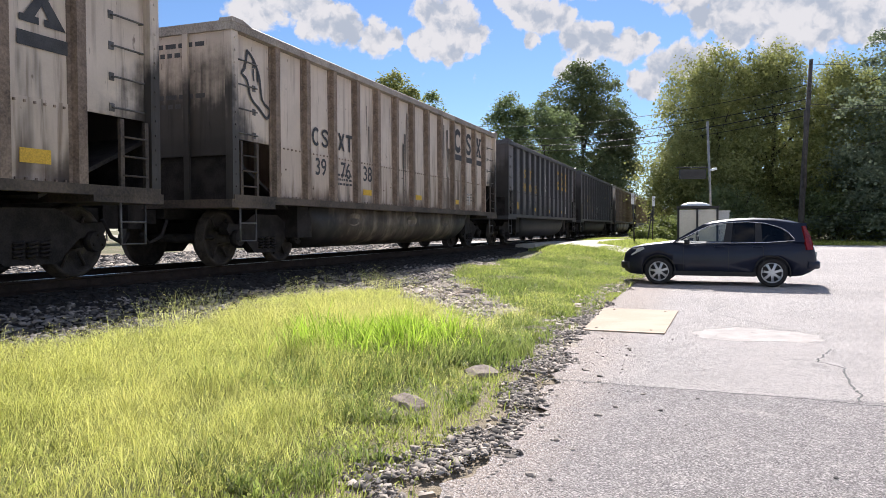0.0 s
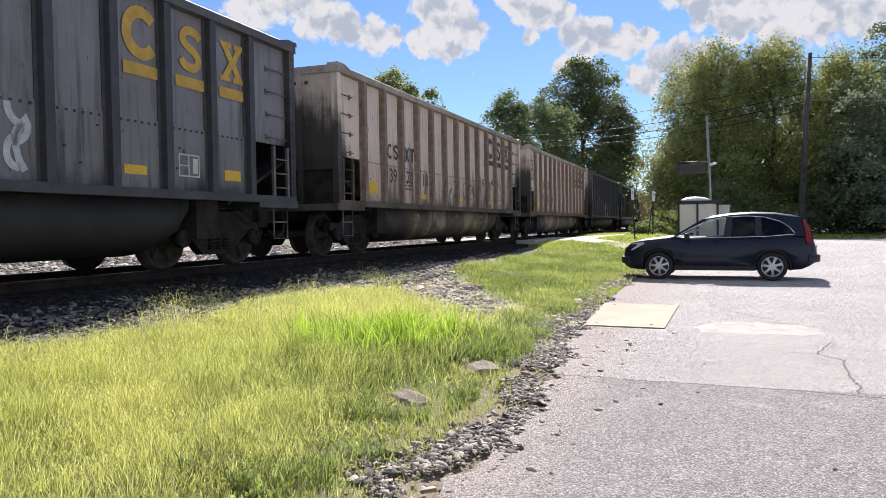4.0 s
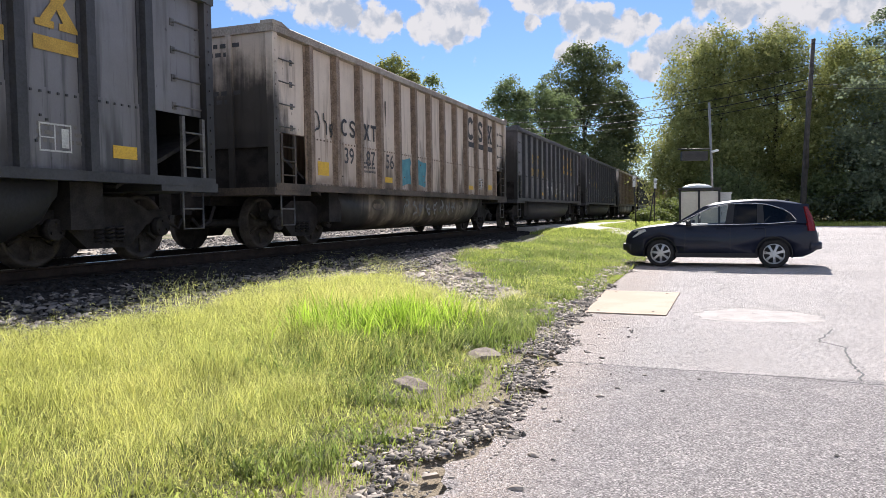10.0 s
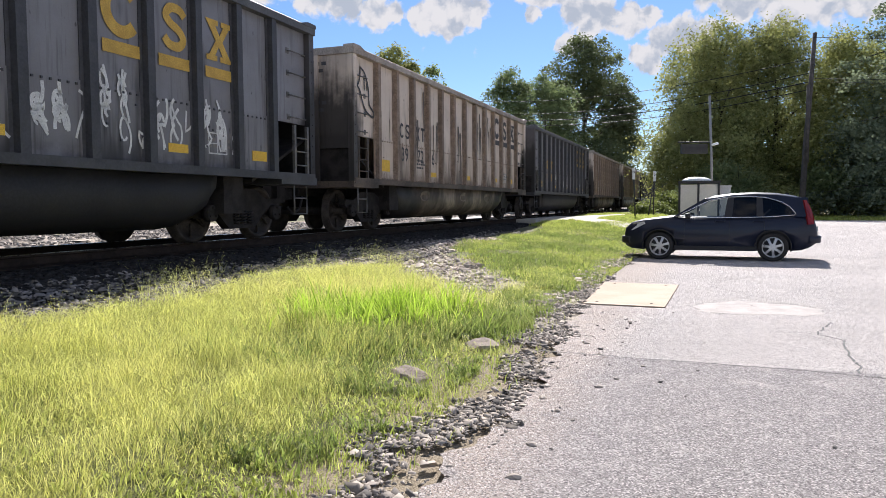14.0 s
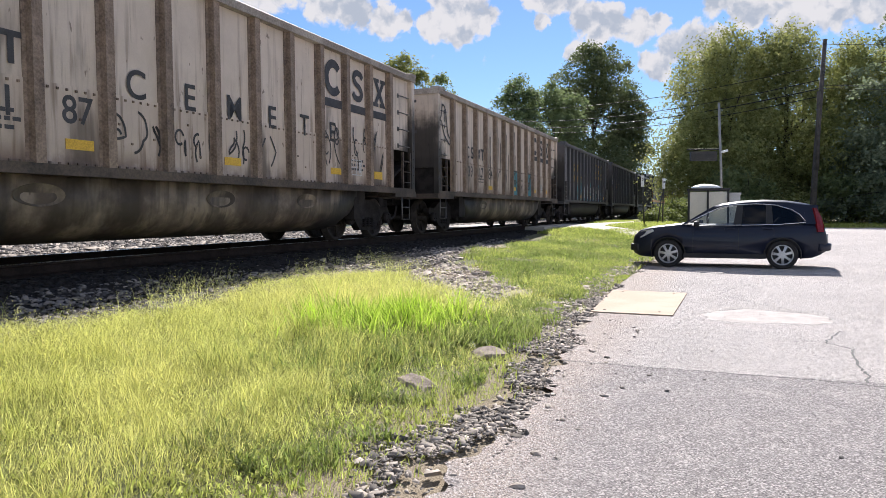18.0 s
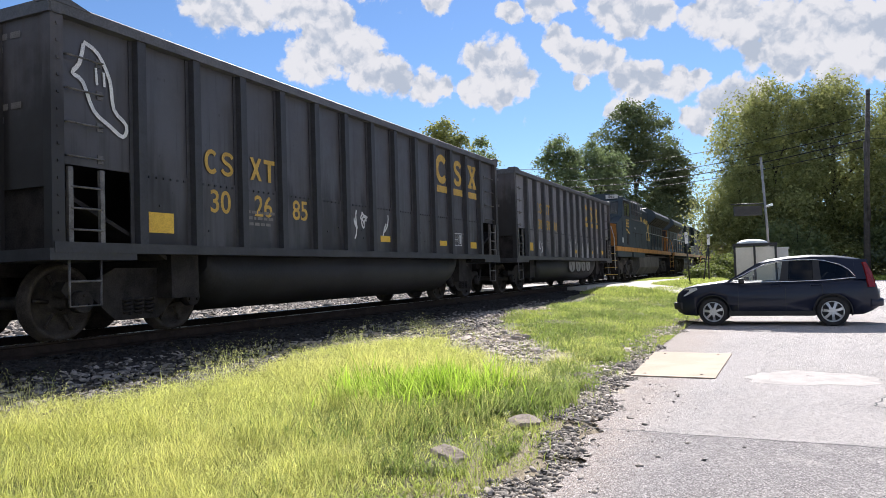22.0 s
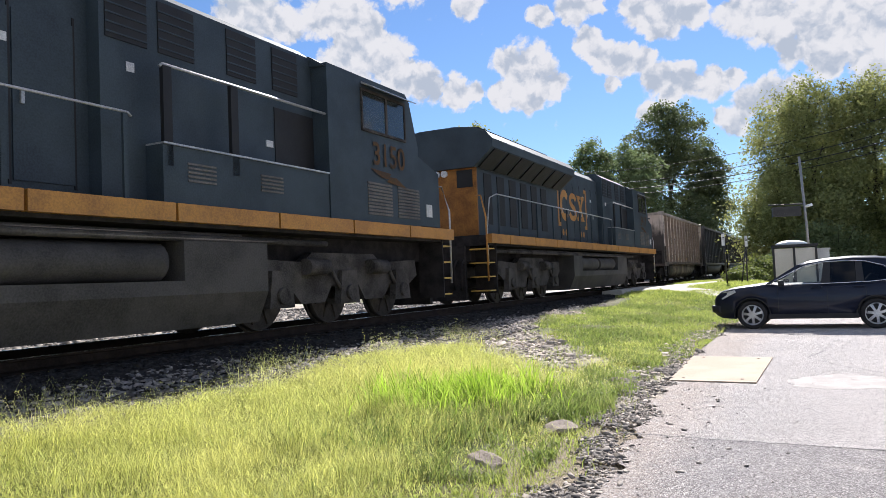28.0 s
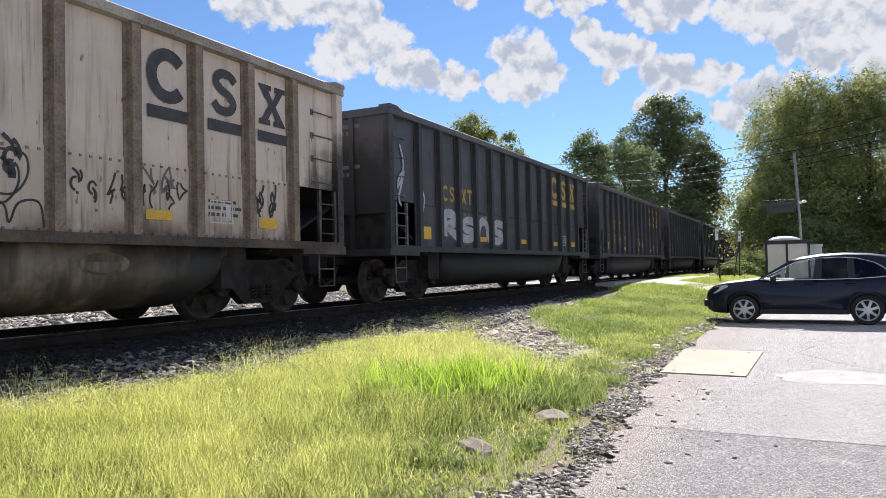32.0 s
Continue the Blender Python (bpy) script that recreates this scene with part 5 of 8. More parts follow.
scrawl(cars[17], BAY[9] + 0.15, BAY[11], 1.5, 1.85, SPRAY_BLACK, 22, 0.03, 0.22)
throwup(cars[18], BAY[2] + 0.2, BAY[6], 1.2, 2.0, SPRAY_SILVER, BLACK_TRIM, 23, 4)
scrawl(cars[18], BAY[0] + 0.2, BAY[2], 1.9, 3.2, SPRAY_SILVER, 24, 0.06, 0.7)
scrawl(cars[4], BAY[5] + 0.1, BAY[9], 1.5, 1.95, SPRAY_BLACK, 25, 0.04, 0.55)
scrawl(cars[3], BAY[9] + 0.2, BAY[12], 1.75, 2.15, SPRAY_BLACK, 26, 0.035, 0.35)
scrawl(cars[12], BAY[10] + 0.1, BAY[13] - 0.1, 1.5, 2.3, SPRAY_BLACK, 27, 0.035, 0.4)
for b in (5, 7, 8, 9, 10, 11):
    scrawl(cars[9], BAY[b] + 0.12, BAY[b + 1] - 0.04, 1.30 + 0.05 * (b % 3), 1.95 + 0.08 * (b % 2), SPRAY_WHITE, 80 + b, 0.034, 0.30)
for b in (7, 9, 10):
    scrawl(cars[11], BAY[b] + 0.15, BAY[b + 1] - 0.05, 1.40, 1.90, TAG_DULL, 90 + b, 0.04, 0.30)
scrawl(cars[8], BAY[5] + 0.15, BAY[6], 1.3, 2.1, SPRAY_WHITE, 28, 0.05, 0.35)
scrawl(cars[8], BAY[9] + 0.1, BAY[10], 1.35, 1.9, SPRAY_WHITE, 29, 0.05, 0.35)
scrawl(cars[16], BAY[2] + 0.1, BAY[3], 1.3, 1.7, SPRAY_WHITE, 30, 0.045, 0.3)

# the black cars are shorter: their marks close up
for k, car in cars.items():
    if CONSIST[k][0] == "B":
        for mark in car.children:
            if mark.name.split(".")[0] in ("emblem", "reporting_mark", "number", "reflector", "data_box", "end_print", "fine_print", "emblem_bar", "graffiti", "paint_drip", "paint_patch"):
                squeeze = BLACK_HALF / GREY_HALF
                if abs(mark.matrix_basis.translation.x) > 1e-6:
                    mark.matrix_basis = Matrix.Translation((mark.matrix_basis.translation.x * (squeeze - 1), 0, 0)) @ mark.matrix_basis
                else:
                    mark.matrix_basis = mark.matrix_basis @ Matrix.Diagonal((squeeze, 1, 1, 1))

# ---- locomotives ----
NAVY = surface("dark blue locomotive paint", (0.026, 0.037, 0.047), (0.049, 0.067, 0.080), 1.2, 40, 0.58, bump=0.08, spec=0.3)
ORANGE = surface("dusty orange-yellow paint", (0.33, 0.145, 0.03), (0.52, 0.245, 0.045), 2, 40, 0.55, bump=0.05)
# end orange, darker for dirt and for the next locomotive's shade
DIRTY_SHADED_ORANGE = surface("orange end paint darkened for dirt and shade", (0.16, 0.068, 0.022), (0.36, 0.165, 0.04), 2, 40, 0.6, bump=0.1, spec=0.2)
FADED = surface("faded orange lettering", (0.050, 0.034, 0.022), (0.13, 0.070, 0.028), 3, 40, 0.7, bump=0, spec=0.2)
GOLD = surface("locomotive yellow lettering", (0.52, 0.33, 0.07), (0.66, 0.43, 0.09), 3, 40, 0.5, bump=0)
TANK = surface("dusty grey fuel tank", (0.085, 0.078, 0.072), (0.17, 0.158, 0.145), 1.2, 40, 0.7, spec=0.2)
DARK_TANK = surface("sooty grey fuel tank", (0.044, 0.041, 0.039), (0.098, 0.090, 0.084), 1.2, 40, 0.7, spec=0.2)
GEAR = surface("dusty grey running gear", (0.024, 0.022, 0.021), (0.115, 0.104, 0.095), 1.6, 40, 0.8, spec=0.1)
# stands in for shade inside openings; also seams and dark bars
VOID = surface("near-black openings and dark parts", (0.006, 0.006, 0.007), (0.014, 0.014, 0.015), 3, 40, 0.7)
RAILING = surface("worn silver handrail", (0.30, 0.30, 0.30), (0.50, 0.50, 0.49), 5, 40, 0.4, 0.4)


def glass_material(name, tint, rough=0.03):
    k = Nodes(name)
    k.b.inputs["Transmission Weight"].default_value = 0.75
    k.b.inputs["IOR"].default_value = 1.45
    return k.done(tint, rough, 0.0)


CAB_GLASS = glass_material("tinted cab glass", (0.10, 0.12, 0.13))
LAMP_GLASS = surface("clear lamp glass", (0.55, 0.55, 0.56), (0.8, 0.8, 0.8), 4, 30, 0.12, bump=0)



def loco_wheel_mesh():
    bm = bmesh.new()
    for side in (-1, 1):
        for r, y0, y1 in ((0.53, 0.70, 0.83), (0.57, 0.68, 0.715), (0.20, 0.66, 0.87)):
            add_tube(bm, [(0, side * y0, 0), (0, side * y1, 0)], r, 22)
        for j in range(8):
            a = 2 * math.pi * j / 8
            add_tube(bm, [(math.cos(a) * 0.2, side * 0.835, math.sin(a) * 0.2), (math.cos(a) * 0.46, side * 0.835, math.sin(a) * 0.46)], 0.025, 4)
    add_tube(bm, [(0, -1.0, 0), (0, 1.0, 0)], 0.11, 10)
    return to_mesh("wheelset", bm, STEEL_RIM)


LOCO_WHEEL = loco_wheel_mesh()

def loco_truck(parent, x):
    bm = bmesh.new()
    add_box(bm, (-2.2, -0.7, 0.70), (2.2, 0.7, 1.0))
    truck = part("truck", bm, GEAR, parent)
    truck.matrix_basis = pose(x, 0, 0)
    for side in (-1, 1):
        bm = bmesh.new()
        y0, y1 = sorted((side * 1.02, side * 1.20))
        add_prism(bm, [(-2.62, 0.80), (-2.55, 1.12), (-1.2, 1.06), (-0.95, 1.22), (0.95, 1.22), (1.2, 1.06), (2.55, 1.12), (2.62, 0.80), (2.25, 0.62), (1.55, 0.66), (1.25, 0.38), (0.62, 0.38), (0.42, 0.66), (-0.42, 0.66), (-0.62, 0.38), (-1.25, 0.38), (-1.55, 0.66), (-2.25, 0.62)], "y", y0, y1)
        part("side_frame", bm, GEAR, truck)
        for xx in (-1.85, 0.0, 1.85):
            bm = bmesh.new()
            add_prism(bm, [(xx - 0.30, 0.34), (xx + 0.30, 0.34), (xx + 0.22, 0.92), (xx - 0.22, 0.92)], "y", *sorted((side * 1.16, side * 1.30)))
            add_tube(bm, [(xx, side * 1.28, 0.53), (xx, side * 1.36, 0.53)], 0.13, 12)
            part("axle_box", bm, GEAR, truck)
        for xx in (-0.95, 0.95):
            bm = bmesh.new()
            add_tube(bm, [(xx - 0.28, side * 1.28, 0.98), (xx + 0.28, side * 1.28, 0.98)], 0.14, 10)
            add_tube(bm, [(xx - 0.4, side * 1.27, 0.98), (xx - 0.75, side * 1.26, 0.55)], 0.04, 6)
            part("brake_cylinder", bm, GEAR, truck)
    for xx in (-1.85, 0.0, 1.85):
        w = part("wheelset", LOCO_WHEEL, None, truck)
        w.matrix_parent_inverse = pose(xx, 0, 0.53)


def bolt(w, h):
    """A lightning bolt lying along x."""
    return [[(x * w, z * h) for x, z in ((-0.5, 0.5), (-0.20, -0.04), (0.0, -0.06), (-0.06, -0.30), (0.5, -0.5), (0.22, 0.10), (0.02, 0.12), (0.06, 0.36))]]


def locomotive(number, plain, label):
    """A six-axle freight diesel; its cab end points along -x. plain: the older livery, one bold mark; otherwise a bracketed mark."""
    loco = thing("locomotive", label, "locomotive", "locomotives of the train")
    mark = GOLD if plain else ORANGE
    nx = 0.0 if plain else -0.40      # the newer cab stands further forward
    # frame, decks and the coloured sill
    bm = bmesh.new()
    add_box(bm, (-10.48, -1.45, 1.50), (10.48, 1.45, 1.76))
    add_box(bm, (-10.4, -0.9, 1.1), (10.4, 0.9, 1.50))
    part("frame", bm, GRIME, loco)
    for side in (-1, 1):
        bm = bmesh.new()
        x = -10.5
        while x < 10.45:
            add_box(bm, (x, min(side * 1.44, side * 1.56), 1.55), (min(x + 1.94, 10.5), max(side * 1.44, side * 1.56), 1.78))
            x += 1.98
        part("sill_stripe", bm, ORANGE, loco)
        bm = bmesh.new()
        add_tube(bm, [(-6.0, side * 1.35, 1.36), (9.8, side * 1.35, 1.36)], 0.05, 8)
        add_tube(bm, [(-4.0, side * 1.30, 1.42), (8.8, side * 1.30, 1.42)], 0.035, 8)
        part("air_pipe", bm, GEAR, loco)
    if plain:
        for side in (-1, 1):
            for a, b in ((-10.3, -6.2), (-5.6, -1.8)):
                bm = bmesh.new()
                add_box(bm, (a, *sorted((side * 1.40, side * 1.53))[:1], 1.26), (b, sorted((side * 1.40, side * 1.53))[1], 1.545))
                part("lower_skirt", bm, NAVY, loco)
    # nose and cab
    bm = bmesh.new()
    add_prism(bm, [(-10.0, 1.76), (-10.0, 3.00), (-9.8, 3.12), (-8.6, 3.42), (-8.6, 1.76)], "y", -1.05, 1.05)
    soften(bm, 0.08, 2)
    part("nose", bm, NAVY, loco)
    bm = bmesh.new()
    add_prism(bm, [(-1.47, 1.82), (1.47, 1.82), (1.45, 2.90), (0.95, 3.02), (-0.95, 3.02), (-1.45, 2.90)], "x", -10.04, -9.995)
    part("nose_front", bm, DIRTY_SHADED_ORANGE, loco)
    for side in (-1, 1):
        bm = bmesh.new()
        add_prism(bm, [(-9.97, 1.80), (-9.97, 2.96), (-8.62, 3.38), (-8.62, 1.80)], "y", *sorted((side * 1.04, side * 1.50)))
        part("nose_side", bm, NAVY, loco)
    bm = bmesh.new()
    for dy in (-0.12, 0.12):
        add_tube(bm, [(-10.02, dy, 2.78), (-10.09, dy, 2.78)], 0.10, 14)
    for dy in (-0.75, 0.75):
        add_tube(bm, [(-10.02, dy, 2.05), (-10.09, dy, 2.05)], 0.09, 12)
    part("headlight", bm, LAMP_GLASS, loco)
    bm = bmesh.new()
    add_box(bm, (-10.07, 0.35, 2.35), (-10.02, 0.75, 2.88))
    part("nose_door_window", bm, VOID, loco)
    bm = bmesh.new()
    add_prism(bm, [(-8.66 + nx, 1.76), (-8.66 + nx, 3.40), (-8.35 + nx, 4.28), (-8.2 + nx, 4.42), (-5.95, 4.42), (-5.95, 1.76)], "y", -1.52, 1.52)
    soften(bm, 0.06, 2)
    cab = part("cab", bm, NAVY, loco)
    bm = bmesh.new()
    rings = [[(x, y, z) for y, z in ((-1.50, 4.36), (-1.2, 4.55), (-0.6, 4.66), (0.6, 4.66), (1.2, 4.55), (1.50, 4.36))] for x in (-8.25 + nx, -5.9)]
    add_loft(bm, rings, closed=True, smooth=False)
    part("cab_roof", bm, NAVY, loco)
    bm = bmesh.new()
    for dy in (-0.72, 0.72):
        c = [(-8.60 + nx, 3.50), (-8.375 + nx, 4.18), (-8.425 + nx, 4.20), (-8.66 + nx, 3.52)]
        add_prism(bm, c, "y", dy - 0.58, dy + 0.58)
    part("windscreen", bm, CAB_GLASS, cab)
    for dy in (-0.95, 0.95):
        bm = bmesh.new()
        add_box(bm, (-8.38 + nx, dy - 0.30, 4.36), (-8.26 + nx, dy + 0.30, 4.56))
        part("number_board", bm, MARK_PALE, cab)
    for dy in (-0.95, 0.95):
        t = part("board_number", lettering(number, 0.22, MARK_DARK), None, cab)
        t.matrix_basis = pose(-8.39 + nx, dy, 4.40, 90, 0, -90)
    for side in (-1, 1):
        for x0, x1 in ((-8.10 + nx, -7.45 + nx), (-7.38 + nx, -6.60 + nx)):
            bm = bmesh.new()
            add_box(bm, (x0, *sorted((side * 1.50, side * 1.535))[:1], 3.48), (x1, sorted((side * 1.50, side * 1.535))[1], 4.16))
            part("side_window", bm, CAB_GLASS, cab)
            bm = bmesh.new()
            y0, y1 = sorted((side * 1.515, side * 1.55))
            for a, b in (((x0 - 0.04, y0, 3.43), (x1 + 0.04, y1, 3.48)), ((x0 - 0.04, y0, 4.16), (x1 + 0.04, y1, 4.21)), ((x0 - 0.04, y0, 3.48), (x0, y1, 4.16)), ((x1, y0, 3.48), (x1 + 0.04, y1, 4.16))):
                add_box(bm, a, b)
            part("window_frame", bm, GEAR, cab)
        bm = bmesh.new()
        add_prism(bm, [(side * 1.50, 4.30), (side * 1.78, 4.18), (side * 1.78, 4.20), (side * 1.50, 4.34)], "x", -8.2 + nx, -6.6 + nx)
        part("sun_visor", bm, RAILING, cab)
        num_x = -7.32 if plain else -7.87
        t = part("cab_number", lettering(number, 0.60, GOLD if plain else FADED), None, cab)
        t.matrix_basis = pose(num_x, side * 1.545, 2.86, 90, 0, 0 if side < 0 else 180)
        b_ = part("lightning_bolt", flat_mesh("lightning_bolt", bolt(1.30, 0.26), GOLD if plain else FADED), None, cab)
        b_.matrix_basis = pose(num_x + 0.04, side * 1.545, 2.64, 0, 0, 0 if side < 0 else 180)
        # louvres low on the cab side
        for x0 in ((-9.02, -7.95) if not plain else (-7.52,)):
            for j in range(10 if not plain else 1):
                bm = bmesh.new()
                h = 0.040 if not plain else 0.56
                add_box(bm, (x0, *sorted((side * 1.515, side * 1.535))[:1], 1.92 + j * 0.062), (x0 + (0.56 if plain else 0.85), sorted((side * 1.515, side * 1.535))[1], 1.92 + j * 0.062 + h))
                part("louvre_slat" if not plain else "vent", bm, TANK if not plain else VOID, cab)
        bm = bmesh.new()
        plate_x = -8.75 if plain else -9.6
        add_box(bm, (plate_x, *sorted((side * 1.50, side * (1.528 if plain else 1.515)))[:1], 2.0), (plate_x + 0.25, sorted((side * 1.50, side * (1.528 if plain else 1.515)))[1], 2.26))
        part("notice_plate", bm, MARK_PALE, cab)
    # wide equipment section behind the cab
    bm = bmesh.new()
    wide = 1.50 if plain else 1.20
    add_prism(bm, [(-wide, 1.76), (-wide, 3.35), (-1.2, 3.55), (-1.2, 4.52), (-0.95, 4.70), (0.95, 4.70), (1.2, 4.52), (1.2, 3.55), (wide, 3.35), (wide, 1.76)], "x", -5.94, -0.9 if plain else -1.8)
    part("equipment_hood", bm, NAVY, loco)
    for side in (-1, 1):
        span = 1.05 if plain else 0.62
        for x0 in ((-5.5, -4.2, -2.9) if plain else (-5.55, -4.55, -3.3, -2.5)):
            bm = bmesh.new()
            # flat black backing paints the shade between the grille bars
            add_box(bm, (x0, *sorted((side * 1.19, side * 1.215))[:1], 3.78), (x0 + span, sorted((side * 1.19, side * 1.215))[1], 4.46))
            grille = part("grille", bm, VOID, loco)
            for j in range(5):
                bm = bmesh.new()
                add_box(bm, (x0, *sorted((side * 1.21, side * 1.225))[:1], 3.84 + j * 0.12), (x0 + span, sorted((side * 1.21, side * 1.225))[1], 3.86 + j * 0.12))
                part("grille_bar", bm, NAVY, grille)
        for x0, z0, w, h in ((-4.9, 2.85, 0.16, 0.10), (-2.3, 3.42, 0.12, 0.12), (-0.8, 3.45, 0.14, 0.10), (0.2, 3.5, 0.12, 0.10)):
            bm = bmesh.new()
            y = wide if x0 < -1.8 and z0 < 3.3 else 1.19 if x0 < -1.8 else 0.99
            add_box(bm, (x0, *sorted((side * y, side * (y + 0.016)))[:1], z0), (x0 + w, sorted((side * y, side * (y + 0.016)))[1], z0 + h))
            part("notice_plate", bm, MARK_PALE, loco)
        if plain:
            for zz in (3.92, 4.46):
                bm = bmesh.new()
                add_tube(bm, [(-5.85, side * 1.46, zz), (-1.9, side * 1.46, zz)], 0.020, 6)
                part("handrail", bm, IRON, loco)
            for j in range(6):
                bm = bmesh.new()
                add_tube(bm, [(-5.8 + j * 0.77, side * 1.46, 3.30), (-5.8 + j * 0.77, side * 1.46, 4.47)], 0.018, 6)
                part("stanchion", bm, IRON, loco)
            for x0, z0, x1, z1 in ((-5.6, 2.62, -1.9, 2.65), (-4.7, 1.8, -4.68, 2.62), (-3.6, 1.8, -3.58, 2.62), (-2.6, 1.8, -2.58, 2.62)):
                bm = bmesh.new()
                add_box(bm, (x0, *sorted((side * 1.49, side * 1.508))[:1], z0), (x1, sorted((side * 1.49, side * 1.508))[1], z1))
                part("panel_seam", bm, VOID, loco)
            bm = bmesh.new()
            add_box(bm, (-5.94, *sorted((side * 1.2, side * 1.56))[:1], 3.35), (-1.8, sorted((side * 1.2, side * 1.56))[1], 3.39))
            part("ledge", bm, IRON, loco)
        else:
            # raised walkway beside the cab, its railing, and a near-black sheet as the recess's shade
            bm = bmesh.new()
            add_box(bm, (-5.94, *sorted((side * 1.15, side * 1.50))[:1], 1.76), (-2.45, sorted((side * 1.15, side * 1.50))[1], 2.52))
            soften(bm, 0.02, 1)
            part("raised_walkway", bm, NAVY, loco)
            bm = bmesh.new()
            add_box(bm, (-5.94, *sorted((side * 1.15, side * 1.53))[:1], 2.52), (-2.45, sorted((side * 1.15, side * 1.53))[1], 2.545))
            part("walkway_edge", bm, RAILING, loco)
            for x0 in (-3.35, -4.75):
                for j in range(5):
                    bm = bmesh.new()
                    add_box(bm, (x0, *sorted((side * 1.495, side * 1.512))[:1], 2.08 + j * 0.055), (x0 + 0.5, sorted((side * 1.495, side * 1.512))[1], 2.108 + j * 0.055))
                    part("louvre_slat", bm, TANK, loco)
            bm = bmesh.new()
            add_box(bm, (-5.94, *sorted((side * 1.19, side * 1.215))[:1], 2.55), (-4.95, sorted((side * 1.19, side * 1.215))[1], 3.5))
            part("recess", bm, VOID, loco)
            for xx in (-2.55, -3.75):
                bm = bmesh.new()
                add_box(bm, (xx - 0.07, side * 1.47 - 0.03, 2.25), (xx + 0.07, side * 1.47 + 0.03, 3.52))
                part("stanchion", bm, VOID, loco)
            bm = bmesh.new()
            add_tube(bm, [(-2.45, side * 1.47, 3.50), (-2.5, side * 1.47, 3.54), (-5.94, side * 1.47, 3.54)], 0.022, 6)
            part("handrail", bm, RAILING, loco)
    # long hood
    bm = bmesh.new()
    add_prism(bm, [(-0.98, 1.76), (-0.98, 4.34), (-0.72, 4.58), (0.72, 4.58), (0.98, 4.34), (0.98, 1.76)], "x", -1.82, 3.2)
    part("engine_hood", bm, NAVY, loco)
    for side in (-1, 1):
        for j in range(6):
            bm = bmesh.new()
            x0 = -1.6 + j * 0.79
            add_box(bm, (x0, *sorted((side * 0.975, side * 1.0))[:1], 1.95), (x0 + 0.74, sorted((side * 0.975, side * 1.0))[1], 3.85))
            soften(bm, 0.012, 1)
            d = part("hood_door", bm, NAVY, loco)
            bm = bmesh.new()
            add_box(bm, (x0 + 0.62, *sorted((side * 1.0, side * 1.03))[:1], 2.8), (x0 + 0.66, sorted((side * 1.0, side * 1.03))[1], 2.95))
            part("door_latch", bm, RAILING, d)
        for j in range(7):
            bm = bmesh.new()
            add_box(bm, (-1.63 + j * 0.79, *sorted((side * 0.978, side * 0.992))[:1], 1.9), (-1.60 + j * 0.79, sorted((side * 0.978, side * 0.992))[1], 3.95))
            part("door_seam", bm, VOID, loco)
        # the mark on the hood, in plain shapes
        y = side * 1.008
        rz = 0 if side < 0 else 180
        big = 2.25 if plain else 1.55
        for i, dx in enumerate((-1.32, 0.0, 1.30)):
            shapes = [[(q * big * (1.0, 1.25, 0.98)[i], (w - 0.6) * big) for q, w in o] for o in EMBLEM_SHAPES[i]]
            e = part("emblem", flat_mesh("emblem", shapes, mark), None, loco)
            e.matrix_basis = pose((1.85 if plain else 1.65) + (dx if side < 0 else -dx) * (1.0 if plain else 0.74), y, 3.1, 0, 0, rz)
        if not plain:
            for q in (-1, 1):
                sh = [[(q * x, z) for x, z in o] for o in (rect(1.62, -0.75, 1.75, 0.75), rect(1.45, 0.62, 1.618, 0.75), rect(1.45, -0.75, 1.618, -0.62))]
                e = part("emblem_bracket", flat_mesh("emblem_bracket", sh, mark), None, loco)
                e.matrix_basis = pose(1.65, y, 3.1, 0, 0, rz)
            for cx in (-1.25, -0.9, 0.9, 1.25):
                e = part("emblem_dot", flat_mesh("emblem_dot", [arc(0, 0, 0.11, 0.11, 0, 337, 14)], mark), None, loco)
                e.matrix_basis = pose(1.65 + cx, y, 2.15, 0, 0, rz)
    # radiator house with its overhanging wings
    bm = bmesh.new()
    add_prism(bm, [(-1.0, 1.76), (-1.0, 3.62), (-1.0, 4.5), (1.0, 4.5), (1.0, 3.62), (1.0, 1.76)], "x", 3.18, 10.0)
    part("radiator_house", bm, NAVY, loco)
    bm = bmesh.new()
    add_prism(bm, [(-1.02, 3.55), (-1.55, 4.00), (-1.56, 4.22), (-1.38, 4.42), (-1.05, 4.56), (-0.5, 4.63), (0.5, 4.63), (1.05, 4.56), (1.38, 4.42), (1.56, 4.22), (1.55, 4.00), (1.02, 3.55)], "x", 3.1, 10.2)
    soften(bm, 0.04, 2)
    part("radiator_wing", bm, NAVY, loco)
    bm = bmesh.new()
    add_prism(bm, [(3.4, 4.62), (3.9, 4.72), (9.5, 4.72), (9.9, 4.62)], "y", -0.85, 0.85)
    part("radiator_fan_cover", bm, VOID, loco)
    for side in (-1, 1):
        # screens are flat plates, their inner shade given as black
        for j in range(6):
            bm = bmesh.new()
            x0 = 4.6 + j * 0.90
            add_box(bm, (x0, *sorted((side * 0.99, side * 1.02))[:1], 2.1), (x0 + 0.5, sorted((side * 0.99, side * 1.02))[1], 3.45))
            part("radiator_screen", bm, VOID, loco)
    # intakes in the wings' sloping underside, near-black for shaded depth, with struts between
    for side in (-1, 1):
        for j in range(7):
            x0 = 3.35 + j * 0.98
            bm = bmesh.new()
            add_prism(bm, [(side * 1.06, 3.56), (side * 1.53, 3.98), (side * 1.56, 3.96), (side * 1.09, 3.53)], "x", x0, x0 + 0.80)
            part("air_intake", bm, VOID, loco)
    bm = bmesh.new()
    add_box(bm, (9.99, -1.0, 1.80), (10.06, 1.0, 3.62))
    part("rear_panel", bm, DIRTY_SHADED_ORANGE, loco)
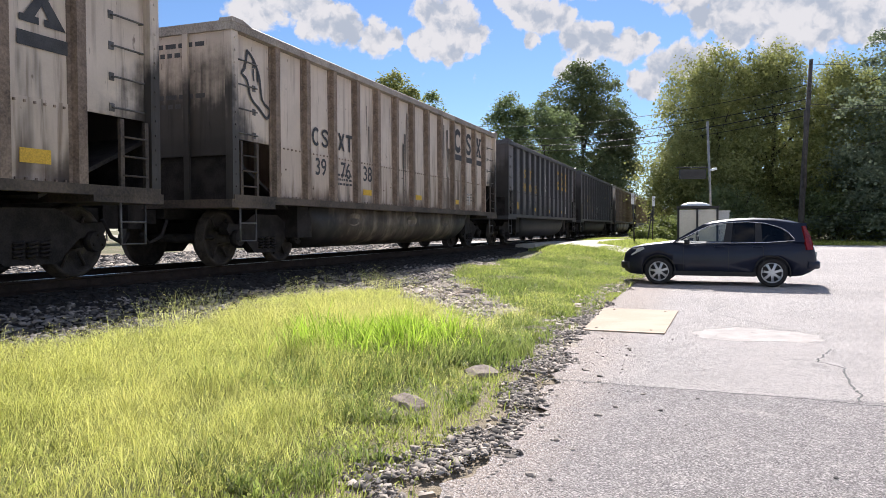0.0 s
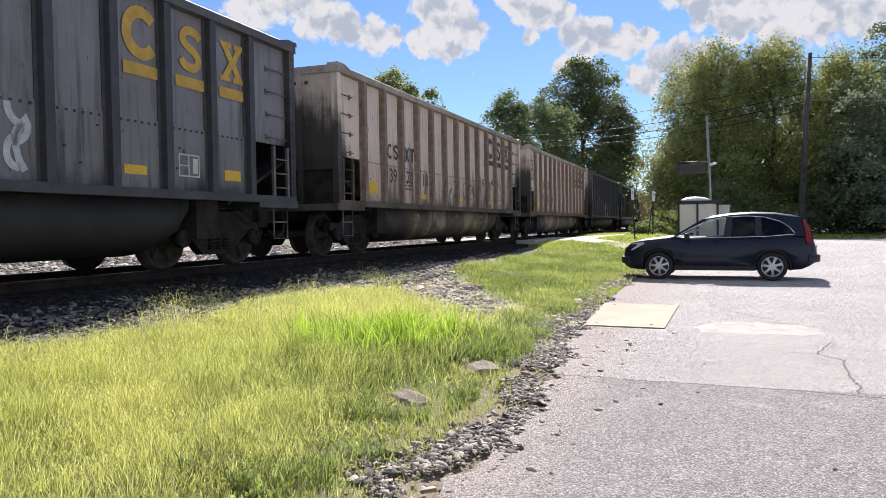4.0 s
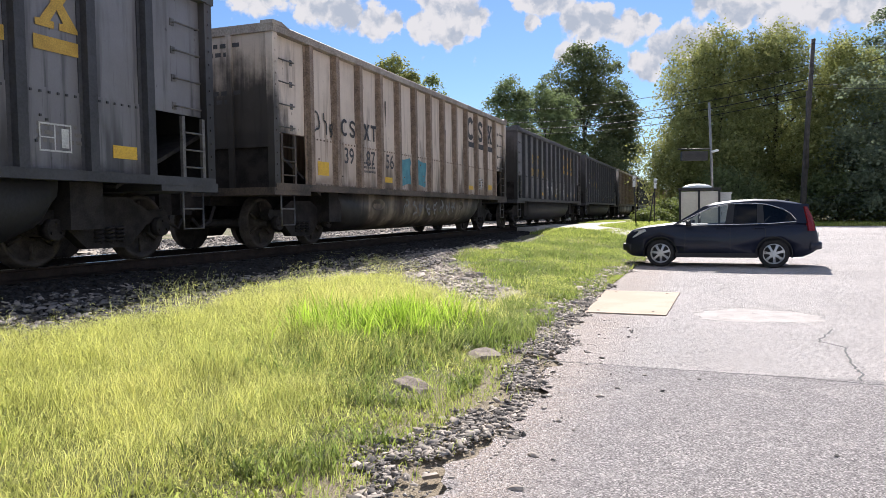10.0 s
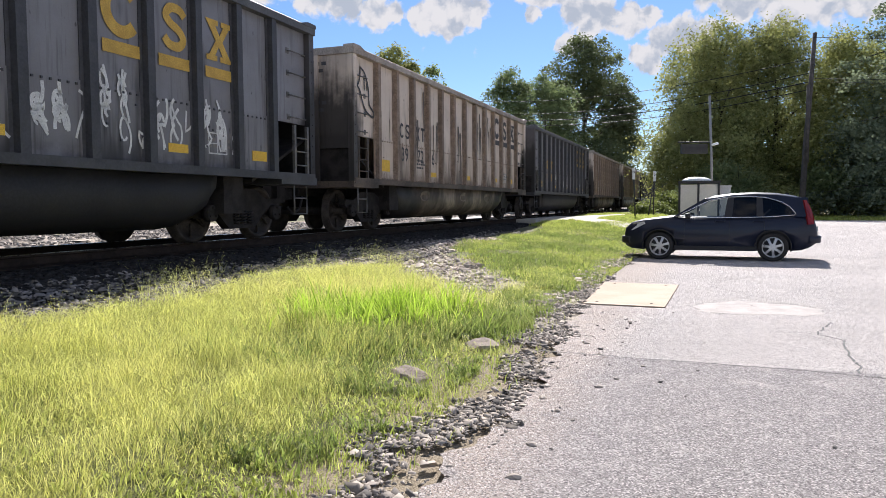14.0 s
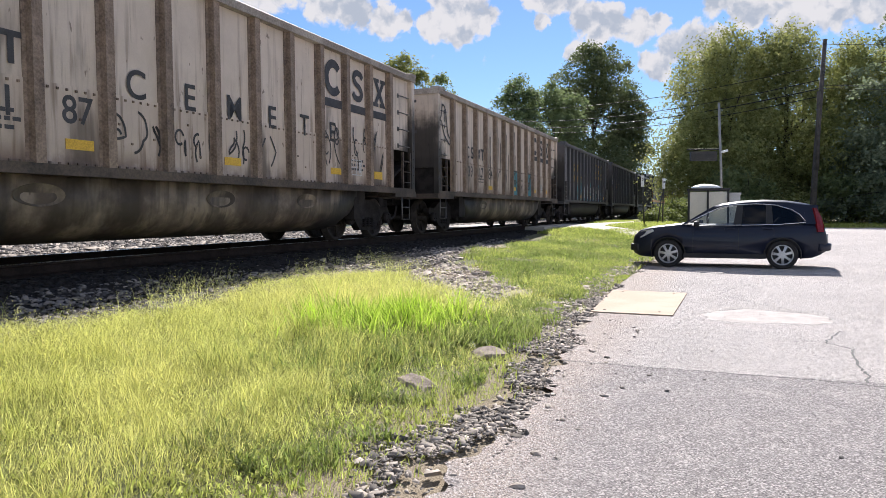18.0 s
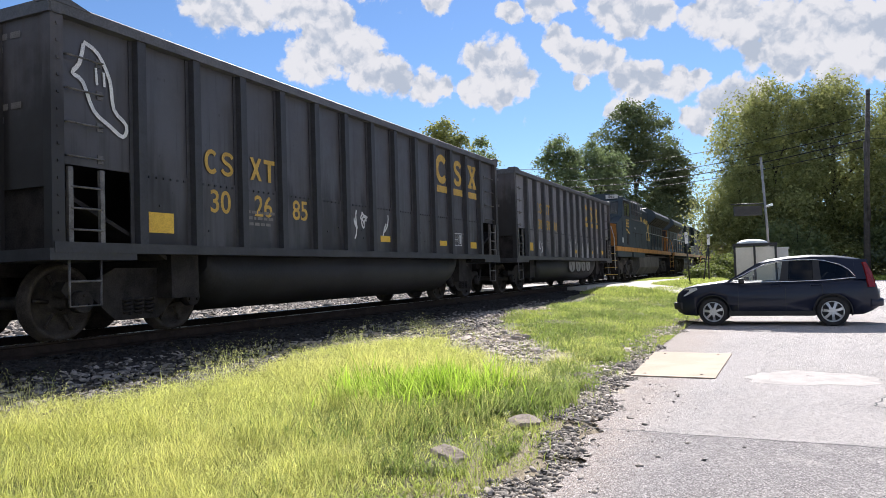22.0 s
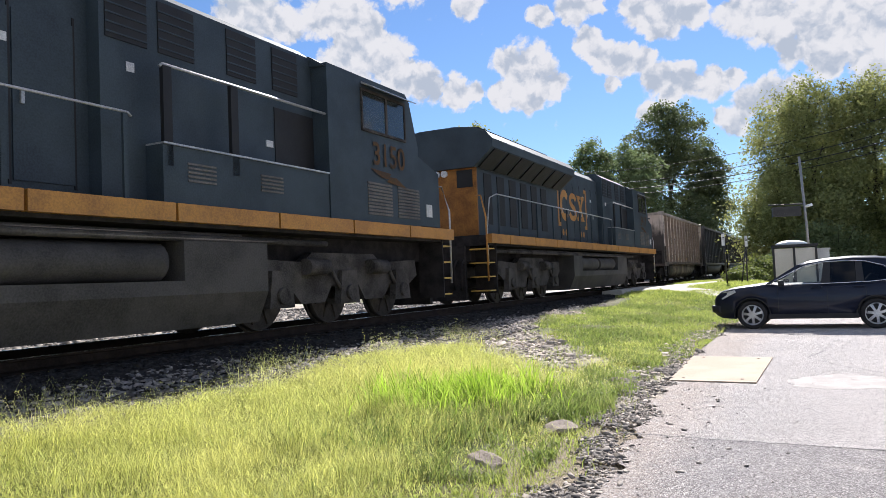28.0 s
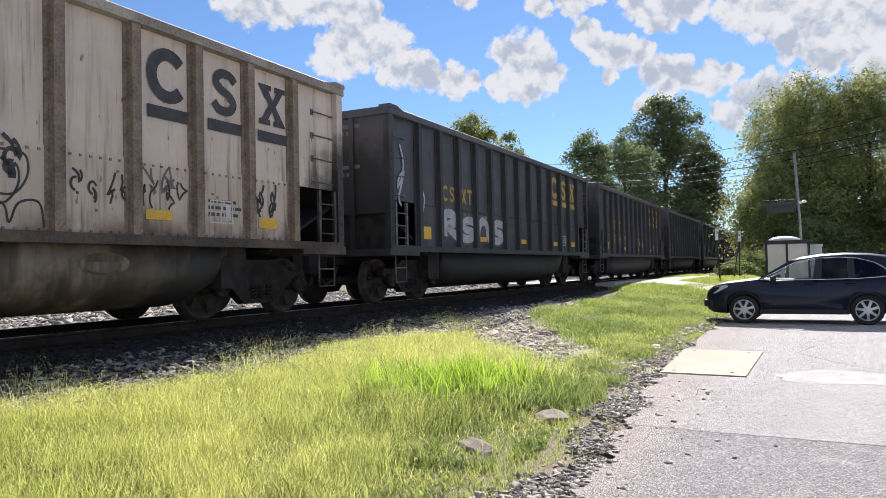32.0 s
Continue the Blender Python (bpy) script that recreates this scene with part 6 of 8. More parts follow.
    for dy in (-0.68, 0.68):
        bm = bmesh.new()
        add_box(bm, (10.05, dy - 0.22, 3.05), (10.085, dy + 0.22, 3.5))
        part("rear_screen", bm, VOID, loco)
    bm = bmesh.new()
    for dy in (-0.11, 0.11):
        add_tube(bm, [(10.05, dy, 3.45), (10.13, dy, 3.45)], 0.09, 12)
    part("rear_headlight", bm, LAMP_GLASS, loco)
    # orange panels that flank the front steps
    for side in (-1, 1):
        bm = bmesh.new()
        add_box(bm, (-10.56, *sorted((side * 0.78, side * 0.90))[:1], 1.76), (-10.22, sorted((side * 0.78, side * 0.90))[1], 2.95))
        soften(bm, 0.02, 1)
        part("step_panel", bm, DIRTY_SHADED_ORANGE, loco)
    # tank
    bm = bmesh.new()
    if plain:
        add_prism(bm, [(-1.45, 1.32), (-1.45, 0.70), (-1.2, 0.27), (1.2, 0.27), (1.45, 0.70), (1.45, 1.32)], "x", -3.4, 4.5)
    else:
        add_prism(bm, [(-1.45, 0.80), (-1.45, 0.62), (-1.25, 0.17), (1.25, 0.17), (1.45, 0.62), (1.45, 0.80)], "x", -4.4, 3.3)
        for a, b in ((-4.4, -2.8), (2.3, 3.3)):
            add_box(bm, (a, -1.45, 0.80), (b, 1.45, 1.32))
    soften(bm, 0.04, 2)
    part("fuel_tank", bm, TANK if plain else DARK_TANK, loco)
    if not plain:
        for side in (-1, 1):
            for a, b in ((-2.6, -0.35), (-0.1, 2.15)):
                bm = bmesh.new()
                add_tube(bm, [(a, side * 1.15, 1.05), (a + 0.08, side * 1.15, 1.05), (b - 0.08, side * 1.15, 1.05), (b, side * 1.15, 1.05)], 0.25, 16)
                part("air_reservoir", bm, DARK_TANK, loco)
    # railings and steps
    for side in (-1, 1):
        spans = ((-1.7, 10.3),) if plain else ((-2.0, 10.3),)
        for a, b in spans:
            bm = bmesh.new()
            add_tube(bm, [(a, side * 1.48, 2.78), (a + 0.05, side * 1.48, 2.82), (b - 0.4, side * 1.48, 2.82), (b, side * 1.45, 2.7), (b + 0.15, side * 1.42, 1.9), (b + 0.15, side * 1.42, 1.0)], 0.017, 6)
            part("handrail", bm, RAILING, loco)
            k = 9
            for j in range(k):
                xx = a + 0.1 + (b - a - 0.6) * j / (k - 1)
                bm = bmesh.new()
                add_box(bm, (xx - 0.03, side * 1.48 - 0.02, 1.76), (xx + 0.03, side * 1.48 + 0.02, 2.80))
                part("stanchion", bm, NAVY, loco)
        for e in (-1, 1):
            for zz in (0.35, 0.70, 1.05, 1.40):
                bm = bmesh.new()
                add_box(bm, (*sorted((e * 10.15, e * 10.5))[:1], *sorted((side * 0.92, side * 1.46))[:1], zz), (sorted((e * 10.15, e * 10.5))[1], sorted((side * 0.92, side * 1.46))[1], zz + 0.03))
                part("step_tread", bm, GOLD, loco)
            bm = bmesh.new()
            add_box(bm, (e * 10.08 - 0.02, *sorted((side * 0.88, side * 1.48))[:1], 0.3), (e * 10.08 + 0.02, sorted((side * 0.88, side * 1.48))[1], 1.76))
            part("step_plate", bm, GRIME, loco)
            bm = bmesh.new()
            add_tube(bm, [(e * 10.54, side * 1.44, 0.6), (e * 10.56, side * 1.44, 2.2), (e * 10.5, side * 1.3, 2.75), (e * 10.2, side * 1.05, 2.8)], 0.022, 6)
            part("grab_rail", bm, RAILING if e < 0 else ORANGE, loco)
    for e in (-1, 1):
        bm = bmesh.new()
        add_box(bm, (*sorted((e * 10.7, e * 11.15))[:1], -0.14, 0.70), (sorted((e * 10.7, e * 11.15))[1], 0.14, 0.95))
        add_box(bm, (*sorted((e * 11.1, e * 11.40))[:1], -0.2, 0.62), (sorted((e * 11.1, e * 11.40))[1], 0.2, 1.02))
        soften(bm, 0.03, 2)
        part("coupler", bm, GRIME, loco)
        # pilot in near-black: dirt, and the neighbouring engine's shade put into colour
        bm = bmesh.new()
        add_box(bm, (*sorted((e * 10.68, e * 10.56))[:1], -0.86, 0.14), (sorted((e * 10.68, e * 10.56))[1], 0.86, 1.5))
        part("pilot", bm, GRIME, loco)
        for dy in (-0.85, -0.65, 0.65, 0.85):
            bm = bmesh.new()
            add_tube(bm, [(e * 10.68, dy, 1.15), (e * 10.84, dy, 1.0), (e * 10.88, dy, 0.65), (e * 10.80, dy * 0.95, 0.4)], 0.025, 6)
            part("air_hose", bm, GRIME, loco)
        loco_truck(loco, e * 6.75)
    return loco


for i, (number, plain, label) in enumerate((("865", True, "dark blue diesel locomotive with yellow lettering and orange nose"), ("3150", False, "dark blue diesel locomotive with bracketed orange mark"), ("3417", False, "dark blue diesel locomotive with faded orange mark"))):
    MOVING.append((locomotive(number, plain, label), ENDS[16] + 2 * BLACK_HALF + (12.2, 35.1, 58.25)[i]))
TURNED = {MOVING[-1][0].name, MOVING[-2][0].name}    # two run cab last

# ---- parked car ----
CAR_BLUE = surface("dark navy car paint", (0.006, 0.009, 0.022), (0.010, 0.014, 0.032), 1.0, 90, 0.40, bump=0.0, spec=0.3)
CAR_BLUE.node_tree.nodes["Principled BSDF"].inputs["Coat Weight"].default_value = 0.25
TRIM_BLACK = surface("black plastic trim", (0.010, 0.010, 0.011), (0.022, 0.022, 0.023), 4, 80, 0.55)
RUBBER = surface("dusty tyre rubber", (0.014, 0.013, 0.013), (0.034, 0.032, 0.031), 5, 80, 0.85)
ALLOY = surface("silver alloy", (0.50, 0.50, 0.50), (0.66, 0.66, 0.66), 5, 80, 0.35, 0.75, bump=0)
CHROME = surface("chrome strip", (0.62, 0.62, 0.63), (0.75, 0.75, 0.76), 5, 80, 0.15, 0.9, bump=0)
RED_LENS = surface("red tail lamp lens", (0.16, 0.010, 0.012), (0.26, 0.022, 0.02), 3, 50, 0.15, bump=0)
HEAD_LENS = surface("clear headlamp", (0.50, 0.50, 0.48), (0.72, 0.72, 0.70), 3, 50, 0.12, bump=0)
SEAT = surface("grey seat cloth", (0.10, 0.10, 0.10), (0.18, 0.175, 0.17), 4, 80, 0.9)


def window_material(name, tint, through):
    """Thin pane: mostly clear, with a gloss."""
    k = Nodes(name)
    clear, gloss, mixer = k.n("BsdfTransparent"), k.n("BsdfGlossy"), k.n("MixShader")
    clear.inputs[0].default_value = (*tint, 1)
    gloss.inputs["Roughness"].default_value = 0.03
    mixer.inputs[0].default_value = through
    k.link(clear.outputs[0], mixer.inputs[1])
    k.link(gloss.outputs[0], mixer.inputs[2])
    k.link(mixer.outputs[0], k.out.inputs["Surface"])
    return k.m


CLEAR_PANE = window_material("clear car glass", (0.72, 0.76, 0.74), 0.08)
DARK_PANE = window_material("privacy car glass", (0.06, 0.065, 0.075), 0.035)

#            x      bottom belt  half width
CAR_RINGS = [(-2.22, 0.44, 0.66, 0.55), (-2.17, 0.34, 0.80, 0.70), (-2.02, 0.27, 0.93, 0.81), (-1.75, 0.25, 1.00, 0.87), (-1.35, 0.24, 1.05, 0.90), (-0.95, 0.24, 1.10, 0.91), (-0.6, 0.24, 1.06, 0.91), (0.2, 0.24, 1.07, 0.91), (1.0, 0.24, 1.09, 0.91), (1.55, 0.25, 1.10, 0.90), (1.95, 0.28, 1.10, 0.87), (2.13, 0.36, 1.09, 0.84), (2.22, 0.42, 0.98, 0.81), (2.28, 0.46, 0.76, 0.76)]


def car_ring(x, zb, zt, w):
    h = zt - zb
    half = [(0.0, zb), (w * 0.90, zb), (w * 0.985, zb + 0.06 * h), (w, zb + 0.34 * h), (w * 0.995, zb + 0.62 * h), (w * 0.97, zb + 0.84 * h), (w * 0.91, zb + 0.97 * h), (w * 0.80, zt), (0.0, zt + 0.02)]
    return [(x, -y, z) for y, z in half] + [(x, y, z) for y, z in half[-2:0:-1]]


def glass_side(x, z):
    """Half width of the glasshouse at a height."""
    k = min(1.0, max(0.0, (z - 1.06) / 0.56))
    return (0.85 - 0.20 * k ** 1.2) * (1.0 - 0.05 * max(0.0, x - 1.0))


def side_pane(top, bottom, side, y_off=0.0):
    """A pane between an upper and a lower line of (x, z)."""
    bm = bmesh.new()
    a = [bm.verts.new((x, side * (glass_side(x, z) + y_off), z)) for x, z in top]
    b = [bm.verts.new((x, side * (glass_side(x, z) + y_off), z)) for x, z in bottom]
    for i in range(len(top) - 1):
        bm.faces.new((a[i], a[i + 1], b[i + 1], b[i])).smooth = True
    return bm


def suv():
    w1, w2 = Vector((5.41, 18.60, 0)), Vector((7.84, 17.64, 0))
    d = (w2 - w1).normalized()
    side_in = Vector((-d.y, d.x, 0))
    middle = (w1 + w2) / 2 + side_in * 0.86
    m = Matrix.Rotation(math.atan2(d.y, d.x), 4, "Z")
    m.translation = middle
    car = thing("suv", "dark navy compact suv parked on the asphalt", "car", at=m)
    bm = bmesh.new()
    add_loft(bm, [car_ring(*r) for r in CAR_RINGS])
    body = part("body", bm, CAR_BLUE, car)
    # wheel wells cut into the flanks
    well = bmesh.new()
    for x in (-1.31, 1.31):
        for side in (-1, 1):
            add_tube(well, [(x, side * 0.60, 0.35), (x, side * 1.05, 0.35)], 0.40, 28)
    cutter = new("well_cutter", to_mesh("well_cutter", well, TRIM_BLACK))
    cutter.parent = car
    cut = body.modifiers.new("wells", "BOOLEAN")
    cut.object, cut.operation, cut.solver = cutter, "DIFFERENCE", "EXACT"
    bpy.context.view_layer.update()
    shaped = bpy.data.meshes.new_from_object(body.evaluated_get(bpy.context.evaluated_depsgraph_get()))
    body.modifiers.clear()
    body.data = shaped
    bpy.data.objects.remove(cutter)
    # roof shell
    bm = bmesh.new()
    rings = []
    for x, z, w in ((-0.28, 1.50, 0.60), (-0.05, 1.575, 0.63), (0.4, 1.635, 0.64), (0.9, 1.655, 0.63), (1.4, 1.63, 0.61), (1.8, 1.565, 0.57), (1.98, 1.515, 0.53)):
        rings.append([(x, -w - 0.05, z - 0.075), (x, -w, z - 0.02), (x, -w * 0.6, z + 0.015), (x, 0, z + 0.03), (x, w * 0.6, z + 0.015), (x, w, z - 0.02), (x, w + 0.05, z - 0.075), (x, w * 0.8, z - 0.06), (x, 0, z - 0.03), (x, -w * 0.8, z - 0.06)])
    add_loft(bm, rings)
    part("roof", bm, CAR_BLUE, car)
    top = [(-0.86, 1.10), (-0.62, 1.22), (-0.35, 1.37), (-0.12, 1.475), (0.25, 1.545), (0.75, 1.565), (1.15, 1.53), (1.50, 1.42), (1.68, 1.30), (1.80, 1.14)]
    for side in (-1, 1):
        # pillars
        for xs, wd in (((-0.93, 1.08, -0.22, 1.52), 0.06), ((0.30, 1.06, 0.36, 1.58), 0.09), ((1.02, 1.07, 1.0, 1.58), 0.08), ((1.93, 1.08, 1.93, 1.54), 0.17)):
            bm = bmesh.new()
            x0, z0, x1, z1 = xs
            a = [(x0 - wd, z0), (x0 + wd, z0), (x1 + wd * 0.8, z1), (x1 - wd * 0.8, z1)]
            vo = [bm.verts.new((x, side * (glass_side(x, z) + 0.012), z)) for x, z in a]
            vi = [bm.verts.new((x, side * (glass_side(x, z) - 0.03), z)) for x, z in a]
            for i in range(4):
                bm.faces.new((vo[i], vo[(i + 1) % 4], vi[(i + 1) % 4], vi[i]))
            bm.faces.new(vo)
            bm.faces.new(vi[::-1])
            part("pillar", bm, TRIM_BLACK if 0 < x0 < 1.5 else CAR_BLUE, car)
        p = part("front_side_window", side_pane([(-0.80, 1.14), (-0.5, 1.29), (-0.2, 1.435), (0.26, 1.535)], [(-0.80, 1.10), (-0.5, 1.08), (-0.2, 1.07), (0.26, 1.07)], side), CLEAR_PANE, car)
        p.visible_shadow = False
        p = part("rear_side_window", side_pane([(0.36, 1.545), (0.7, 1.56), (0.98, 1.545)], [(0.36, 1.07), (0.7, 1.07), (0.98, 1.08)], side), DARK_PANE, car)
        p.visible_shadow = False
        p = part("quarter_window", side_pane([(1.03, 1.54), (1.3, 1.49), (1.52, 1.39), (1.68, 1.27), (1.78, 1.13)], [(1.03, 1.08), (1.3, 1.08), (1.52, 1.09), (1.68, 1.10), (1.78, 1.12)], side), DARK_PANE, car)
        p.visible_shadow = False
        part("quarter_panel", side_pane([(1.0, 1.59), (1.3, 1.585), (1.52, 1.565), (1.75, 1.54), (1.93, 1.50)], [(1.03, 1.535), (1.3, 1.485), (1.52, 1.385), (1.68, 1.265), (1.79, 1.10)], side, 0.006), CAR_BLUE, car)
        bm = bmesh.new()
        add_tube(bm, [(x, side * (glass_side(x, z) + 0.015), z + 0.012) for x, z in top], 0.011, 6)
        add_tube(bm, [(x, side * (glass_side(x, 1.08) + 0.022), z) for x, z in ((-0.88, 1.085), (-0.3, 1.06), (0.5, 1.06), (1.2, 1.075), (1.81, 1.125))], 0.012, 6)
        part("window_chrome", bm, CHROME, car)
        # doors: seams and handles
        for xa in (-0.72, 0.33, 1.12):
            bm = bmesh.new()
            add_box(bm, (xa - 0.005, *sorted((side * 0.905, side * 0.914))[:1], 0.36), (xa + 0.005, sorted((side * 0.905, side * 0.914))[1], 0.96))
            part("door_seam", bm, TRIM_BLACK, car)
        for xa in (0.12, 0.98):
            bm = bmesh.new()
            add_tube(bm, [(xa - 0.11, side * 0.88, 0.965), (xa - 0.09, side * 0.925, 0.97), (xa + 0.09, side * 0.925, 0.975), (xa + 0.11, side * 0.88, 0.975)], 0.014, 6)
            part("door_handle", bm, CAR_BLUE, car)
        bm = bmesh.new()
        add_box(bm, (-0.95, *sorted((side * 0.89, side * 0.915))[:1], 0.25), (0.95, sorted((side * 0.89, side * 0.915))[1], 0.36))
        soften(bm, 0.01, 1)
        part("rocker_trim", bm, TRIM_BLACK, car)
        # mirror
        bm = bmesh.new()
        add_loft(bm, [[(-0.62 + dx, side * 0.90, 1.02), (-0.62 + dx, side * 1.06, 1.03), (-0.62 + dx, side * 1.07, 1.15), (-0.62 + dx, side * 0.92, 1.16)] for dx in (-0.07, 0.05)])
        soften(bm, 0.02, 2)
        part("mirror", bm, TRIM_BLACK, car)
        # lamps
        bm = bmesh.new()
        ring = [(-2.12, 0.70, 0.74), (-1.98, 0.815, 0.74), (-1.68, 0.868, 0.90), (-1.72, 0.84, 0.955), (-1.95, 0.78, 0.915), (-2.10, 0.68, 0.83)]
        va = [bm.verts.new((x, side * (y + 0.012), z)) for x, y, z in ring]
        vb = [bm.verts.new((x + 0.05, side * (y - 0.08), z)) for x, y, z in ring]
        bm.faces.new(va)
        for i in range(6):
            bm.faces.new((va[i], va[(i + 1) % 6], vb[(i + 1) % 6], vb[i]))
        part("headlight", bm, HEAD_LENS, car)
        bm = bmesh.new()
        ring = [(2.05, 0.855, 0.90), (2.18, 0.80, 0.90), (2.18, 0.80, 1.04), (2.12, 0.755, 1.25), (2.02, 0.685, 1.47), (1.96, 0.705, 1.47), (2.02, 0.80, 1.15)]
        va = [bm.verts.new((x + 0.015, side * (y + 0.035), z)) for x, y, z in ring]
        vb = [bm.verts.new((x - 0.06, side * (y - 0.10), z)) for x, y, z in ring]
        bm.faces.new(va)
        for i in range(7):
            bm.faces.new((va[i], va[(i + 1) % 7], vb[(i + 1) % 7], vb[i]))
        part("tail_light", bm, RED_LENS, car)
        for x in (-1.31, 1.31):
            # arch lip
            bm = bmesh.new()
            add_tube(bm, [(x + 0.405 * math.cos(a), side * 0.90, 0.35 + 0.405 * math.sin(a)) for a in np.linspace(-0.25, math.pi + 0.25, 17)], 0.016, 6)
            part("wheel_arch", bm, TRIM_BLACK, car)
            wheel = part("wheel", to_mesh("hub", hub_bm(side), ALLOY), None, car)
            wheel.matrix_basis = pose(x, side * 0.80, 0.345)
            for j in range(7):
                part("spoke", spoke_bm(side, j), ALLOY, wheel)
            bm = bmesh.new()
            prof = [(0.235, -0.10), (0.30, -0.115), (0.335, -0.10), (0.345, -0.06), (0.345, 0.06), (0.335, 0.10), (0.30, 0.115), (0.235, 0.10)]
            rings = [[(math.cos(a) * r, y, math.sin(a) * r) for r, y in prof] for a in np.linspace(0, 2 * math.pi, 37)]
            add_loft(bm, rings, closed=True, caps=False)
            part("tyre", bm, RUBBER, wheel)
            bm = bmesh.new()
            add_tube(bm, [(0, -0.10 * side, 0), (0, -0.02 * side, 0)], 0.22, 20)
            part("brake_disc", bm, TRIM_BLACK, wheel)
    # windscreen, tailgate glass
    bm = bmesh.new()
    lo = [(-0.98 + 0.10 * abs(y) ** 2, y, 1.10) for y in (-0.78, -0.4, 0, 0.4, 0.78)]
    hi = [(-0.27 + 0.06 * abs(y) ** 2, y, 1.50 - 0.02 * abs(y)) for y in (-0.60, -0.3, 0, 0.3, 0.60)]
    va, vb = [bm.verts.new(p) for p in lo], [bm.verts.new(p) for p in hi]
    for i in range(4):
        bm.faces.new((va[i], va[i + 1], vb[i + 1], vb[i]))
    p = part("windscreen", bm, CLEAR_PANE, car)
    p.visible_shadow = False
    bm = bmesh.new()
    va = [bm.verts.new((2.10 - 0.05 * abs(y), y, 1.10)) for y in (-0.74, 0, 0.74)]
    vb = [bm.verts.new((1.98 - 0.04 * abs(y), y, 1.50)) for y in (-0.55, 0, 0.55)]
    for i in range(2):
        bm.faces.new((va[i], va[i + 1], vb[i + 1], vb[i]))
    p = part("tailgate_window", bm, DARK_PANE, car)
    p.visible_shadow = False
    # bumpers, grille, plate, seats, wiper, aerial
    for name, rows, mt in (("front_bumper", [(-2.26, 0.50, 0.50), (-2.22, 0.66, 0.50), (-2.05, 0.80, 0.50)], TRIM_BLACK), ("rear_bumper", [(2.34, 0.62, 0.55), (2.30, 0.74, 0.55), (2.08, 0.85, 0.55)], CAR_BLUE)):
        bm = bmesh.new()
        pts = [(x, -y, z) for x, y, z in rows[::-1]] + [(x, y, z) for x, y, z in rows]
        add_loft(bm, [[(x, y, z - 0.10), (x * 1.012, y * 1.012, z - 0.08), (x * 1.015, y * 1.015, z + 0.06), (x, y, z + 0.08), (x * 0.97, y * 0.95, z + 0.08), (x * 0.97, y * 0.95, z - 0.10)] for x, y, z in pts])
        part(name, bm, mt, car)
    bm = bmesh.new()
    for j in range(3):
        add_box(bm, (-2.20, -0.45, 0.66 + j * 0.05), (-2.14, 0.45, 0.69 + j * 0.05))
    part("grille", bm, CHROME, car)
    bm = bmesh.new()
    add_box(bm, (2.28, -0.26, 0.72), (2.33, 0.26, 0.84))
    part("plate_panel", bm, MARK_PALE, car)
    for x in (-0.05, 0.9):
        for y in (-0.38, 0.38):
            bm = bmesh.new()
            add_prism(bm, [(x - 0.1, 0.75), (x + 0.35, 0.72), (x + 0.5, 1.22), (x + 0.38, 1.25)], "y", y - 0.24, y + 0.24)
            add_box(bm, (x + 0.42, y - 0.13, 1.26), (x + 0.52, y + 0.13, 1.42))
            soften(bm, 0.03, 2)
            part("seat", bm, SEAT, car)
    bm = bmesh.new()
    add_tube(bm, [(-0.42, 0.38 + 0.18 * math.cos(a), 1.05 + 0.18 * math.sin(a)) for a in np.linspace(0, 2 * math.pi, 17)], 0.015, 6)
    part("steering_wheel", bm, TRIM_BLACK, car)
    bm = bmesh.new()
    add_prism(bm, [(1.55, 1.61), (1.68, 1.605), (1.70, 1.66), (1.63, 1.665)], "y", -0.015, 0.015)
    part("roof_aerial", bm, TRIM_BLACK, car)
    return car


def spoke_bm(side, j):
    bm = bmesh.new()
    y0, y1 = side * 0.055, side * 0.09
    a = 2 * math.pi * j / 7 + 0.3
    c, s = math.cos(a), math.sin(a)
    ring = []
    for r, w in ((0.03, 0.034), (0.12, 0.026), (0.235, 0.034)):
        ring.append([(c * r - s * w, y1 - side * 0.02 * (r > 0.2), s * r + c * w), (c * r + s * w, y1 - side * 0.02 * (r > 0.2), s * r - c * w), (c * r + s * w, y0, s * r - c * w), (c * r - s * w, y0, s * r + c * w)])
    add_loft(bm, ring, smooth=False)
    return bm


def hub_bm(side):
    """A seven-spoke alloy wheel."""
    bm = bmesh.new()
    prof = [(0.225, -0.10), (0.245, -0.105), (0.245, 0.105), (0.225, 0.10)]
    add_loft(bm, [[(math.cos(a) * r, y, math.sin(a) * r) for r, y in prof] for a in np.linspace(0, 2 * math.pi, 33)], closed=True, caps=False)
    y0, y1 = side * 0.055, side * 0.09
    add_tube(bm, [(0, y0, 0), (0, y1 + side * 0.012, 0)], 0.055, 14)
    return bm


suv()

# ---- beside the crossing: shelter, cabinet, signs, poles, wires, house ----
SHELTER_DARK = surface("dark bronze frame", (0.012, 0.012, 0.012), (0.03, 0.028, 0.026), 4, 60, 0.5)
SHELTER_PANE = surface("milky beige plastic pane", (0.62, 0.58, 0.48), (0.72, 0.68, 0.58), 1.0, 60, 0.4, bump=0.02)
DOME = surface("white fibreglass dome", (0.70, 0.74, 0.74), (0.82, 0.85, 0.84), 1.5, 60, 0.35, bump=0.02)
CABINET = surface("light grey steel cabinet", (0.50, 0.50, 0.47), (0.62, 0.62, 0.59), 1.5, 60, 0.5, bump=0.03)
POLE_WOOD = surface("weathered pole timber", (0.045, 0.040, 0.036), (0.11, 0.098, 0.088), 3, 40, 0.9)
POLE_STEEL = surface("galvanised pole", (0.22, 0.22, 0.22), (0.34, 0.34, 0.33), 3, 60, 0.5, 0.5)
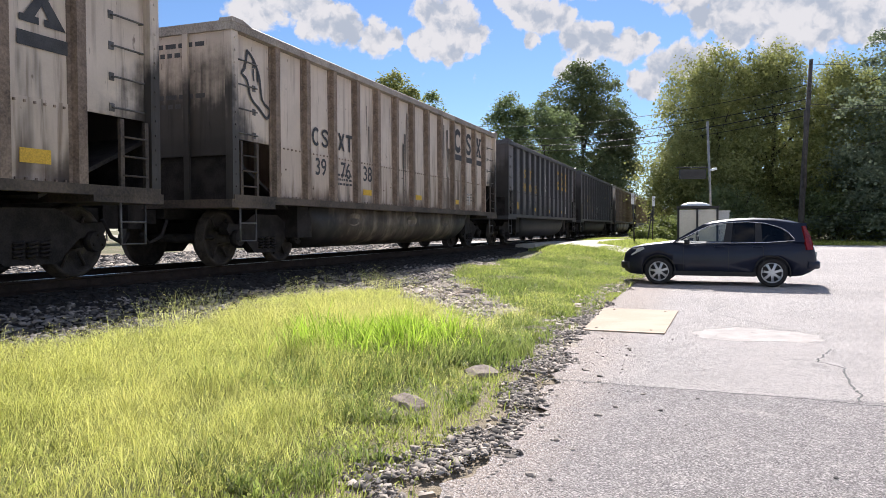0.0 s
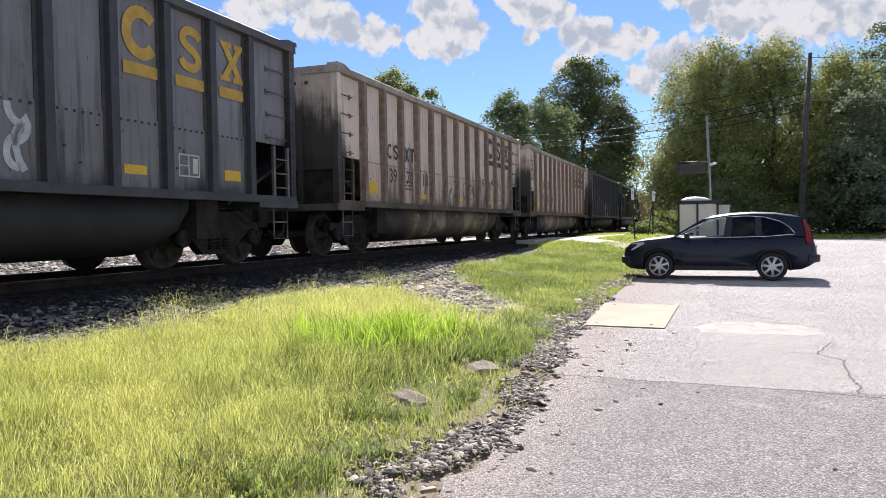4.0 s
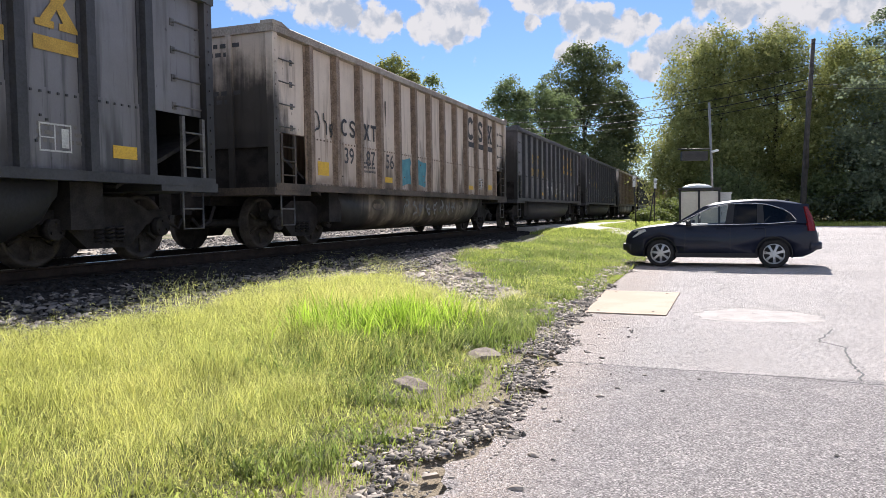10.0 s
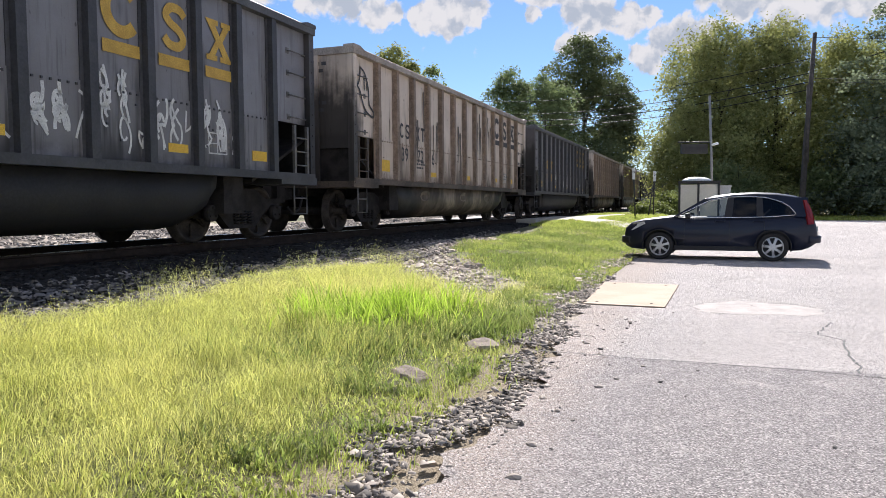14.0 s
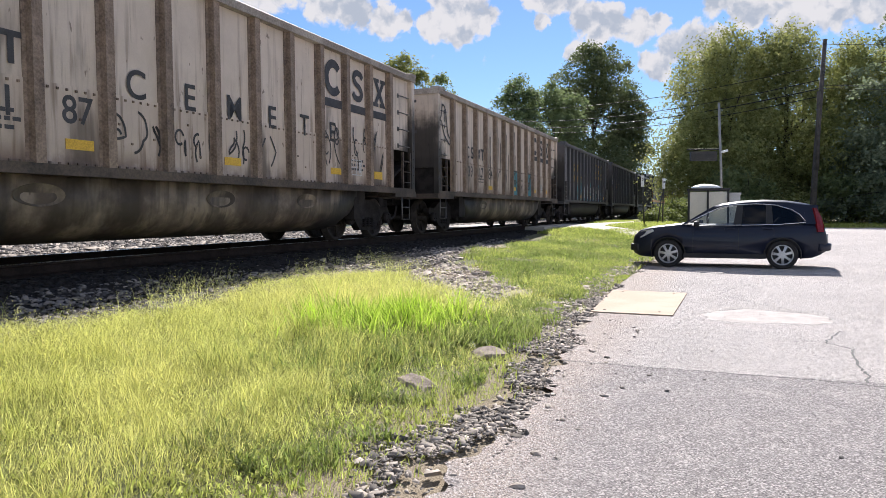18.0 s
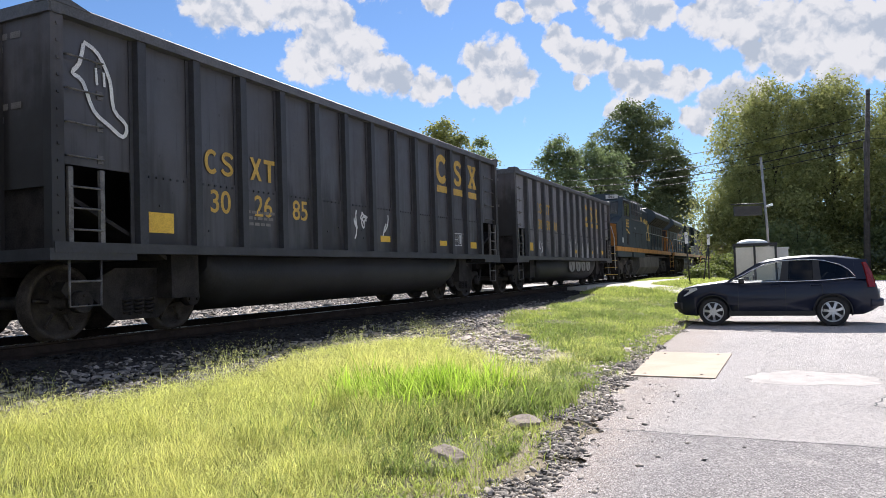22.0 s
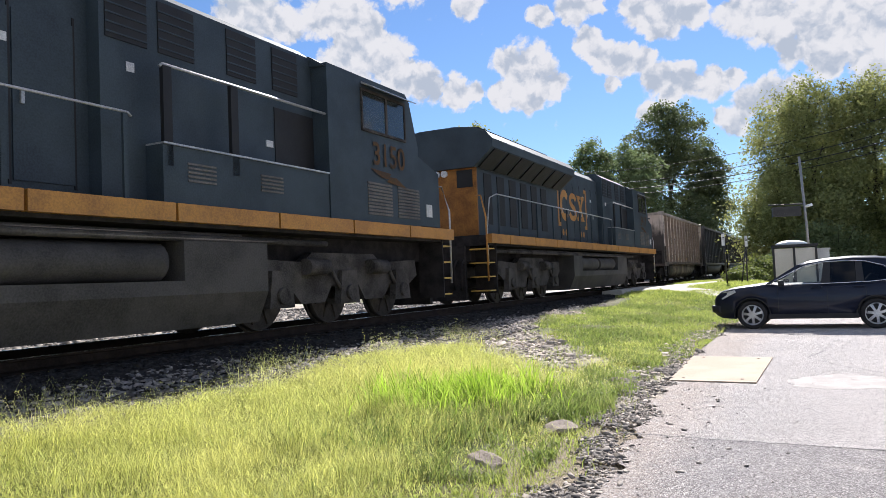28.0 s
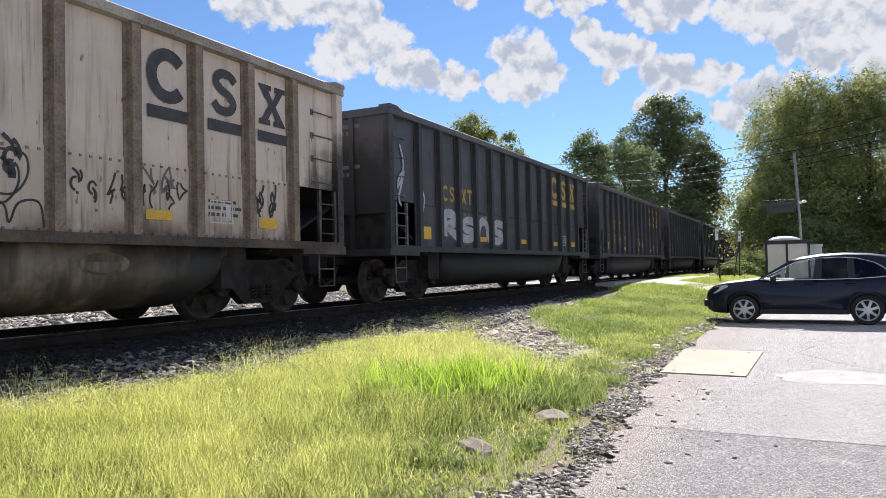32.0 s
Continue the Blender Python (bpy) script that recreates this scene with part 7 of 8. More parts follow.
SIGN_BACK = surface("dull sign back", (0.10, 0.10, 0.10), (0.18, 0.18, 0.18), 3, 60, 0.5, 0.4)
SIGN_WHITE = surface("white sign sheet", (0.62, 0.62, 0.62), (0.74, 0.74, 0.74), 3, 60, 0.4, bump=0)
POST_DARK = surface("dark iron post", (0.02, 0.02, 0.02), (0.045, 0.045, 0.042), 5, 60, 0.6)


def gz(x, y):
    p = Vector((x, y, 0))
    return float(ground_z(p.dot(U), p.dot(N)))


def upright(x, y, turn=0.0, dz=0.0):
    return pose(x, y, gz(x, y) + dz, 0, 0, turn)


def shelter():
    ob = thing("waiting_shelter", "small shelter with dark frame, milky panes and a white dome roof", "shelter", at=pose(11.45, 33.2, gz(11.45, 33.2), 0, 0, -18))
    h = 2.08
    for x in (-0.82, -0.02, 0.82):
        for y in (-0.6, 0.6):
            bm = bmesh.new()
            add_box(bm, (x - 0.045, y - 0.045, 0), (x + 0.045, y + 0.045, h))
            part("post", bm, SHELTER_DARK, ob)
    for x0, x1 in ((-0.775, -0.065), (0.025, 0.775)):
        for y in (-0.6, 0.6):
            bm = bmesh.new()
            add_box(bm, (x0, y - 0.012, 0.15), (x1, y + 0.012, h - 0.06))
            part("pane", bm, SHELTER_PANE, ob)
    bm = bmesh.new()
    add_box(bm, (-0.9, -0.7, h), (0.9, 0.7, h + 0.10))
    soften(bm, 0.02, 1)
    part("roof_frame", bm, SHELTER_DARK, ob)
    bm = bmesh.new()
    rings = []
    for x in np.linspace(-0.62, 0.62, 9):
        k = math.sqrt(max(0.0, 1 - (x / 0.66) ** 2))
        rings.append([(x - 0.1, y * 0.62, h + 0.10 + 0.20 * k * max(0.0, 1 - y * y) ** 0.5) for y in np.linspace(-1, 1, 9)])
    add_loft(bm, rings, closed=True)
    part("dome", bm, DOME, ob)
    bm = bmesh.new()
    add_box(bm, (-0.7, 0.2, 0.42), (0.7, 0.5, 0.47))
    part("bench", bm, SHELTER_DARK, ob)


def cabinet():
    ob = thing("utility_cabinet", "light grey steel cabinet beside the shelter", "cabinet", at=pose(12.3, 33.0, gz(12.3, 33.0), 0, 0, -18))
    bm = bmesh.new()
    add_box(bm, (-0.46, -0.35, 0.0), (0.46, 0.35, 1.85))
    soften(bm, 0.02, 1)
    part("body", bm, CABINET, ob)
    bm = bmesh.new()
    add_box(bm, (-0.50, -0.39, 1.85), (0.50, 0.39, 1.93))
    part("lid", bm, CABINET, ob)
    for x in (-0.225, 0.225):
        bm = bmesh.new()
        add_box(bm, (x - 0.215, -0.37, 0.1), (x + 0.215, -0.352, 1.78))
        door = part("door", bm, CABINET, ob)
        bm = bmesh.new()
        add_box(bm, (x + (0.16 if x < 0 else -0.18), -0.395, 0.9), (x + (0.18 if x < 0 else -0.16), -0.37, 1.05))
        part("handle", bm, POST_DARK, door)


def sign_post(x, y, lean, brace):
    ob = thing("sign_post", "narrow white sign on a dark iron post", "sign", "signs at the crossing", upright(x, y, 0))
    bm = bmesh.new()
    add_tube(bm, [(0, 0, -0.2), (lean, 0, 2.2)], 0.035, 8)
    part("post", bm, POST_DARK, ob)
    bm = bmesh.new()
    add_box(bm, (lean - 0.065, -0.05, 1.70), (lean + 0.065, -0.035, 2.20))
    panel = part("panel", bm, SIGN_WHITE, ob)
    bm = bmesh.new()
    add_tube(bm, arc3(lean, -0.052, 2.02, 0.035), 0.010, 6)
    part("symbol", bm, POST_DARK, panel)
    if brace:
        bm = bmesh.new()
        add_tube(bm, [(-0.26, 0.05, -0.2), (-0.02, 0.03, 1.5)], 0.03, 8)
        part("brace", bm, POST_DARK, ob)


def arc3(x, y, z, r):
    return [(x + r * math.cos(a), y, z + r * 1.3 * math.sin(a)) for a in np.linspace(0, 2 * math.pi, 13)]


def lamp_pole():
    x, y = 12.96, 35.76
    ob = thing("camera_pole", "thin galvanised pole with a camera and a dark message board", "pole", at=upright(x, y))
    top = 6.60 - gz(x, y)
    bm = bmesh.new()
    add_tube(bm, [(0.06, 0, -0.3), (-0.02, 0, top * 0.5), (-0.16, 0, top)], 0.066, 10, 0.054)
    part("pole", bm, POLE_STEEL, ob)
    zc = 4.23 - gz(x, y)
    bm = bmesh.new()
    add_tube(bm, [(-0.05, -0.05, zc), (-0.05, -0.28, zc + 0.02)], 0.02, 6)
    add_tube(bm, [(-0.10, -0.22, zc - 0.02), (0.18, -0.34, zc + 0.06)], 0.06, 10)
    part("camera_housing", bm, DOME, ob)
    zb = 3.82 - gz(x, y)
    bm = bmesh.new()
    add_box(bm, (-1.46, 0.05, zb), (-0.19, 0.24, zb + 0.46))
    soften(bm, 0.02, 1)
    board = part("message_board", bm, POST_DARK, ob)
    bm = bmesh.new()
    add_box(bm, (-1.32, 0.035, zb + 0.13), (-0.32, 0.052, zb + 0.33))
    part("display", bm, SHELTER_DARK, board)
    bm = bmesh.new()
    add_tube(bm, [(-1.62, 0.13, zb + 0.56), (0.0, 0.10, zb + 0.56)], 0.032, 8)
    part("arm", bm, POST_DARK, ob)


def utility_pole():
    x, y = 24.0, 49.3
    ob = thing("utility_pole", "leaning weathered timber utility pole with wires", "pole", at=upright(x, y))
    h = 12.63 - gz(x, y)
    bm = bmesh.new()
    add_tube(bm, [(-0.07, 0, -0.5), (0.15, 0, h * 0.4), (0.58, 0, h)], 0.22, 12, 0.13)
    part("pole", bm, POLE_WOOD, ob)
    bm = bmesh.new()
    add_tube(bm, [(0.12, -0.25, h * 0.30), (0.10, -0.27, h * 0.72)], 0.12, 10, 0.11)
    part("pole_stub", bm, POLE_WOOD, ob)
    for z in (h - 0.25, h - 1.55, h - 2.2):
        bm = bmesh.new()
        add_tube(bm, [(0.45, -0.16, z), (0.45, -0.30, z), (0.45, -0.30, z + 0.14)], 0.045, 8)
        part("insulator", bm, SIGN_BACK, ob)


def wire(a, b, sag, r, name="overhead_wire"):
    bm = bmesh.new()
    a, b = Vector(a), Vector(b)
    add_tube(bm, [a.lerp(b, t) - Vector((0, 0, sag * 4 * t * (1 - t))) for t in np.linspace(0, 1, 15)], r, 5)
    tagged(part(name, bm, POST_DARK), "thin dark overhead wire slung from the utility pole", "wire", "overhead wires")


shelter()
cabinet()
sign_post(8.55, 33.0, -0.10, False)
sign_post(10.22, 36.0, 0.03, True)
lamp_pole()
utility_pole()
for z0, z1, sag, r in ((8.0, 14.2, 1.5, 0.010), (7.35, 12.9, 1.6, 0.012), (6.95, 12.2, 1.6, 0.016), (6.6, 11.9, 1.75, 0.012)):
    wire((24.3, 49.3, (z0 - 1.43) * 1.45 + 1.43), (1.5, 86.0, z1 - 0.6), sag * 0.8, r * 2.3)
for z0, z1 in ((8.95, 10.6), (7.1, 9.0), (6.95, 8.6)):
    wire((24.5, 49.3, (z0 - 1.43) * 1.45 + 1.43), (75.4, 43.5, (z1 - 1.43) * 1.45 + 1.43), 1.3, 0.017)

HOUSE_WALL = surface("white clapboard", (0.58, 0.58, 0.56), (0.70, 0.70, 0.68), 1.0, 30, 0.7)
HOUSE_ROOF = surface("grey shingles", (0.28, 0.27, 0.27), (0.40, 0.39, 0.39), 1.0, 20, 0.8)


def house():
    x, y = 54.0, 86.0
    ob = thing("house", "small white house with a grey gable roof behind trees", "house", at=pose(x, y, gz(x, y), 0, 0, 20))
    bm = bmesh.new()
    add_box(bm, (-4.5, -3.5, 0), (4.5, 3.5, 3.0))
    wall = part("wall", bm, HOUSE_WALL, ob)
    bm = bmesh.new()
    add_prism(bm, [(-3.9, 2.9), (3.9, 2.9), (0, 4.9)], "x", -4.9, 4.9)
    part("roof", bm, HOUSE_ROOF, ob)
    for xx in (-2.8, 0.0, 2.8):
        bm = bmesh.new()
        add_box(bm, (xx - 0.5, -3.53, 1.0), (xx + 0.5, -3.5, 2.2))
        part("window", bm, VOID, ob)
    bm = bmesh.new()
    add_box(bm, (-4.53, -0.5, 0.0), (-4.5, 0.5, 2.1))
    part("door", bm, POST_DARK, ob)


house()

# ---- trees and bushes ----
def leaf_material(name, dark, light, glow):
    k = Nodes(name)
    tone = k.island()
    big, mid_ = k.noise(0.28, 3), k.noise(1.1, 4)
    c = k.mix(k.ramp(tone, 0.0, 1.0, 0.25, 0.8), dark, light)
    # noise tones paint the lit and shaded masses of a crown
    c = k.mix(k.math("MULTIPLY", k.ramp(big, 0.42, 0.62), 0.45), c, tuple(v * 1.15 for v in light))
    c = k.mix(k.math("MULTIPLY", k.ramp(mid_, 0.50, 0.36), 0.75), c, tuple(v * 0.75 for v in dark))
    c = k.mix(k.math("MULTIPLY", k.ramp(mid_, 0.54, 0.68), 0.55), c, tuple(v * 1.2 for v in light))
    thin = k.n("BsdfTranslucent")
    k.link(k.mix(0.5, c, glow), thin.inputs["Color"])
    k.done(c, 0.65, 0.0, 0.2)
    mixer = k.n("MixShader")
    mixer.inputs[0].default_value = 0.38
    k.link(k.b.outputs[0], mixer.inputs[1])
    k.link(thin.outputs[0], mixer.inputs[2])
    k.link(mixer.outputs[0], k.out.inputs["Surface"])
    return k.m


LEAF_OAK = leaf_material("dark green leaves", (0.095, 0.125, 0.060), (0.30, 0.35, 0.17), (0.42, 0.52, 0.18))
LEAF_WILLOW = leaf_material("yellow-green leaves", (0.10, 0.125, 0.050), (0.40, 0.42, 0.17), (0.55, 0.56, 0.17))
LEAF_PINE = leaf_material("blue-green needles", (0.10, 0.13, 0.09), (0.25, 0.29, 0.19), (0.36, 0.44, 0.24))
LEAF_POPLAR = leaf_material("dark poplar leaves", (0.060, 0.080, 0.045), (0.17, 0.20, 0.105), (0.30, 0.37, 0.14))
LEAF_HAZY = leaf_material("pale green leaves", (0.085, 0.12, 0.065), (0.23, 0.28, 0.14), (0.36, 0.46, 0.18))
LEAF_BUSH = leaf_material("bush leaves", (0.05, 0.075, 0.022), (0.16, 0.20, 0.06), (0.36, 0.42, 0.10))
BARK = surface("grey-brown bark", (0.035, 0.028, 0.022), (0.085, 0.072, 0.06), 3, 30, 0.95, bump=0.8)


def leaf_cloud(name, rng, centres, radii, count, size, material, droop=0.0, flat=1.0, clump=1.0):
    """Small folded leaves in flat sprays on the outside of the given lobes, with gaps between the sprays."""
    centres, radii = np.asarray(centres, float), np.asarray(radii, float)
    each = 80
    weight = radii ** 2.0
    lobes = rng.choice(len(centres), max(6, int(count / each)), p=weight / weight.sum())
    way = rng.normal(size=(len(lobes), 3))
    way[:, 2] = np.abs(way[:, 2]) * np.where(rng.random(len(lobes)) < 0.72, 1, -1)
    way /= np.linalg.norm(way, axis=1)[:, None]
    reach = radii[lobes] * (0.62 + 0.46 * rng.random(len(lobes)) ** 0.6)
    spray = centres[lobes] + way * reach[:, None] * np.array([1, 1, 0.80 * flat])
    spray[:, 2] -= droop * rng.random(len(spray)) * (way[:, 0] ** 2 + way[:, 1] ** 2)
    wide = clump * (0.46 + 0.07 * np.median(radii)) * rng.uniform(0.55, 1.35, len(spray)) * (size / 0.22) ** 0.5
    pos = np.repeat(spray, each, 0)
    off = rng.normal(size=(len(pos), 3)) * np.repeat(wide, each)[:, None] * np.array([1, 1, (0.40 + droop * 0.45) * min(1.0, 0.4 + flat)])
    # a spray hangs down at its rim
    off[:, 2] -= (0.35 + 0.4 * droop) * (off[:, 0] ** 2 + off[:, 1] ** 2) / np.maximum(0.2, np.repeat(wide, each))
    pos = pos + off
    m = len(pos)
    a = rng.normal(size=(m, 3)) * np.array([1, 1, 0.55])
    a[:, 2] -= 0.30 + droop * 0.5
    a /= np.linalg.norm(a, axis=1)[:, None]
    face = rng.normal(size=(m, 3)) * 0.55 + np.array([0, 0, 1.0])
    b = np.cross(face, a)
    b /= np.linalg.norm(b, axis=1)[:, None]
    ln = size * 0.95 * (0.5 + 0.9 * rng.random(m))[:, None]
    wd = ln * 0.40
    fold = np.cross(a, b) * wd * 0.35
    tip, left, right = pos + a * ln, pos + a * ln * 0.5 + b * wd + fold, pos + a * ln * 0.5 - b * wd + fold
    v = np.stack([pos, right, tip, left], 1).reshape(-1, 3)
    i = np.arange(m)[:, None] * 4
    f = np.concatenate([i, i + 1, i + 2, i, i + 2, i + 3], 1).reshape(-1)
    return quick_mesh(name, v, f, np.full(m * 2, 3), material)


def tree(x, y, height, spread, seed, material, label, count=26000, size=0.28, trunk=0.3, low=0.22, droop=0.0, lean=(0, 0), lobes=16):
    rng, rnd = np.random.default_rng(seed), random.Random(seed)
    ob = thing("tree", label, "tree", at=pose(x, y, gz(x, y) - 0.1))
    bm = bmesh.new()
    top = Vector((lean[0], lean[1], height * 0.78))
    pts = [Vector((0, 0, 0)), Vector((rnd.uniform(-0.2, 0.2), rnd.uniform(-0.2, 0.2), height * 0.3)) + top * 0.0, top * 0.62 + Vector((0, 0, 0)), top]
    add_tube(bm, pts, trunk, 10, trunk * 0.22)
    part("trunk", bm, BARK, ob)
    centres, radii = [], []
    for i in range(lobes):
        h = low + (1 - low) * (i + 0.5) / lobes
        width = spread * (math.sin(math.pi * min(1, 0.18 + 0.80 * (h - low) / (1 - low))) ** 0.7)
        a = i * 2.4 + rnd.uniform(-0.5, 0.5)
        r = rnd.uniform(0.30, 0.72) * width
        rad = spread * rnd.uniform(0.20, 0.42) * (1.0 if h < 0.85 else 0.75)
        z = height * h
        centres.append((r * math.cos(a) + lean[0] * h, r * math.sin(a) + lean[1] * h, min(z, height - rad * 0.8)))
        radii.append(rad)
    for c in centres[::2]:
        bm = bmesh.new()
        c = Vector(c)
        start = Vector((lean[0], lean[1], 1)) * 0.5 * max(0.2, c.z / height - 0.15)
        start.z = max(height * 0.18, c.z - spread * 0.6)
        midp = start.lerp(c, 0.5) + Vector((0, 0, spread * 0.06))
        add_tube(bm, [start, midp, c], trunk * 0.35, 6, trunk * 0.08)
        part("limb", bm, BARK, ob)
    part("crown", leaf_cloud("crown", rng, centres, radii, count, size, material, droop), None, ob)
    return ob


def conifer(x, y, height, spread, seed, label, count=22000):
    rng, rnd = np.random.default_rng(seed), random.Random(seed)
    ob = thing("tree", label, "tree", at=pose(x, y, gz(x, y) - 0.1))
    bm = bmesh.new()
    add_tube(bm, [(0, 0, 0), (0.1, 0, height * 0.5), (0, 0, height * 0.96)], 0.32, 10, 0.05)
    part("trunk", bm, BARK, ob)
    centres, radii = [], []
    for i in range(9):
        h = 0.16 + 0.80 * i / 8
        reach = spread * (1.0 - 0.72 * h) * rnd.uniform(0.75, 1.1)
        for j in range(5):
            a = 2 * math.pi * (j + rnd.random() * 0.6) / 5 + i
            tip = Vector((math.cos(a) * reach, math.sin(a) * reach, height * h - 0.12 * reach))
            bm = bmesh.new()
            add_tube(bm, [(0, 0, height * h), tip * 0.5 + Vector((0, 0, height * h * 0.5 + 0.15)), tip], 0.06, 5, 0.02)
            if j < 3:
                part("limb", bm, BARK, ob)
            else:
                bm.free()
            for f in (0.45, 0.8, 1.05):
                centres.append(tuple(Vector((0, 0, height * h)).lerp(tip, f)))
                radii.append(reach * 0.30)
    part("crown", leaf_cloud("crown", rng, centres, radii, count, 0.24, LEAF_PINE, 0.25, 0.16), None, ob)
    return ob


def bush(x, y, r, h, seed, material, label, count=3500, size=0.12):
    rng, rnd = np.random.default_rng(seed), random.Random(seed)
    ob = thing("bush", label, "bush", at=pose(x, y, gz(x, y) - 0.05))
    bm = bmesh.new()
    for i in range(7):
        a = i * 0.9
        add_tube(bm, [(0, 0, 0), (r * 0.3 * math.cos(a), r * 0.3 * math.sin(a), h * 0.5), (r * 0.6 * math.cos(a), r * 0.6 * math.sin(a), h * 0.8)], 0.03, 5, 0.01)
    part("woody_base", bm, BARK, ob)
    centres = [(rnd.uniform(-0.6, 0.6) * r, rnd.uniform(-0.6, 0.6) * r, h * rnd.uniform(0.25, 0.75)) for _ in range(9)]
    part("foliage", leaf_cloud("foliage", rng, centres, [min(r, h) * rnd.uniform(0.35, 0.5) for _ in centres], count, size, material), None, ob)


# the large trees behind the street
tree(22.0, 60.0, 15.8, 6.2, 11, LEAF_WILLOW, "large yellow-green willow-like tree with drooping crown", 66000, 0.20, 0.40, 0.05, 0.9, lobes=46)
tree(26.5, 59.0, 15.6, 5.6, 12, LEAF_WILLOW, "broad yellow-green tree in a dense row", 58000, 0.20, 0.36, 0.05, 0.7, lobes=42)
tree(19.0, 57.5, 8.6, 3.6, 13, LEAF_WILLOW, "lower bright green tree at the edge of a row", 26000, 0.19, 0.2, 0.10, 0.3)
tree(31.5, 58.0, 14.6, 5.0, 14, LEAF_WILLOW, "tall green tree behind the utility pole", 44000, 0.20, 0.3, 0.05, 0.4, lobes=36)
tree(37.0, 64.0, 15.0, 5.5, 15, LEAF_OAK, "tall dark green tree behind the street", 28000, 0.27, 0.3, 0.12)
conifer(31.5, 50.5, 15.2, 6.2, 16, "tall dark pine with layered drooping boughs", 34000)
conifer(40.5, 56.0, 18.5, 7.0, 17, "tall dark pine with broad layered boughs", 32000)
tree(25.0, 66.0, 13.0, 5.5, 18, LEAF_OAK, "dark green tree in the shade of larger trees", 9000, 0.30, 0.3, 0.06)
tree(33.0, 68.0, 12.0, 6.0, 19, LEAF_OAK, "dark green tree in the shade behind the street", 9000, 0.30, 0.3, 0.05)
tree(43.0, 72.0, 13.0, 6.0, 20, LEAF_OAK, "dark green tree behind the street", 9000, 0.32, 0.3, 0.06)
tree(50.0, 62.0, 16.0, 6.0, 33, LEAF_OAK, "dark green street tree", 9000, 0.32, 0.3, 0.12)
# beyond the track
tree(22.4, 118.0, 28.0, 8.8, 22, LEAF_POPLAR, "tall dark poplar beyond the track", 52000, 0.40, 0.45, 0.05, lobes=40)
tree(29.0, 121.0, 20.5, 5.0, 23, LEAF_POPLAR, "slender dark tree beyond the track", 22000, 0.38, 0.3, 0.08, lobes=22)
tree(13.5, 98.0, 18.0, 5.6, 24, LEAF_HAZY, "rounded dark green tree beyond the track", 24000, 0.32, 0.3, 0.15)
tree(8.0, 92.0, 18.0, 4.8, 25, LEAF_HAZY, "green tree beyond the track", 24000, 0.32, 0.3, 0.15)
tree(-5.0, 76.0, 17.2, 3.6, 26, LEAF_WILLOW, "light green treetop beyond the track", 16000, 0.28, 0.3, 0.2)
tree(-1.2, 80.0, 15.8, 2.6, 27, LEAF_OAK, "small dark treetop beyond the track", 10000, 0.28, 0.25, 0.2)
tree(-22.0, 60.0, 11.0, 5.0, 28, LEAF_OAK, "green tree beyond the track", 16000, 0.3, 0.3, 0.1)
tree(-30.0, 48.0, 10.0, 5.0, 29, LEAF_WILLOW, "light green tree beyond the track", 16000, 0.3, 0.3, 0.1)
# hedge and bushes at the crossing
for i, (x, y, r, h, c) in enumerate(((11.4, 40.0, 0.7, 0.8, 3000), (12.5, 41.5, 0.9, 1.2, 4000), (13.8, 43.0, 1.2, 1.7, 6000), (10.4, 38.6, 0.45, 0.7, 1800), (16.2, 45.5, 1.6, 2.8, 6000), (19.8, 53.0, 2.2, 3.6, 8000), (17.2, 49.5, 1.5, 2.6, 5000))):
    bush(x, y, r, h, 50 + i, LEAF_BUSH if i < 4 else LEAF_OAK, "leafy green bush beside the crossing", c, 0.13 if i < 4 else 0.16)
for i, (x, y, r, h) in enumerate(((21, 53, 2.2, 4.6), (25.5, 55, 3.0, 2.6), (28.5, 53.5, 2.0, 4.2), (33, 55, 3.2, 3.0), (37.5, 54, 2.2, 4.4), (42, 57, 3.0, 3.0), (30, 57, 3.4, 6.5), (23, 58, 3.4, 6.0), (36, 60, 3.6, 5.0))):
    bush(x, y, r, h, 70 + i, LEAF_WILLOW if i % 2 else LEAF_OAK, "dark green undergrowth below the trees", 7000, 0.22)

# ---- loose stones and grass ----
def stone_material(name, dark, light):
    k = Nodes(name)
    tone = k.mix(k.ramp(k.island(), 0.10, 0.98), dark, light)
    return k.done(k.mix(0.3, tone, k.mix(k.noise(60, 4), (0.06, 0.053, 0.048), (0.52, 0.48, 0.44))), 0.95, 0.0, 0.25)


STONE = stone_material("mixed ballast stones", (0.045, 0.040, 0.036), (0.58, 0.50, 0.42))
# ballast darkened for the train's shade, blackest nearest the rail; also dark pebbles
DARK_STONE = stone_material("dark ballast stones", (0.018, 0.017, 0.017), (0.36, 0.325, 0.295))
SHADED_STONE = surface("ballast stones blackened for train shade", (0.010, 0.010, 0.010), (0.060, 0.055, 0.052), 9, 60, 0.9, spec=0.15)
PALE_STONE = stone_material("pale gravel stones", (0.27, 0.235, 0.20), (0.84, 0.71, 0.60))
ROCK = surface("grey boulder", (0.19, 0.155, 0.125), (0.37, 0.31, 0.26), 5, 40, 0.95, bump=0.9, spec=0.2)


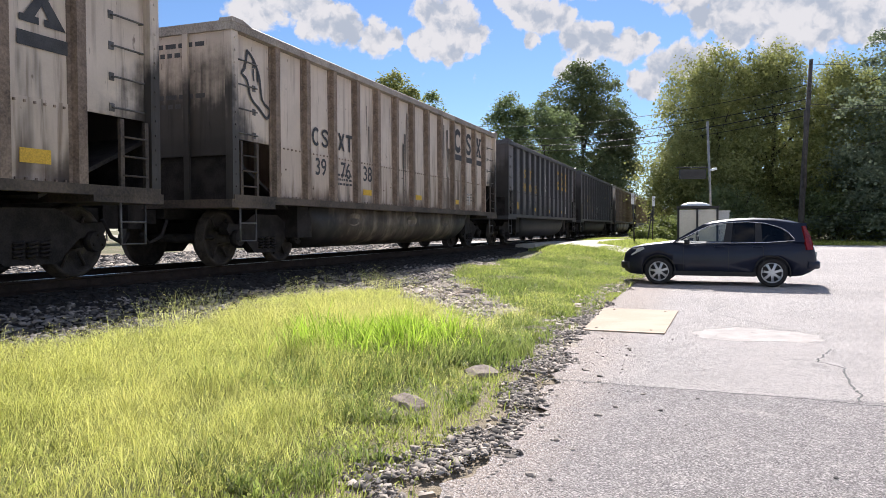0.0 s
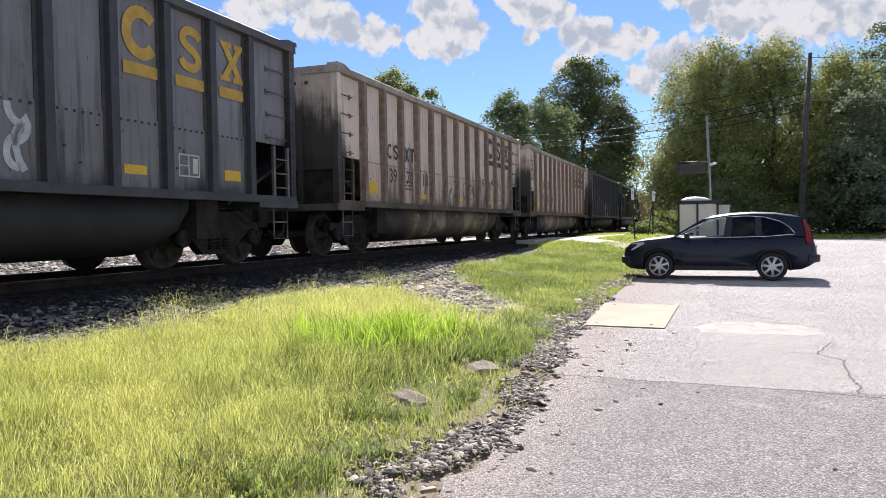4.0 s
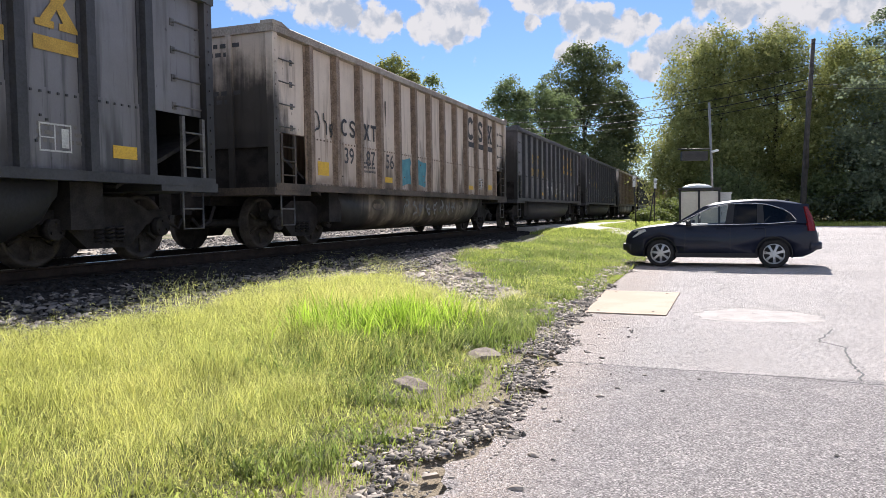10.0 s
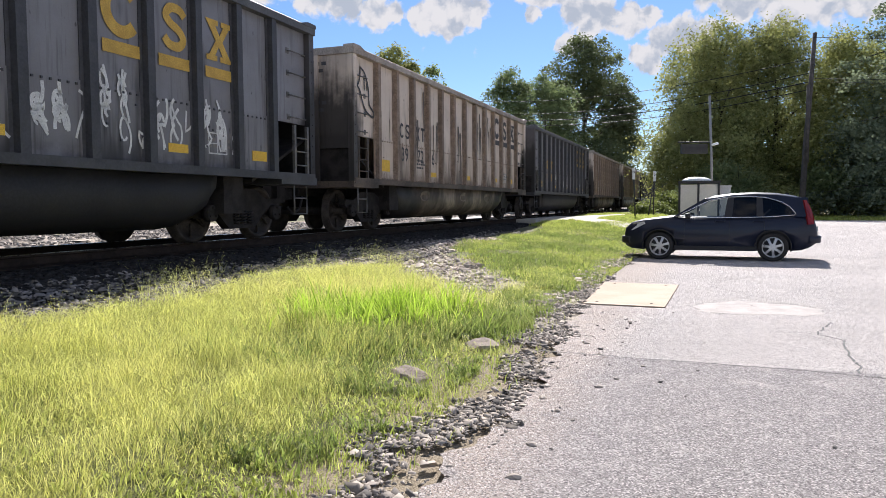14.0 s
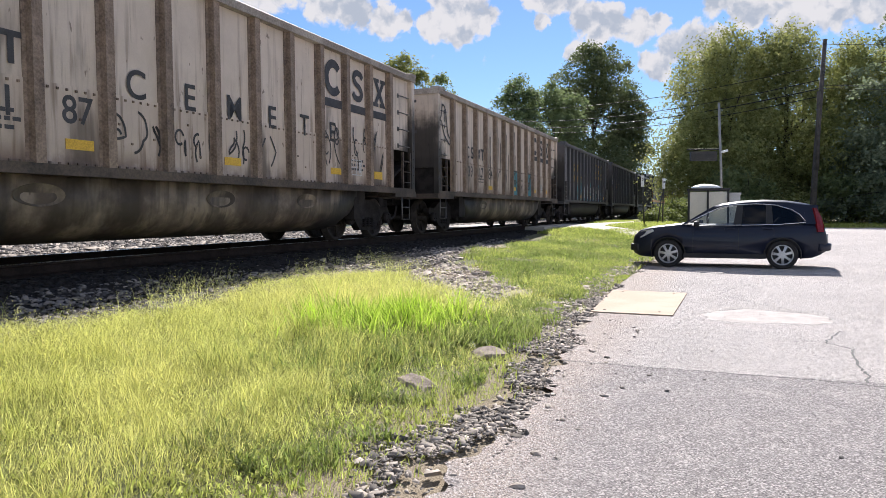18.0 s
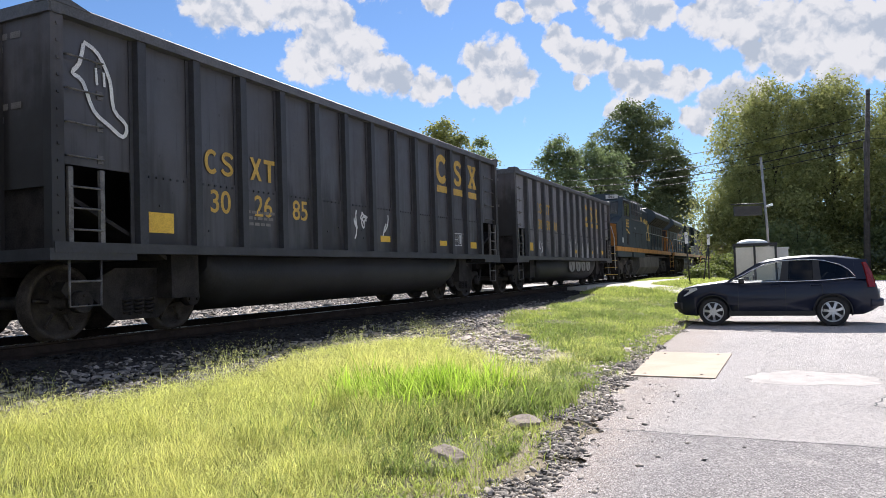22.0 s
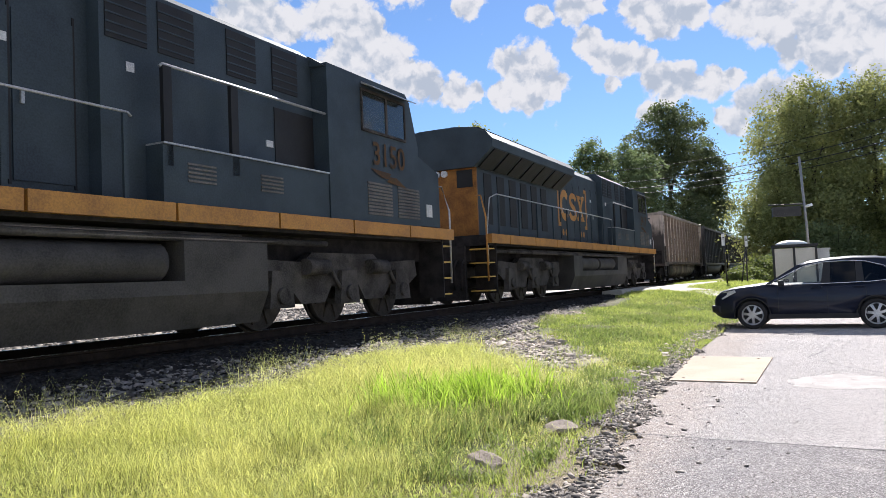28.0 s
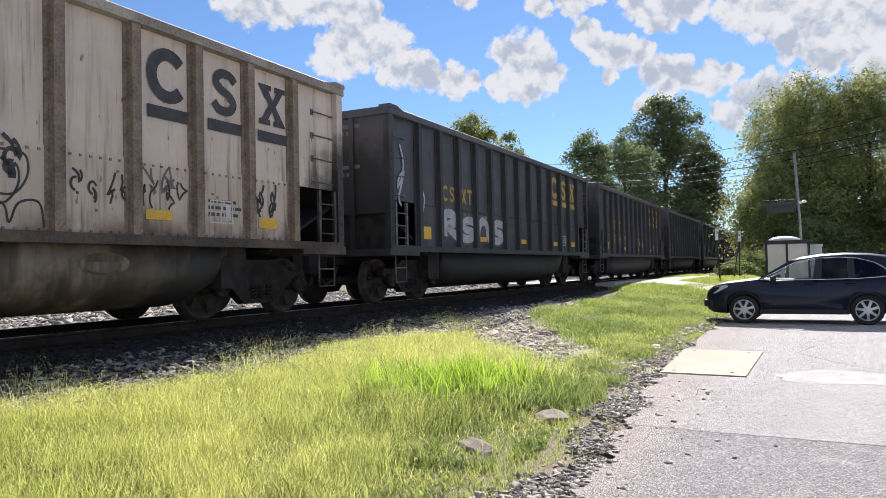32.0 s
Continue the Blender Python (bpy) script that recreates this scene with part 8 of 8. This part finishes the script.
def stones(name, rng, s, n, z, size, label, material=None):
    """Angular stones: squashed, knocked-about blocks, one mesh."""
    m = len(s)
    base = np.array([(-1, -1, -1), (1, -1, -1), (1, 1, -1), (-1, 1, -1), (-0.8, -0.8, 1), (0.8, -0.8, 1), (0.8, 0.8, 1), (-0.8, 0.8, 1)], float) * 0.5
    v = base[None] * (1 + rng.uniform(-0.8, 0.4, (m, 8, 3)))
    v *= (np.asarray(size)[:, None] * np.array([1.05, 0.78, 0.33]) * rng.uniform(0.7, 1.3, (m, 3)))[:, None, :]
    a, b = rng.uniform(0, 2 * np.pi, m), rng.normal(0, 0.45, m)
    ca, sa, cb, sb = np.cos(a)[:, None], np.sin(a)[:, None], np.cos(b)[:, None], np.sin(b)[:, None]
    x, y, q = v[..., 0], v[..., 1] * cb - v[..., 2] * sb, v[..., 1] * sb + v[..., 2] * cb
    v = np.stack([x * ca - y * sa, x * sa + y * ca, q], -1) + sn_array(s, n, z)[:, None, :]
    f = np.array([4, 5, 6, 7, 0, 1, 5, 4, 1, 2, 6, 5, 2, 3, 7, 6, 3, 0, 4, 7])
    faces = (np.arange(m)[:, None] * 8 + f[None]).ravel()
    ob = new(name, quick_mesh(name, v.reshape(-1, 3), faces, np.full(m * 5, 4), material or STONE))
    return tagged(ob, label, "stones", kind="stuff")


def wobble(s, n, f, shift=0.0):
    """A cheap uneven field, 0 to 1."""
    a = np.sin(s * f + 1.7 * np.sin(n * f * 0.83 + shift) + shift) + np.sin(n * f * 1.31 + 1.3 * np.sin(s * f * 0.71 + 2 * shift)) + 0.6 * np.sin((s + n) * f * 2.3 + 2.1 * np.sin((s - n) * f * 1.7))
    return np.clip(0.5 + a / 4.4, 0, 1)


def gravel_amount(s, n):
    """Where the bare gravel lies on the verge: along the asphalt and across the dip."""
    edge = smooth(0.62, 0.15, np.abs(n - (lot_edge(s) + 0.20 + 0.10 * np.sin(s * 0.9))) / (0.64 + 0.22 * np.sin(s * 1.9)))
    dip = smooth(1.9, 0.8, np.abs(s - (12.3 + (n - 4.5) * 0.95 + 0.4 * np.sin(n * 3))) - 0.9 * smooth(5.0, 6.4, n)) * smooth(3.0, 4.0, n + 0.7 * (wobble(s, n, 1.9, 3.7) - 0.5)) * smooth(7.2, 6.4, n)
    shoulder = smooth(5.6, 6.1, n + 0.45 * (wobble(s, n, 1.6) - 0.5) + 0.2 * np.sin(s * 1.3))
    return np.clip(np.maximum(np.maximum(edge * smooth(16, 11, s), edge * 0.7), np.maximum(dip, shoulder)), 0, 1)


rng = np.random.default_rng(7)
s, n = rng.uniform(2.2, 24, 95000), rng.uniform(1.2, 3.1, 95000)
keep = (rng.random(95000) < gravel_amount(s, n) * np.clip(9.0 / (s + 1), 0.3, 1.0) * (0.06 + 1.1 * smooth(0.38, 0.68, wobble(s, n, 3.4, 0.6)))) & (n > lot_edge(s) - 0.14)
s, n = s[keep], n[keep]
stones("gravel", rng, s, n, ground_z(s, n) + 0.004, np.clip(rng.lognormal(math.log(0.023), 0.60, len(s)), 0.008, 0.08), "grey broken gravel along the asphalt edge")
# dip gravel; pale stones spread onto the shoulder stand in for sunlit ballast
s, n = rng.uniform(9, 20, 16000), rng.uniform(2.0, 6.5, 16000)
keep = rng.random(16000) < gravel_amount(s, n) * (0.35 + 0.8 * wobble(s, n, 1.9, 2.2))
s, n = s[keep], n[keep]
stones("gravel", rng, s, n, ground_z(s, n) + 0.01, rng.lognormal(math.log(0.042), 0.50, len(s)), "pale gravel across the grass verge", PALE_STONE)
s, n = 3.5 + 45 * rng.random(26000) ** 1.6, rng.uniform(5.5, 7.75, 26000)
# rows towards the rail get the stones with shade in their colour
inky = n + 0.35 * (wobble(s, n, 1.3, 2.0) - 0.5) + rng.normal(0, 0.12, len(s)) > 6.75 - 0.012 * s
so, no = s[inky], n[inky]
stones("ballast_stones", rng, so, no, ground_z(0 * so, no) + 0.006, rng.lognormal(math.log(0.048), 0.36, len(so)), "black ballast along the rail, darkened for train shade", SHADED_STONE)
s, n = s[~inky], n[~inky]
stones("ballast_stones", rng, s, n, ground_z(0 * s, n) + 0.006, rng.lognormal(math.log(0.050), 0.36, len(s)), "dark crushed ballast beside the rail", DARK_STONE)
s, n = 6 + 80 * rng.random(22000) ** 1.3, rng.uniform(10.2, 23.0, 22000)
stones("ballast_stones", rng, s, n, ground_z(0 * s, n) + 0.012, rng.lognormal(math.log(0.10), 0.40, len(s)), "sunlit crushed ballast beyond the track", STONE)
# stones under the train, its shade painted in as black
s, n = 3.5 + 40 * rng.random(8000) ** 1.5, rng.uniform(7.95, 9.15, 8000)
stones("ballast_stones", rng, s, n, 0.67 + 0 * s, rng.lognormal(math.log(0.06), 0.28, len(s)), "crushed ballast between the rails", SHADED_STONE)
# pebbles scattered on the asphalt
s, n = rng.uniform(2.5, 11, 420), rng.uniform(-2.5, 1.45, 420)
keep = rng.random(420) < np.clip(0.08 + 0.9 * smooth(-0.1, 1.3, n), 0, 1)
s, n = s[keep], n[keep]
stones("pebbles", rng, s, n, 0.010 + 0 * s, np.clip(rng.lognormal(math.log(0.017), 0.5, len(s)), 0.008, 0.05), "loose pebbles on the asphalt", DARK_STONE)


def loose_rock(s, n, size, seed):
    rnd = random.Random(seed)
    bm = bmesh.new()
    bmesh.ops.create_icosphere(bm, subdivisions=2, radius=size)
    for v in bm.verts:
        v.co = Vector((v.co.x * 1.35, v.co.y * 0.85, v.co.z * (0.36 if size > 0.1 else 0.6))) * (1 + 0.30 * noise.noise(v.co / size * 1.3 + Vector((seed, 0, 0))) + rnd.uniform(-0.06, 0.06))
    ob = part("rock", bm, ROCK if size > 0.1 else STONE)
    ob.matrix_world = pose(*sn(s, n, float(ground_z(s, n)) + size * (-0.07 if size > 0.1 else 0.2)), rnd.uniform(-9, 9), rnd.uniform(-9, 9), rnd.uniform(0, 360))
    tagged(ob, "grey boulder half sunk in the grass" if size > 0.1 else "dark loose stone lying on the asphalt", "rock", "loose rocks")


for i, (s, n, size) in enumerate(((5.40, 2.33, 0.17), (6.85, 2.17, 0.21), (10.0, 2.3, 0.17), (5.65, 0.88, 0.026), (6.9, 1.05, 0.022), (3.1, 0.72, 0.035), (3.45, 0.6, 0.02), (8.9, 0.98, 0.03), (5.95, 0.78, 0.022), (6.5, 0.62, 0.02), (7.4, 1.25, 0.025), (4.9, 1.05, 0.025), (4.15, 1.05, 0.03), (3.62, 1.02, 0.032), (5.2, 1.22, 0.03))):
    loose_rock(s, n, size, i)


def grass_material(name, low, high, dry, glow, patch=0.55):
    """Blades differ singly and in patches; dry straw among the green; light shines through."""
    k = Nodes(name)
    tone = k.island()
    big, mid_ = k.noise(0.7, 4), k.noise(3.2, 4)
    c = k.mix(k.ramp(tone, 0.12, 0.80), low, high)
    c = k.mix(k.math("MULTIPLY", k.ramp(big, 0.42, 0.66), patch), c, dry)
    c = k.mix(k.math("MULTIPLY", k.ramp(mid_, 0.52, 0.34), 0.6), c, low)
    straw = k.ramp(k.math("FRACT", k.math("MULTIPLY", tone, 7.31)), 0.80, 0.84)
    c = k.mix(k.math("MULTIPLY", straw, 0.55), c, tuple(0.5 * a + 0.5 * b for a, b in zip(dry, (0.58, 0.47, 0.27))))
    thin = k.n("BsdfTranslucent")
    k.link(k.mix(0.45, c, glow), thin.inputs["Color"])
    k.done(c, 0.55, 0.0, 0.4)
    mixer = k.n("MixShader")
    mixer.inputs[0].default_value = 0.62
    k.link(k.b.outputs[0], mixer.inputs[1])
    k.link(thin.outputs[0], mixer.inputs[2])
    k.link(mixer.outputs[0], k.out.inputs["Surface"])
    return k.m


GRASS = grass_material("sunlit verge grass", (0.055, 0.095, 0.012), (0.70, 0.73, 0.20), (0.70, 0.65, 0.24), (0.96, 0.97, 0.27))
STRAW = grass_material("pale dry wisps", (0.30, 0.34, 0.07), (0.72, 0.74, 0.26), (0.70, 0.68, 0.28), (0.90, 0.94, 0.32))
LUSH = grass_material("lush tall grass", (0.035, 0.10, 0.010), (0.38, 0.55, 0.05), (0.40, 0.50, 0.055), (0.58, 0.82, 0.09), 0.3)
SHORT = grass_material("short mixed grass", (0.046, 0.084, 0.016), (0.40, 0.47, 0.10), (0.46, 0.41, 0.17), (0.58, 0.68, 0.15), 0.40)
WEED = grass_material("dark leafy weeds", (0.032, 0.060, 0.015), (0.215, 0.285, 0.075), (0.28, 0.27, 0.10), (0.34, 0.44, 0.10), 0.4)


def blades(name, rng, s, n, height, width, material, label, bend=0.45, seeds=0.0, stray=0.5):
    """Grass: each blade a bent, tapering strip that leans with its tuft or strays; some carry a seed head."""
    m = len(s)
    root = sn_array(s, n, ground_z(s, n) - 0.015)
    h = height[:, None]
    a = rng.uniform(0, 2 * np.pi, m)
    side = np.stack([np.cos(a), np.sin(a), 0 * a], 1) * width[:, None] * 0.5
    b = 6.3 * wobble(s, n, 2.2, 1.0) + 3.0 * wobble(s, n, 7.0, 2.0) + rng.normal(0, 1.0 + stray, m)
    tilt = (bend * (0.25 + 1.1 * rng.random(m) ** 1.5) * (0.55 + 0.9 * wobble(s, n, 4.5, 3.0)))[:, None]
    lean = np.stack([np.cos(b), np.sin(b), 0 * b], 1) * h
    up = np.array([0, 0, 1.0])
    midp = root + up * h * 0.55 * np.cos(tilt * 0.45) + lean * 0.55 * np.sin(tilt * 0.45)
    tip = midp + up * h * 0.45 * np.cos(tilt * 1.35) + lean * 0.5 * np.sin(tilt * 1.35)
    v = np.stack([root - side, root + side, midp + side * 0.85, midp - side * 0.85, tip], 1).reshape(-1, 3)
    i = np.arange(m)[:, None] * 5
    f = np.concatenate([i, i + 1, i + 2, i + 3, i + 3, i + 2, i + 4], 1)
    faces, sizes = f.ravel(), np.tile([4, 3], m)
    if seeds:
        # loose panicles: three specks round the tip
        pick = np.repeat(np.where(rng.random(m) < seeds)[0], 3)
        q = len(pick)
        t = tip[pick] + rng.normal(0, 1, (q, 3)) * np.array([0.022, 0.022, 0.024])
        d = rng.normal(0, 1, (q, 3)) + np.array([0, 0, 0.7])
        d *= (rng.uniform(0.006, 0.016, q) / np.linalg.norm(d, axis=1))[:, None]
        w = np.cross(d, rng.normal(0, 1, (q, 3)))
        w *= (0.0020 / np.maximum(1e-6, np.linalg.norm(w, axis=1)))[:, None]
        vv = np.stack([t - d, t + w, t + d, t - w], 1).reshape(-1, 3)
        i2 = len(v) + np.arange(q)[:, None] * 4
        faces = np.concatenate([faces, np.concatenate([i2, i2 + 1, i2 + 2, i2 + 3], 1).ravel()])
        sizes = np.concatenate([sizes, np.full(q, 4)])
        v = np.concatenate([v, vv])
    ob = new(name, quick_mesh(name, v, faces, sizes, material))
    return tagged(ob, label, "grass", kind="stuff")


rng = np.random.default_rng(21)


def scatter(count, s0, s1, n0, n1, power=1.0):
    return s0 + (s1 - s0) * rng.random(count) ** power, rng.uniform(n0, n1, count)


def dip_fade(s, n):
    """The near grass thins out towards the gravel dip."""
    return np.maximum(0.30 * smooth(3.7, 2.8, n), smooth(0.9, -1.1, s - (10.6 + (n - 4.5) * 0.9) + 2.2 * (wobble(s, n, 2.1, 4.4) - 0.5)))


def weedy(s, n):
    """Where low leafy weeds take over from the fine grass: along the gravel and below the tall clump."""
    rim = smooth(3.1, 2.35, n + 0.9 * (wobble(s, n, 2.4, 5.0) - 0.5))
    below = np.exp(-((s - 7.2) / 1.2) ** 2 - ((n - 3.0) / 0.65) ** 2)
    return np.clip(np.maximum(np.maximum(rim, 0.7 * smooth(3.9, 2.9, s)), 1.2 * below), 0, 1)


# near verge
s, n = scatter(330000, 1.5, 14.5, 1.9, 6.5, 1.35)
tuft = wobble(s, n, 5.5, 0.3)
ok = (rng.random(len(s)) > gravel_amount(s, n) * 1.1) & (rng.random(len(s)) < dip_fade(s, n)) & (rng.random(len(s)) < (0.45 + 0.75 * tuft) * (1 - 0.95 * weedy(s, n))) & (n > lot_edge(s) + 0.25)
s, n, tuft = s[ok], n[ok], tuft[ok]
tall = smooth(2.0, 3.2, n) * (1 - 0.6 * smooth(4.8, 6.0, n)) * (1 - 0.5 * smooth(9.5, 12.5, s - (n - 4.5)))
blades("grass", rng, s, n, (0.06 + 0.24 * tall * (0.25 + 0.5 * tuft + 0.4 * wobble(s, n, 1.3, 4.0))) * rng.uniform(0.35, 1.3, len(s)), rng.uniform(0.0018, 0.0046, len(s)) * (0.7 + s * 0.07), GRASS, "sunlit yellow-green uncut grass on the verge", 2.3, 0.30, 2.2)
# wisps that lie over
s, n = scatter(42000, 2.0, 13.5, 2.3, 6.2, 1.3)
ok = (rng.random(len(s)) < dip_fade(s, n)) & (rng.random(len(s)) < 0.25 + 0.8 * wobble(s, n, 2.6, 5.5)) & (rng.random(len(s)) > gravel_amount(s, n)) & (rng.random(len(s)) < 1 - 0.9 * weedy(s, n))
s, n = s[ok], n[ok]
blades("grass", rng, s, n, rng.uniform(0.14, 0.34, len(s)) * (1 - 0.4 * smooth(5.0, 6.2, n)), rng.uniform(0.0016, 0.0034, len(s)) * (0.7 + s * 0.07), STRAW, "pale dry wisps lying over the grass", 3.4, 0.8, 3.0)
# low weeds among it
s, n = scatter(170000, 2.0, 17.0, 1.7, 6.0, 1.25)
ok = (rng.random(len(s)) < 0.10 + 0.75 * weedy(s, n) * (0.45 + 0.9 * wobble(s, n, 6.0, 7.0))) & (rng.random(len(s)) > gravel_amount(s, n) * 0.9) & (n > lot_edge(s) + 0.2) & (rng.random(len(s)) < dip_fade(s, n))
s, n = s[ok], n[ok]
blades("weeds", rng, s, n, rng.uniform(0.02, 0.095, len(s)) * (0.6 + 0.8 * wobble(s, n, 5.0, 8.0)), rng.uniform(0.0025, 0.0065, len(s)) * (0.8 + s * 0.04), SHORT, "low green weeds and short grass near the gravel", 1.4)
# thin stalks that stand above the rest
s, n = scatter(9000, 2.5, 13.0, 2.4, 5.5, 1.2)
ok = (rng.random(len(s)) < dip_fade(s, n)) & (rng.random(len(s)) < wobble(s, n, 1.7, 3.0))
s, n = s[ok], n[ok]
blades("tall_grass", rng, s, n, rng.uniform(0.22, 0.42, len(s)) * (1 - 0.35 * smooth(5.0, 6.2, n)), rng.uniform(0.0016, 0.003, len(s)) * (0.7 + s * 0.06), GRASS, "thin dry stalks with loose seed heads above the grass", 1.3, 0.9, 1.5)
# broad leaves low down
s, n = scatter(26000, 2.5, 12.0, 1.9, 5.5, 1.3)
ok = (rng.random(len(s)) < 0.04 + 0.6 * weedy(s, n)) & (wobble(s, n, 4.3, 2.7) > 0.42) & (n > lot_edge(s) + 0.45)
s, n = s[ok], n[ok]
blades("weeds", rng, s, n, rng.uniform(0.03, 0.10, len(s)), rng.uniform(0.010, 0.022, len(s)), SHORT, "broad-leaved green weeds low in the grass", 2.0, 0.0, 2.0)
# lush clump with dark weeds at its foot
q = rng.uniform(-1, 1, 2900)
s, n = 7.20 + 0.50 * q + rng.normal(0, 0.42, len(q)), 3.38 - 0.48 * q + rng.normal(0, 0.22, len(q))
blades("tall_grass", rng, s, n, rng.uniform(0.20, 0.48, len(s)) * (0.6 + 0.6 * wobble(s, n, 5.0, 2.5)), rng.uniform(0.007, 0.017, len(s)), LUSH, "bright lush clump of tall grass on the verge", 0.9)
q = rng.normal(0, 1, 20000)
s, n = 6.95 + 0.75 * q + rng.normal(0, 0.40, len(q)), 2.95 - 0.30 * q + rng.normal(0, 0.32, len(q))
ok = (n > lot_edge(s) + 0.35) & (rng.random(len(s)) < 0.25 + wobble(s, n, 5.0, 9.0)) & (np.hypot(s - 6.7, n - 2.12) > 0.32)
s, n = s[ok], n[ok]
blades("weeds", rng, s, n, rng.uniform(0.06, 0.24, len(s)), rng.uniform(0.006, 0.015, len(s)), WEED, "dark green leafy weeds below the tall grass", 1.2)
# leafy weeds that run down to the gravel
s, n = scatter(34000, 3.2, 12.5, 1.9, 3.2, 1.1)
ok = (n > lot_edge(s) + 0.42 + 0.25 * wobble(s, n, 2.3, 1.2)) & (rng.random(len(s)) < 1.3 * smooth(0.30, 0.62, wobble(s, n, 3.7, 6.6)) * smooth(3.2, 2.6, n + 0.5 * (wobble(s, n, 1.9, 8.0) - 0.5))) & (np.hypot(s - 5.25, n - 2.28) > 0.30) & (np.hypot(s - 6.7, n - 2.12) > 0.30)
s, n = s[ok], n[ok]
blades("weeds", rng, s, n, rng.uniform(0.03, 0.15, len(s)) * (0.5 + wobble(s, n, 3.7, 6.6)), rng.uniform(0.004, 0.012, len(s)), WEED, "dull leafy weeds between the grass and the gravel", 1.7, 0.05, 1.5)
# stalks that lean over the ballast
s, n = scatter(2600, 3.5, 14.0, 5.5, 6.5)
ok = wobble(s, n, 2.2, 4.1) > 0.46
s, n = s[ok], n[ok]
blades("tall_grass", rng, s, n, rng.uniform(0.14, 0.36, len(s)), rng.uniform(0.002, 0.004, len(s)), STRAW, "thin stalks with seed heads leaning over the ballast", 1.6, 0.9, 2.0)
# second stretch, shorter
s, n = scatter(135000, 11.5, 30.0, 1.9, 6.6, 1.2)
ok = (rng.random(len(s)) > gravel_amount(s, n) * 1.05) & (rng.random(len(s)) < smooth(-0.9, 1.0, s - (14.0 + (n - 4.5) * 1.3) + 2.0 * (wobble(s, n, 2.4, 0.9) - 0.5))) & (rng.random(len(s)) < 0.4 + 0.8 * wobble(s, n, 2.6, 1.5))
s, n = s[ok], n[ok]
leafy = rng.random(len(s)) < 0.15 + 0.75 * smooth(0.42, 0.62, wobble(s, n, 1.5, 2.6))
sl, nl = s[leafy], n[leafy]
blades("weeds", rng, sl, nl, rng.uniform(0.04, 0.14, len(sl)) * (0.5 + 0.9 * wobble(sl, nl, 1.8, 6.0)), rng.uniform(0.008, 0.020, len(sl)), WEED, "dark leafy weeds among the short grass", 1.5, 0.0, 1.2)
s, n = s[~leafy], n[~leafy]
blades("grass", rng, s, n, rng.uniform(0.03, 0.13, len(s)) * (0.5 + 0.9 * wobble(s, n, 1.8, 6.0)), rng.uniform(0.006, 0.015, len(s)), SHORT, "short mixed green grass on the second verge", 1.3, 0.03, 1.2)
# thin weeds in the gravel
s, n = scatter(16000, 2.5, 19, 1.4, 6.0)
ok = (wobble(s, n, 4.0, 3.3) > 0.60) & (n > lot_edge(s) + 0.12) & (gravel_amount(s, n) > 0.3) & (n < 6)
s, n = s[ok], n[ok]
blades("weeds", rng, s, n, rng.uniform(0.03, 0.13, len(s)), rng.uniform(0.003, 0.009, len(s)), SHORT, "thin weeds growing through gravel", 1.3, 0.1)
# dull low weeds between the dip and the asphalt
s, n = scatter(30000, 9.0, 17.0, 1.9, 4.2)
ok = (wobble(s, n, 2.9, 6.1) > 0.40) & (n > lot_edge(s) + 0.3) & (rng.random(len(s)) < 0.8 * smooth(4.2, 3.0, n))
s, n = s[ok], n[ok]
blades("weeds", rng, s, n, rng.uniform(0.02, 0.09, len(s)), rng.uniform(0.006, 0.015, len(s)), WEED, "dull green low weeds beside the gravel", 1.5, 0.0, 1.5)
# far verges
s, n = scatter(44000, 27.0, 46.0, -0.5, 6.6)
apron = (n > np.interp(s, [28.6, 30.6, 31.7, 35.5, 40, 47], [7.0, 5.7, 4.75, 4.35, 3.9, 2.6])) & (n < np.interp(s, [36.4, 37, 38.5, 41, 44, 50], [9.0, 6.5, 6.0, 5.5, 4.9, 3.6])) & (s > 28.6)
branch = (np.abs(s - np.interp(n, [0.6, 1.85, 2.8, 3.45, 4.35, 5.2], [27.8, 28.05, 28.65, 29.3, 30.3, 31.1])) < 0.85) & (n < 5.4)
ok = ~apron & ~branch & (n > lot_edge(s) + 0.2)
s, n = s[ok], n[ok]
blades("grass", rng, s, n, rng.uniform(0.05, 0.16, len(s)), rng.uniform(0.012, 0.03, len(s)), SHORT, "mown grass beside the crossing path", 0.9)
s, n = scatter(40000, 47.0, 62.0, -40.0, 3.0)
blades("grass", rng, s, n, rng.uniform(0.08, 0.22, len(s)), rng.uniform(0.03, 0.06, len(s)), SHORT, "sunlit grass strip behind the street", 0.8)


def motions():
    times = (0, 1, 2, 3, 4.5, 6, 7, 8, 9, 10, 11, 12, 13, 14, 15.5, 17, 18, 19, 20, 21, 22, 23, 24, 26, 28, 30, 31, 32)
    for car, start in MOVING:
        turn = Matrix.Rotation(math.pi, 4, "Z") if car.name in TURNED else Matrix.Identity(4)
        walk(car, [(t, track_pose(start - gone(t), CENTRE, RAIL) @ turn) for t in times])
    # the wheels roll: one turn for all wheels of a size
    sets = {}
    for thing_, start in MOVING:
        big = thing_.name.startswith("locomotive")
        for ob in thing_.children_recursive:
            if ob.name.startswith("wheelset"):
                sets.setdefault((0.53 if big else 0.457, 1 if thing_.name in TURNED else -1), []).append(ob)
    for (radius, way), wheels in sets.items():
        rows = [(i / 15, Matrix.Rotation(way * (gone(i / 15) - gone(0)) / radius, 4, "Y")) for i in range(32 * 15 + 1)]
        lead = wheels[0]
        walk(lead, rows)
        for w in wheels[1:]:
            w.rotation_mode = "QUATERNION"
            w.animation_data_create()
            w.animation_data.action = lead.animation_data.action
            w.animation_data.action_slot = lead.animation_data.action_slot


motions()
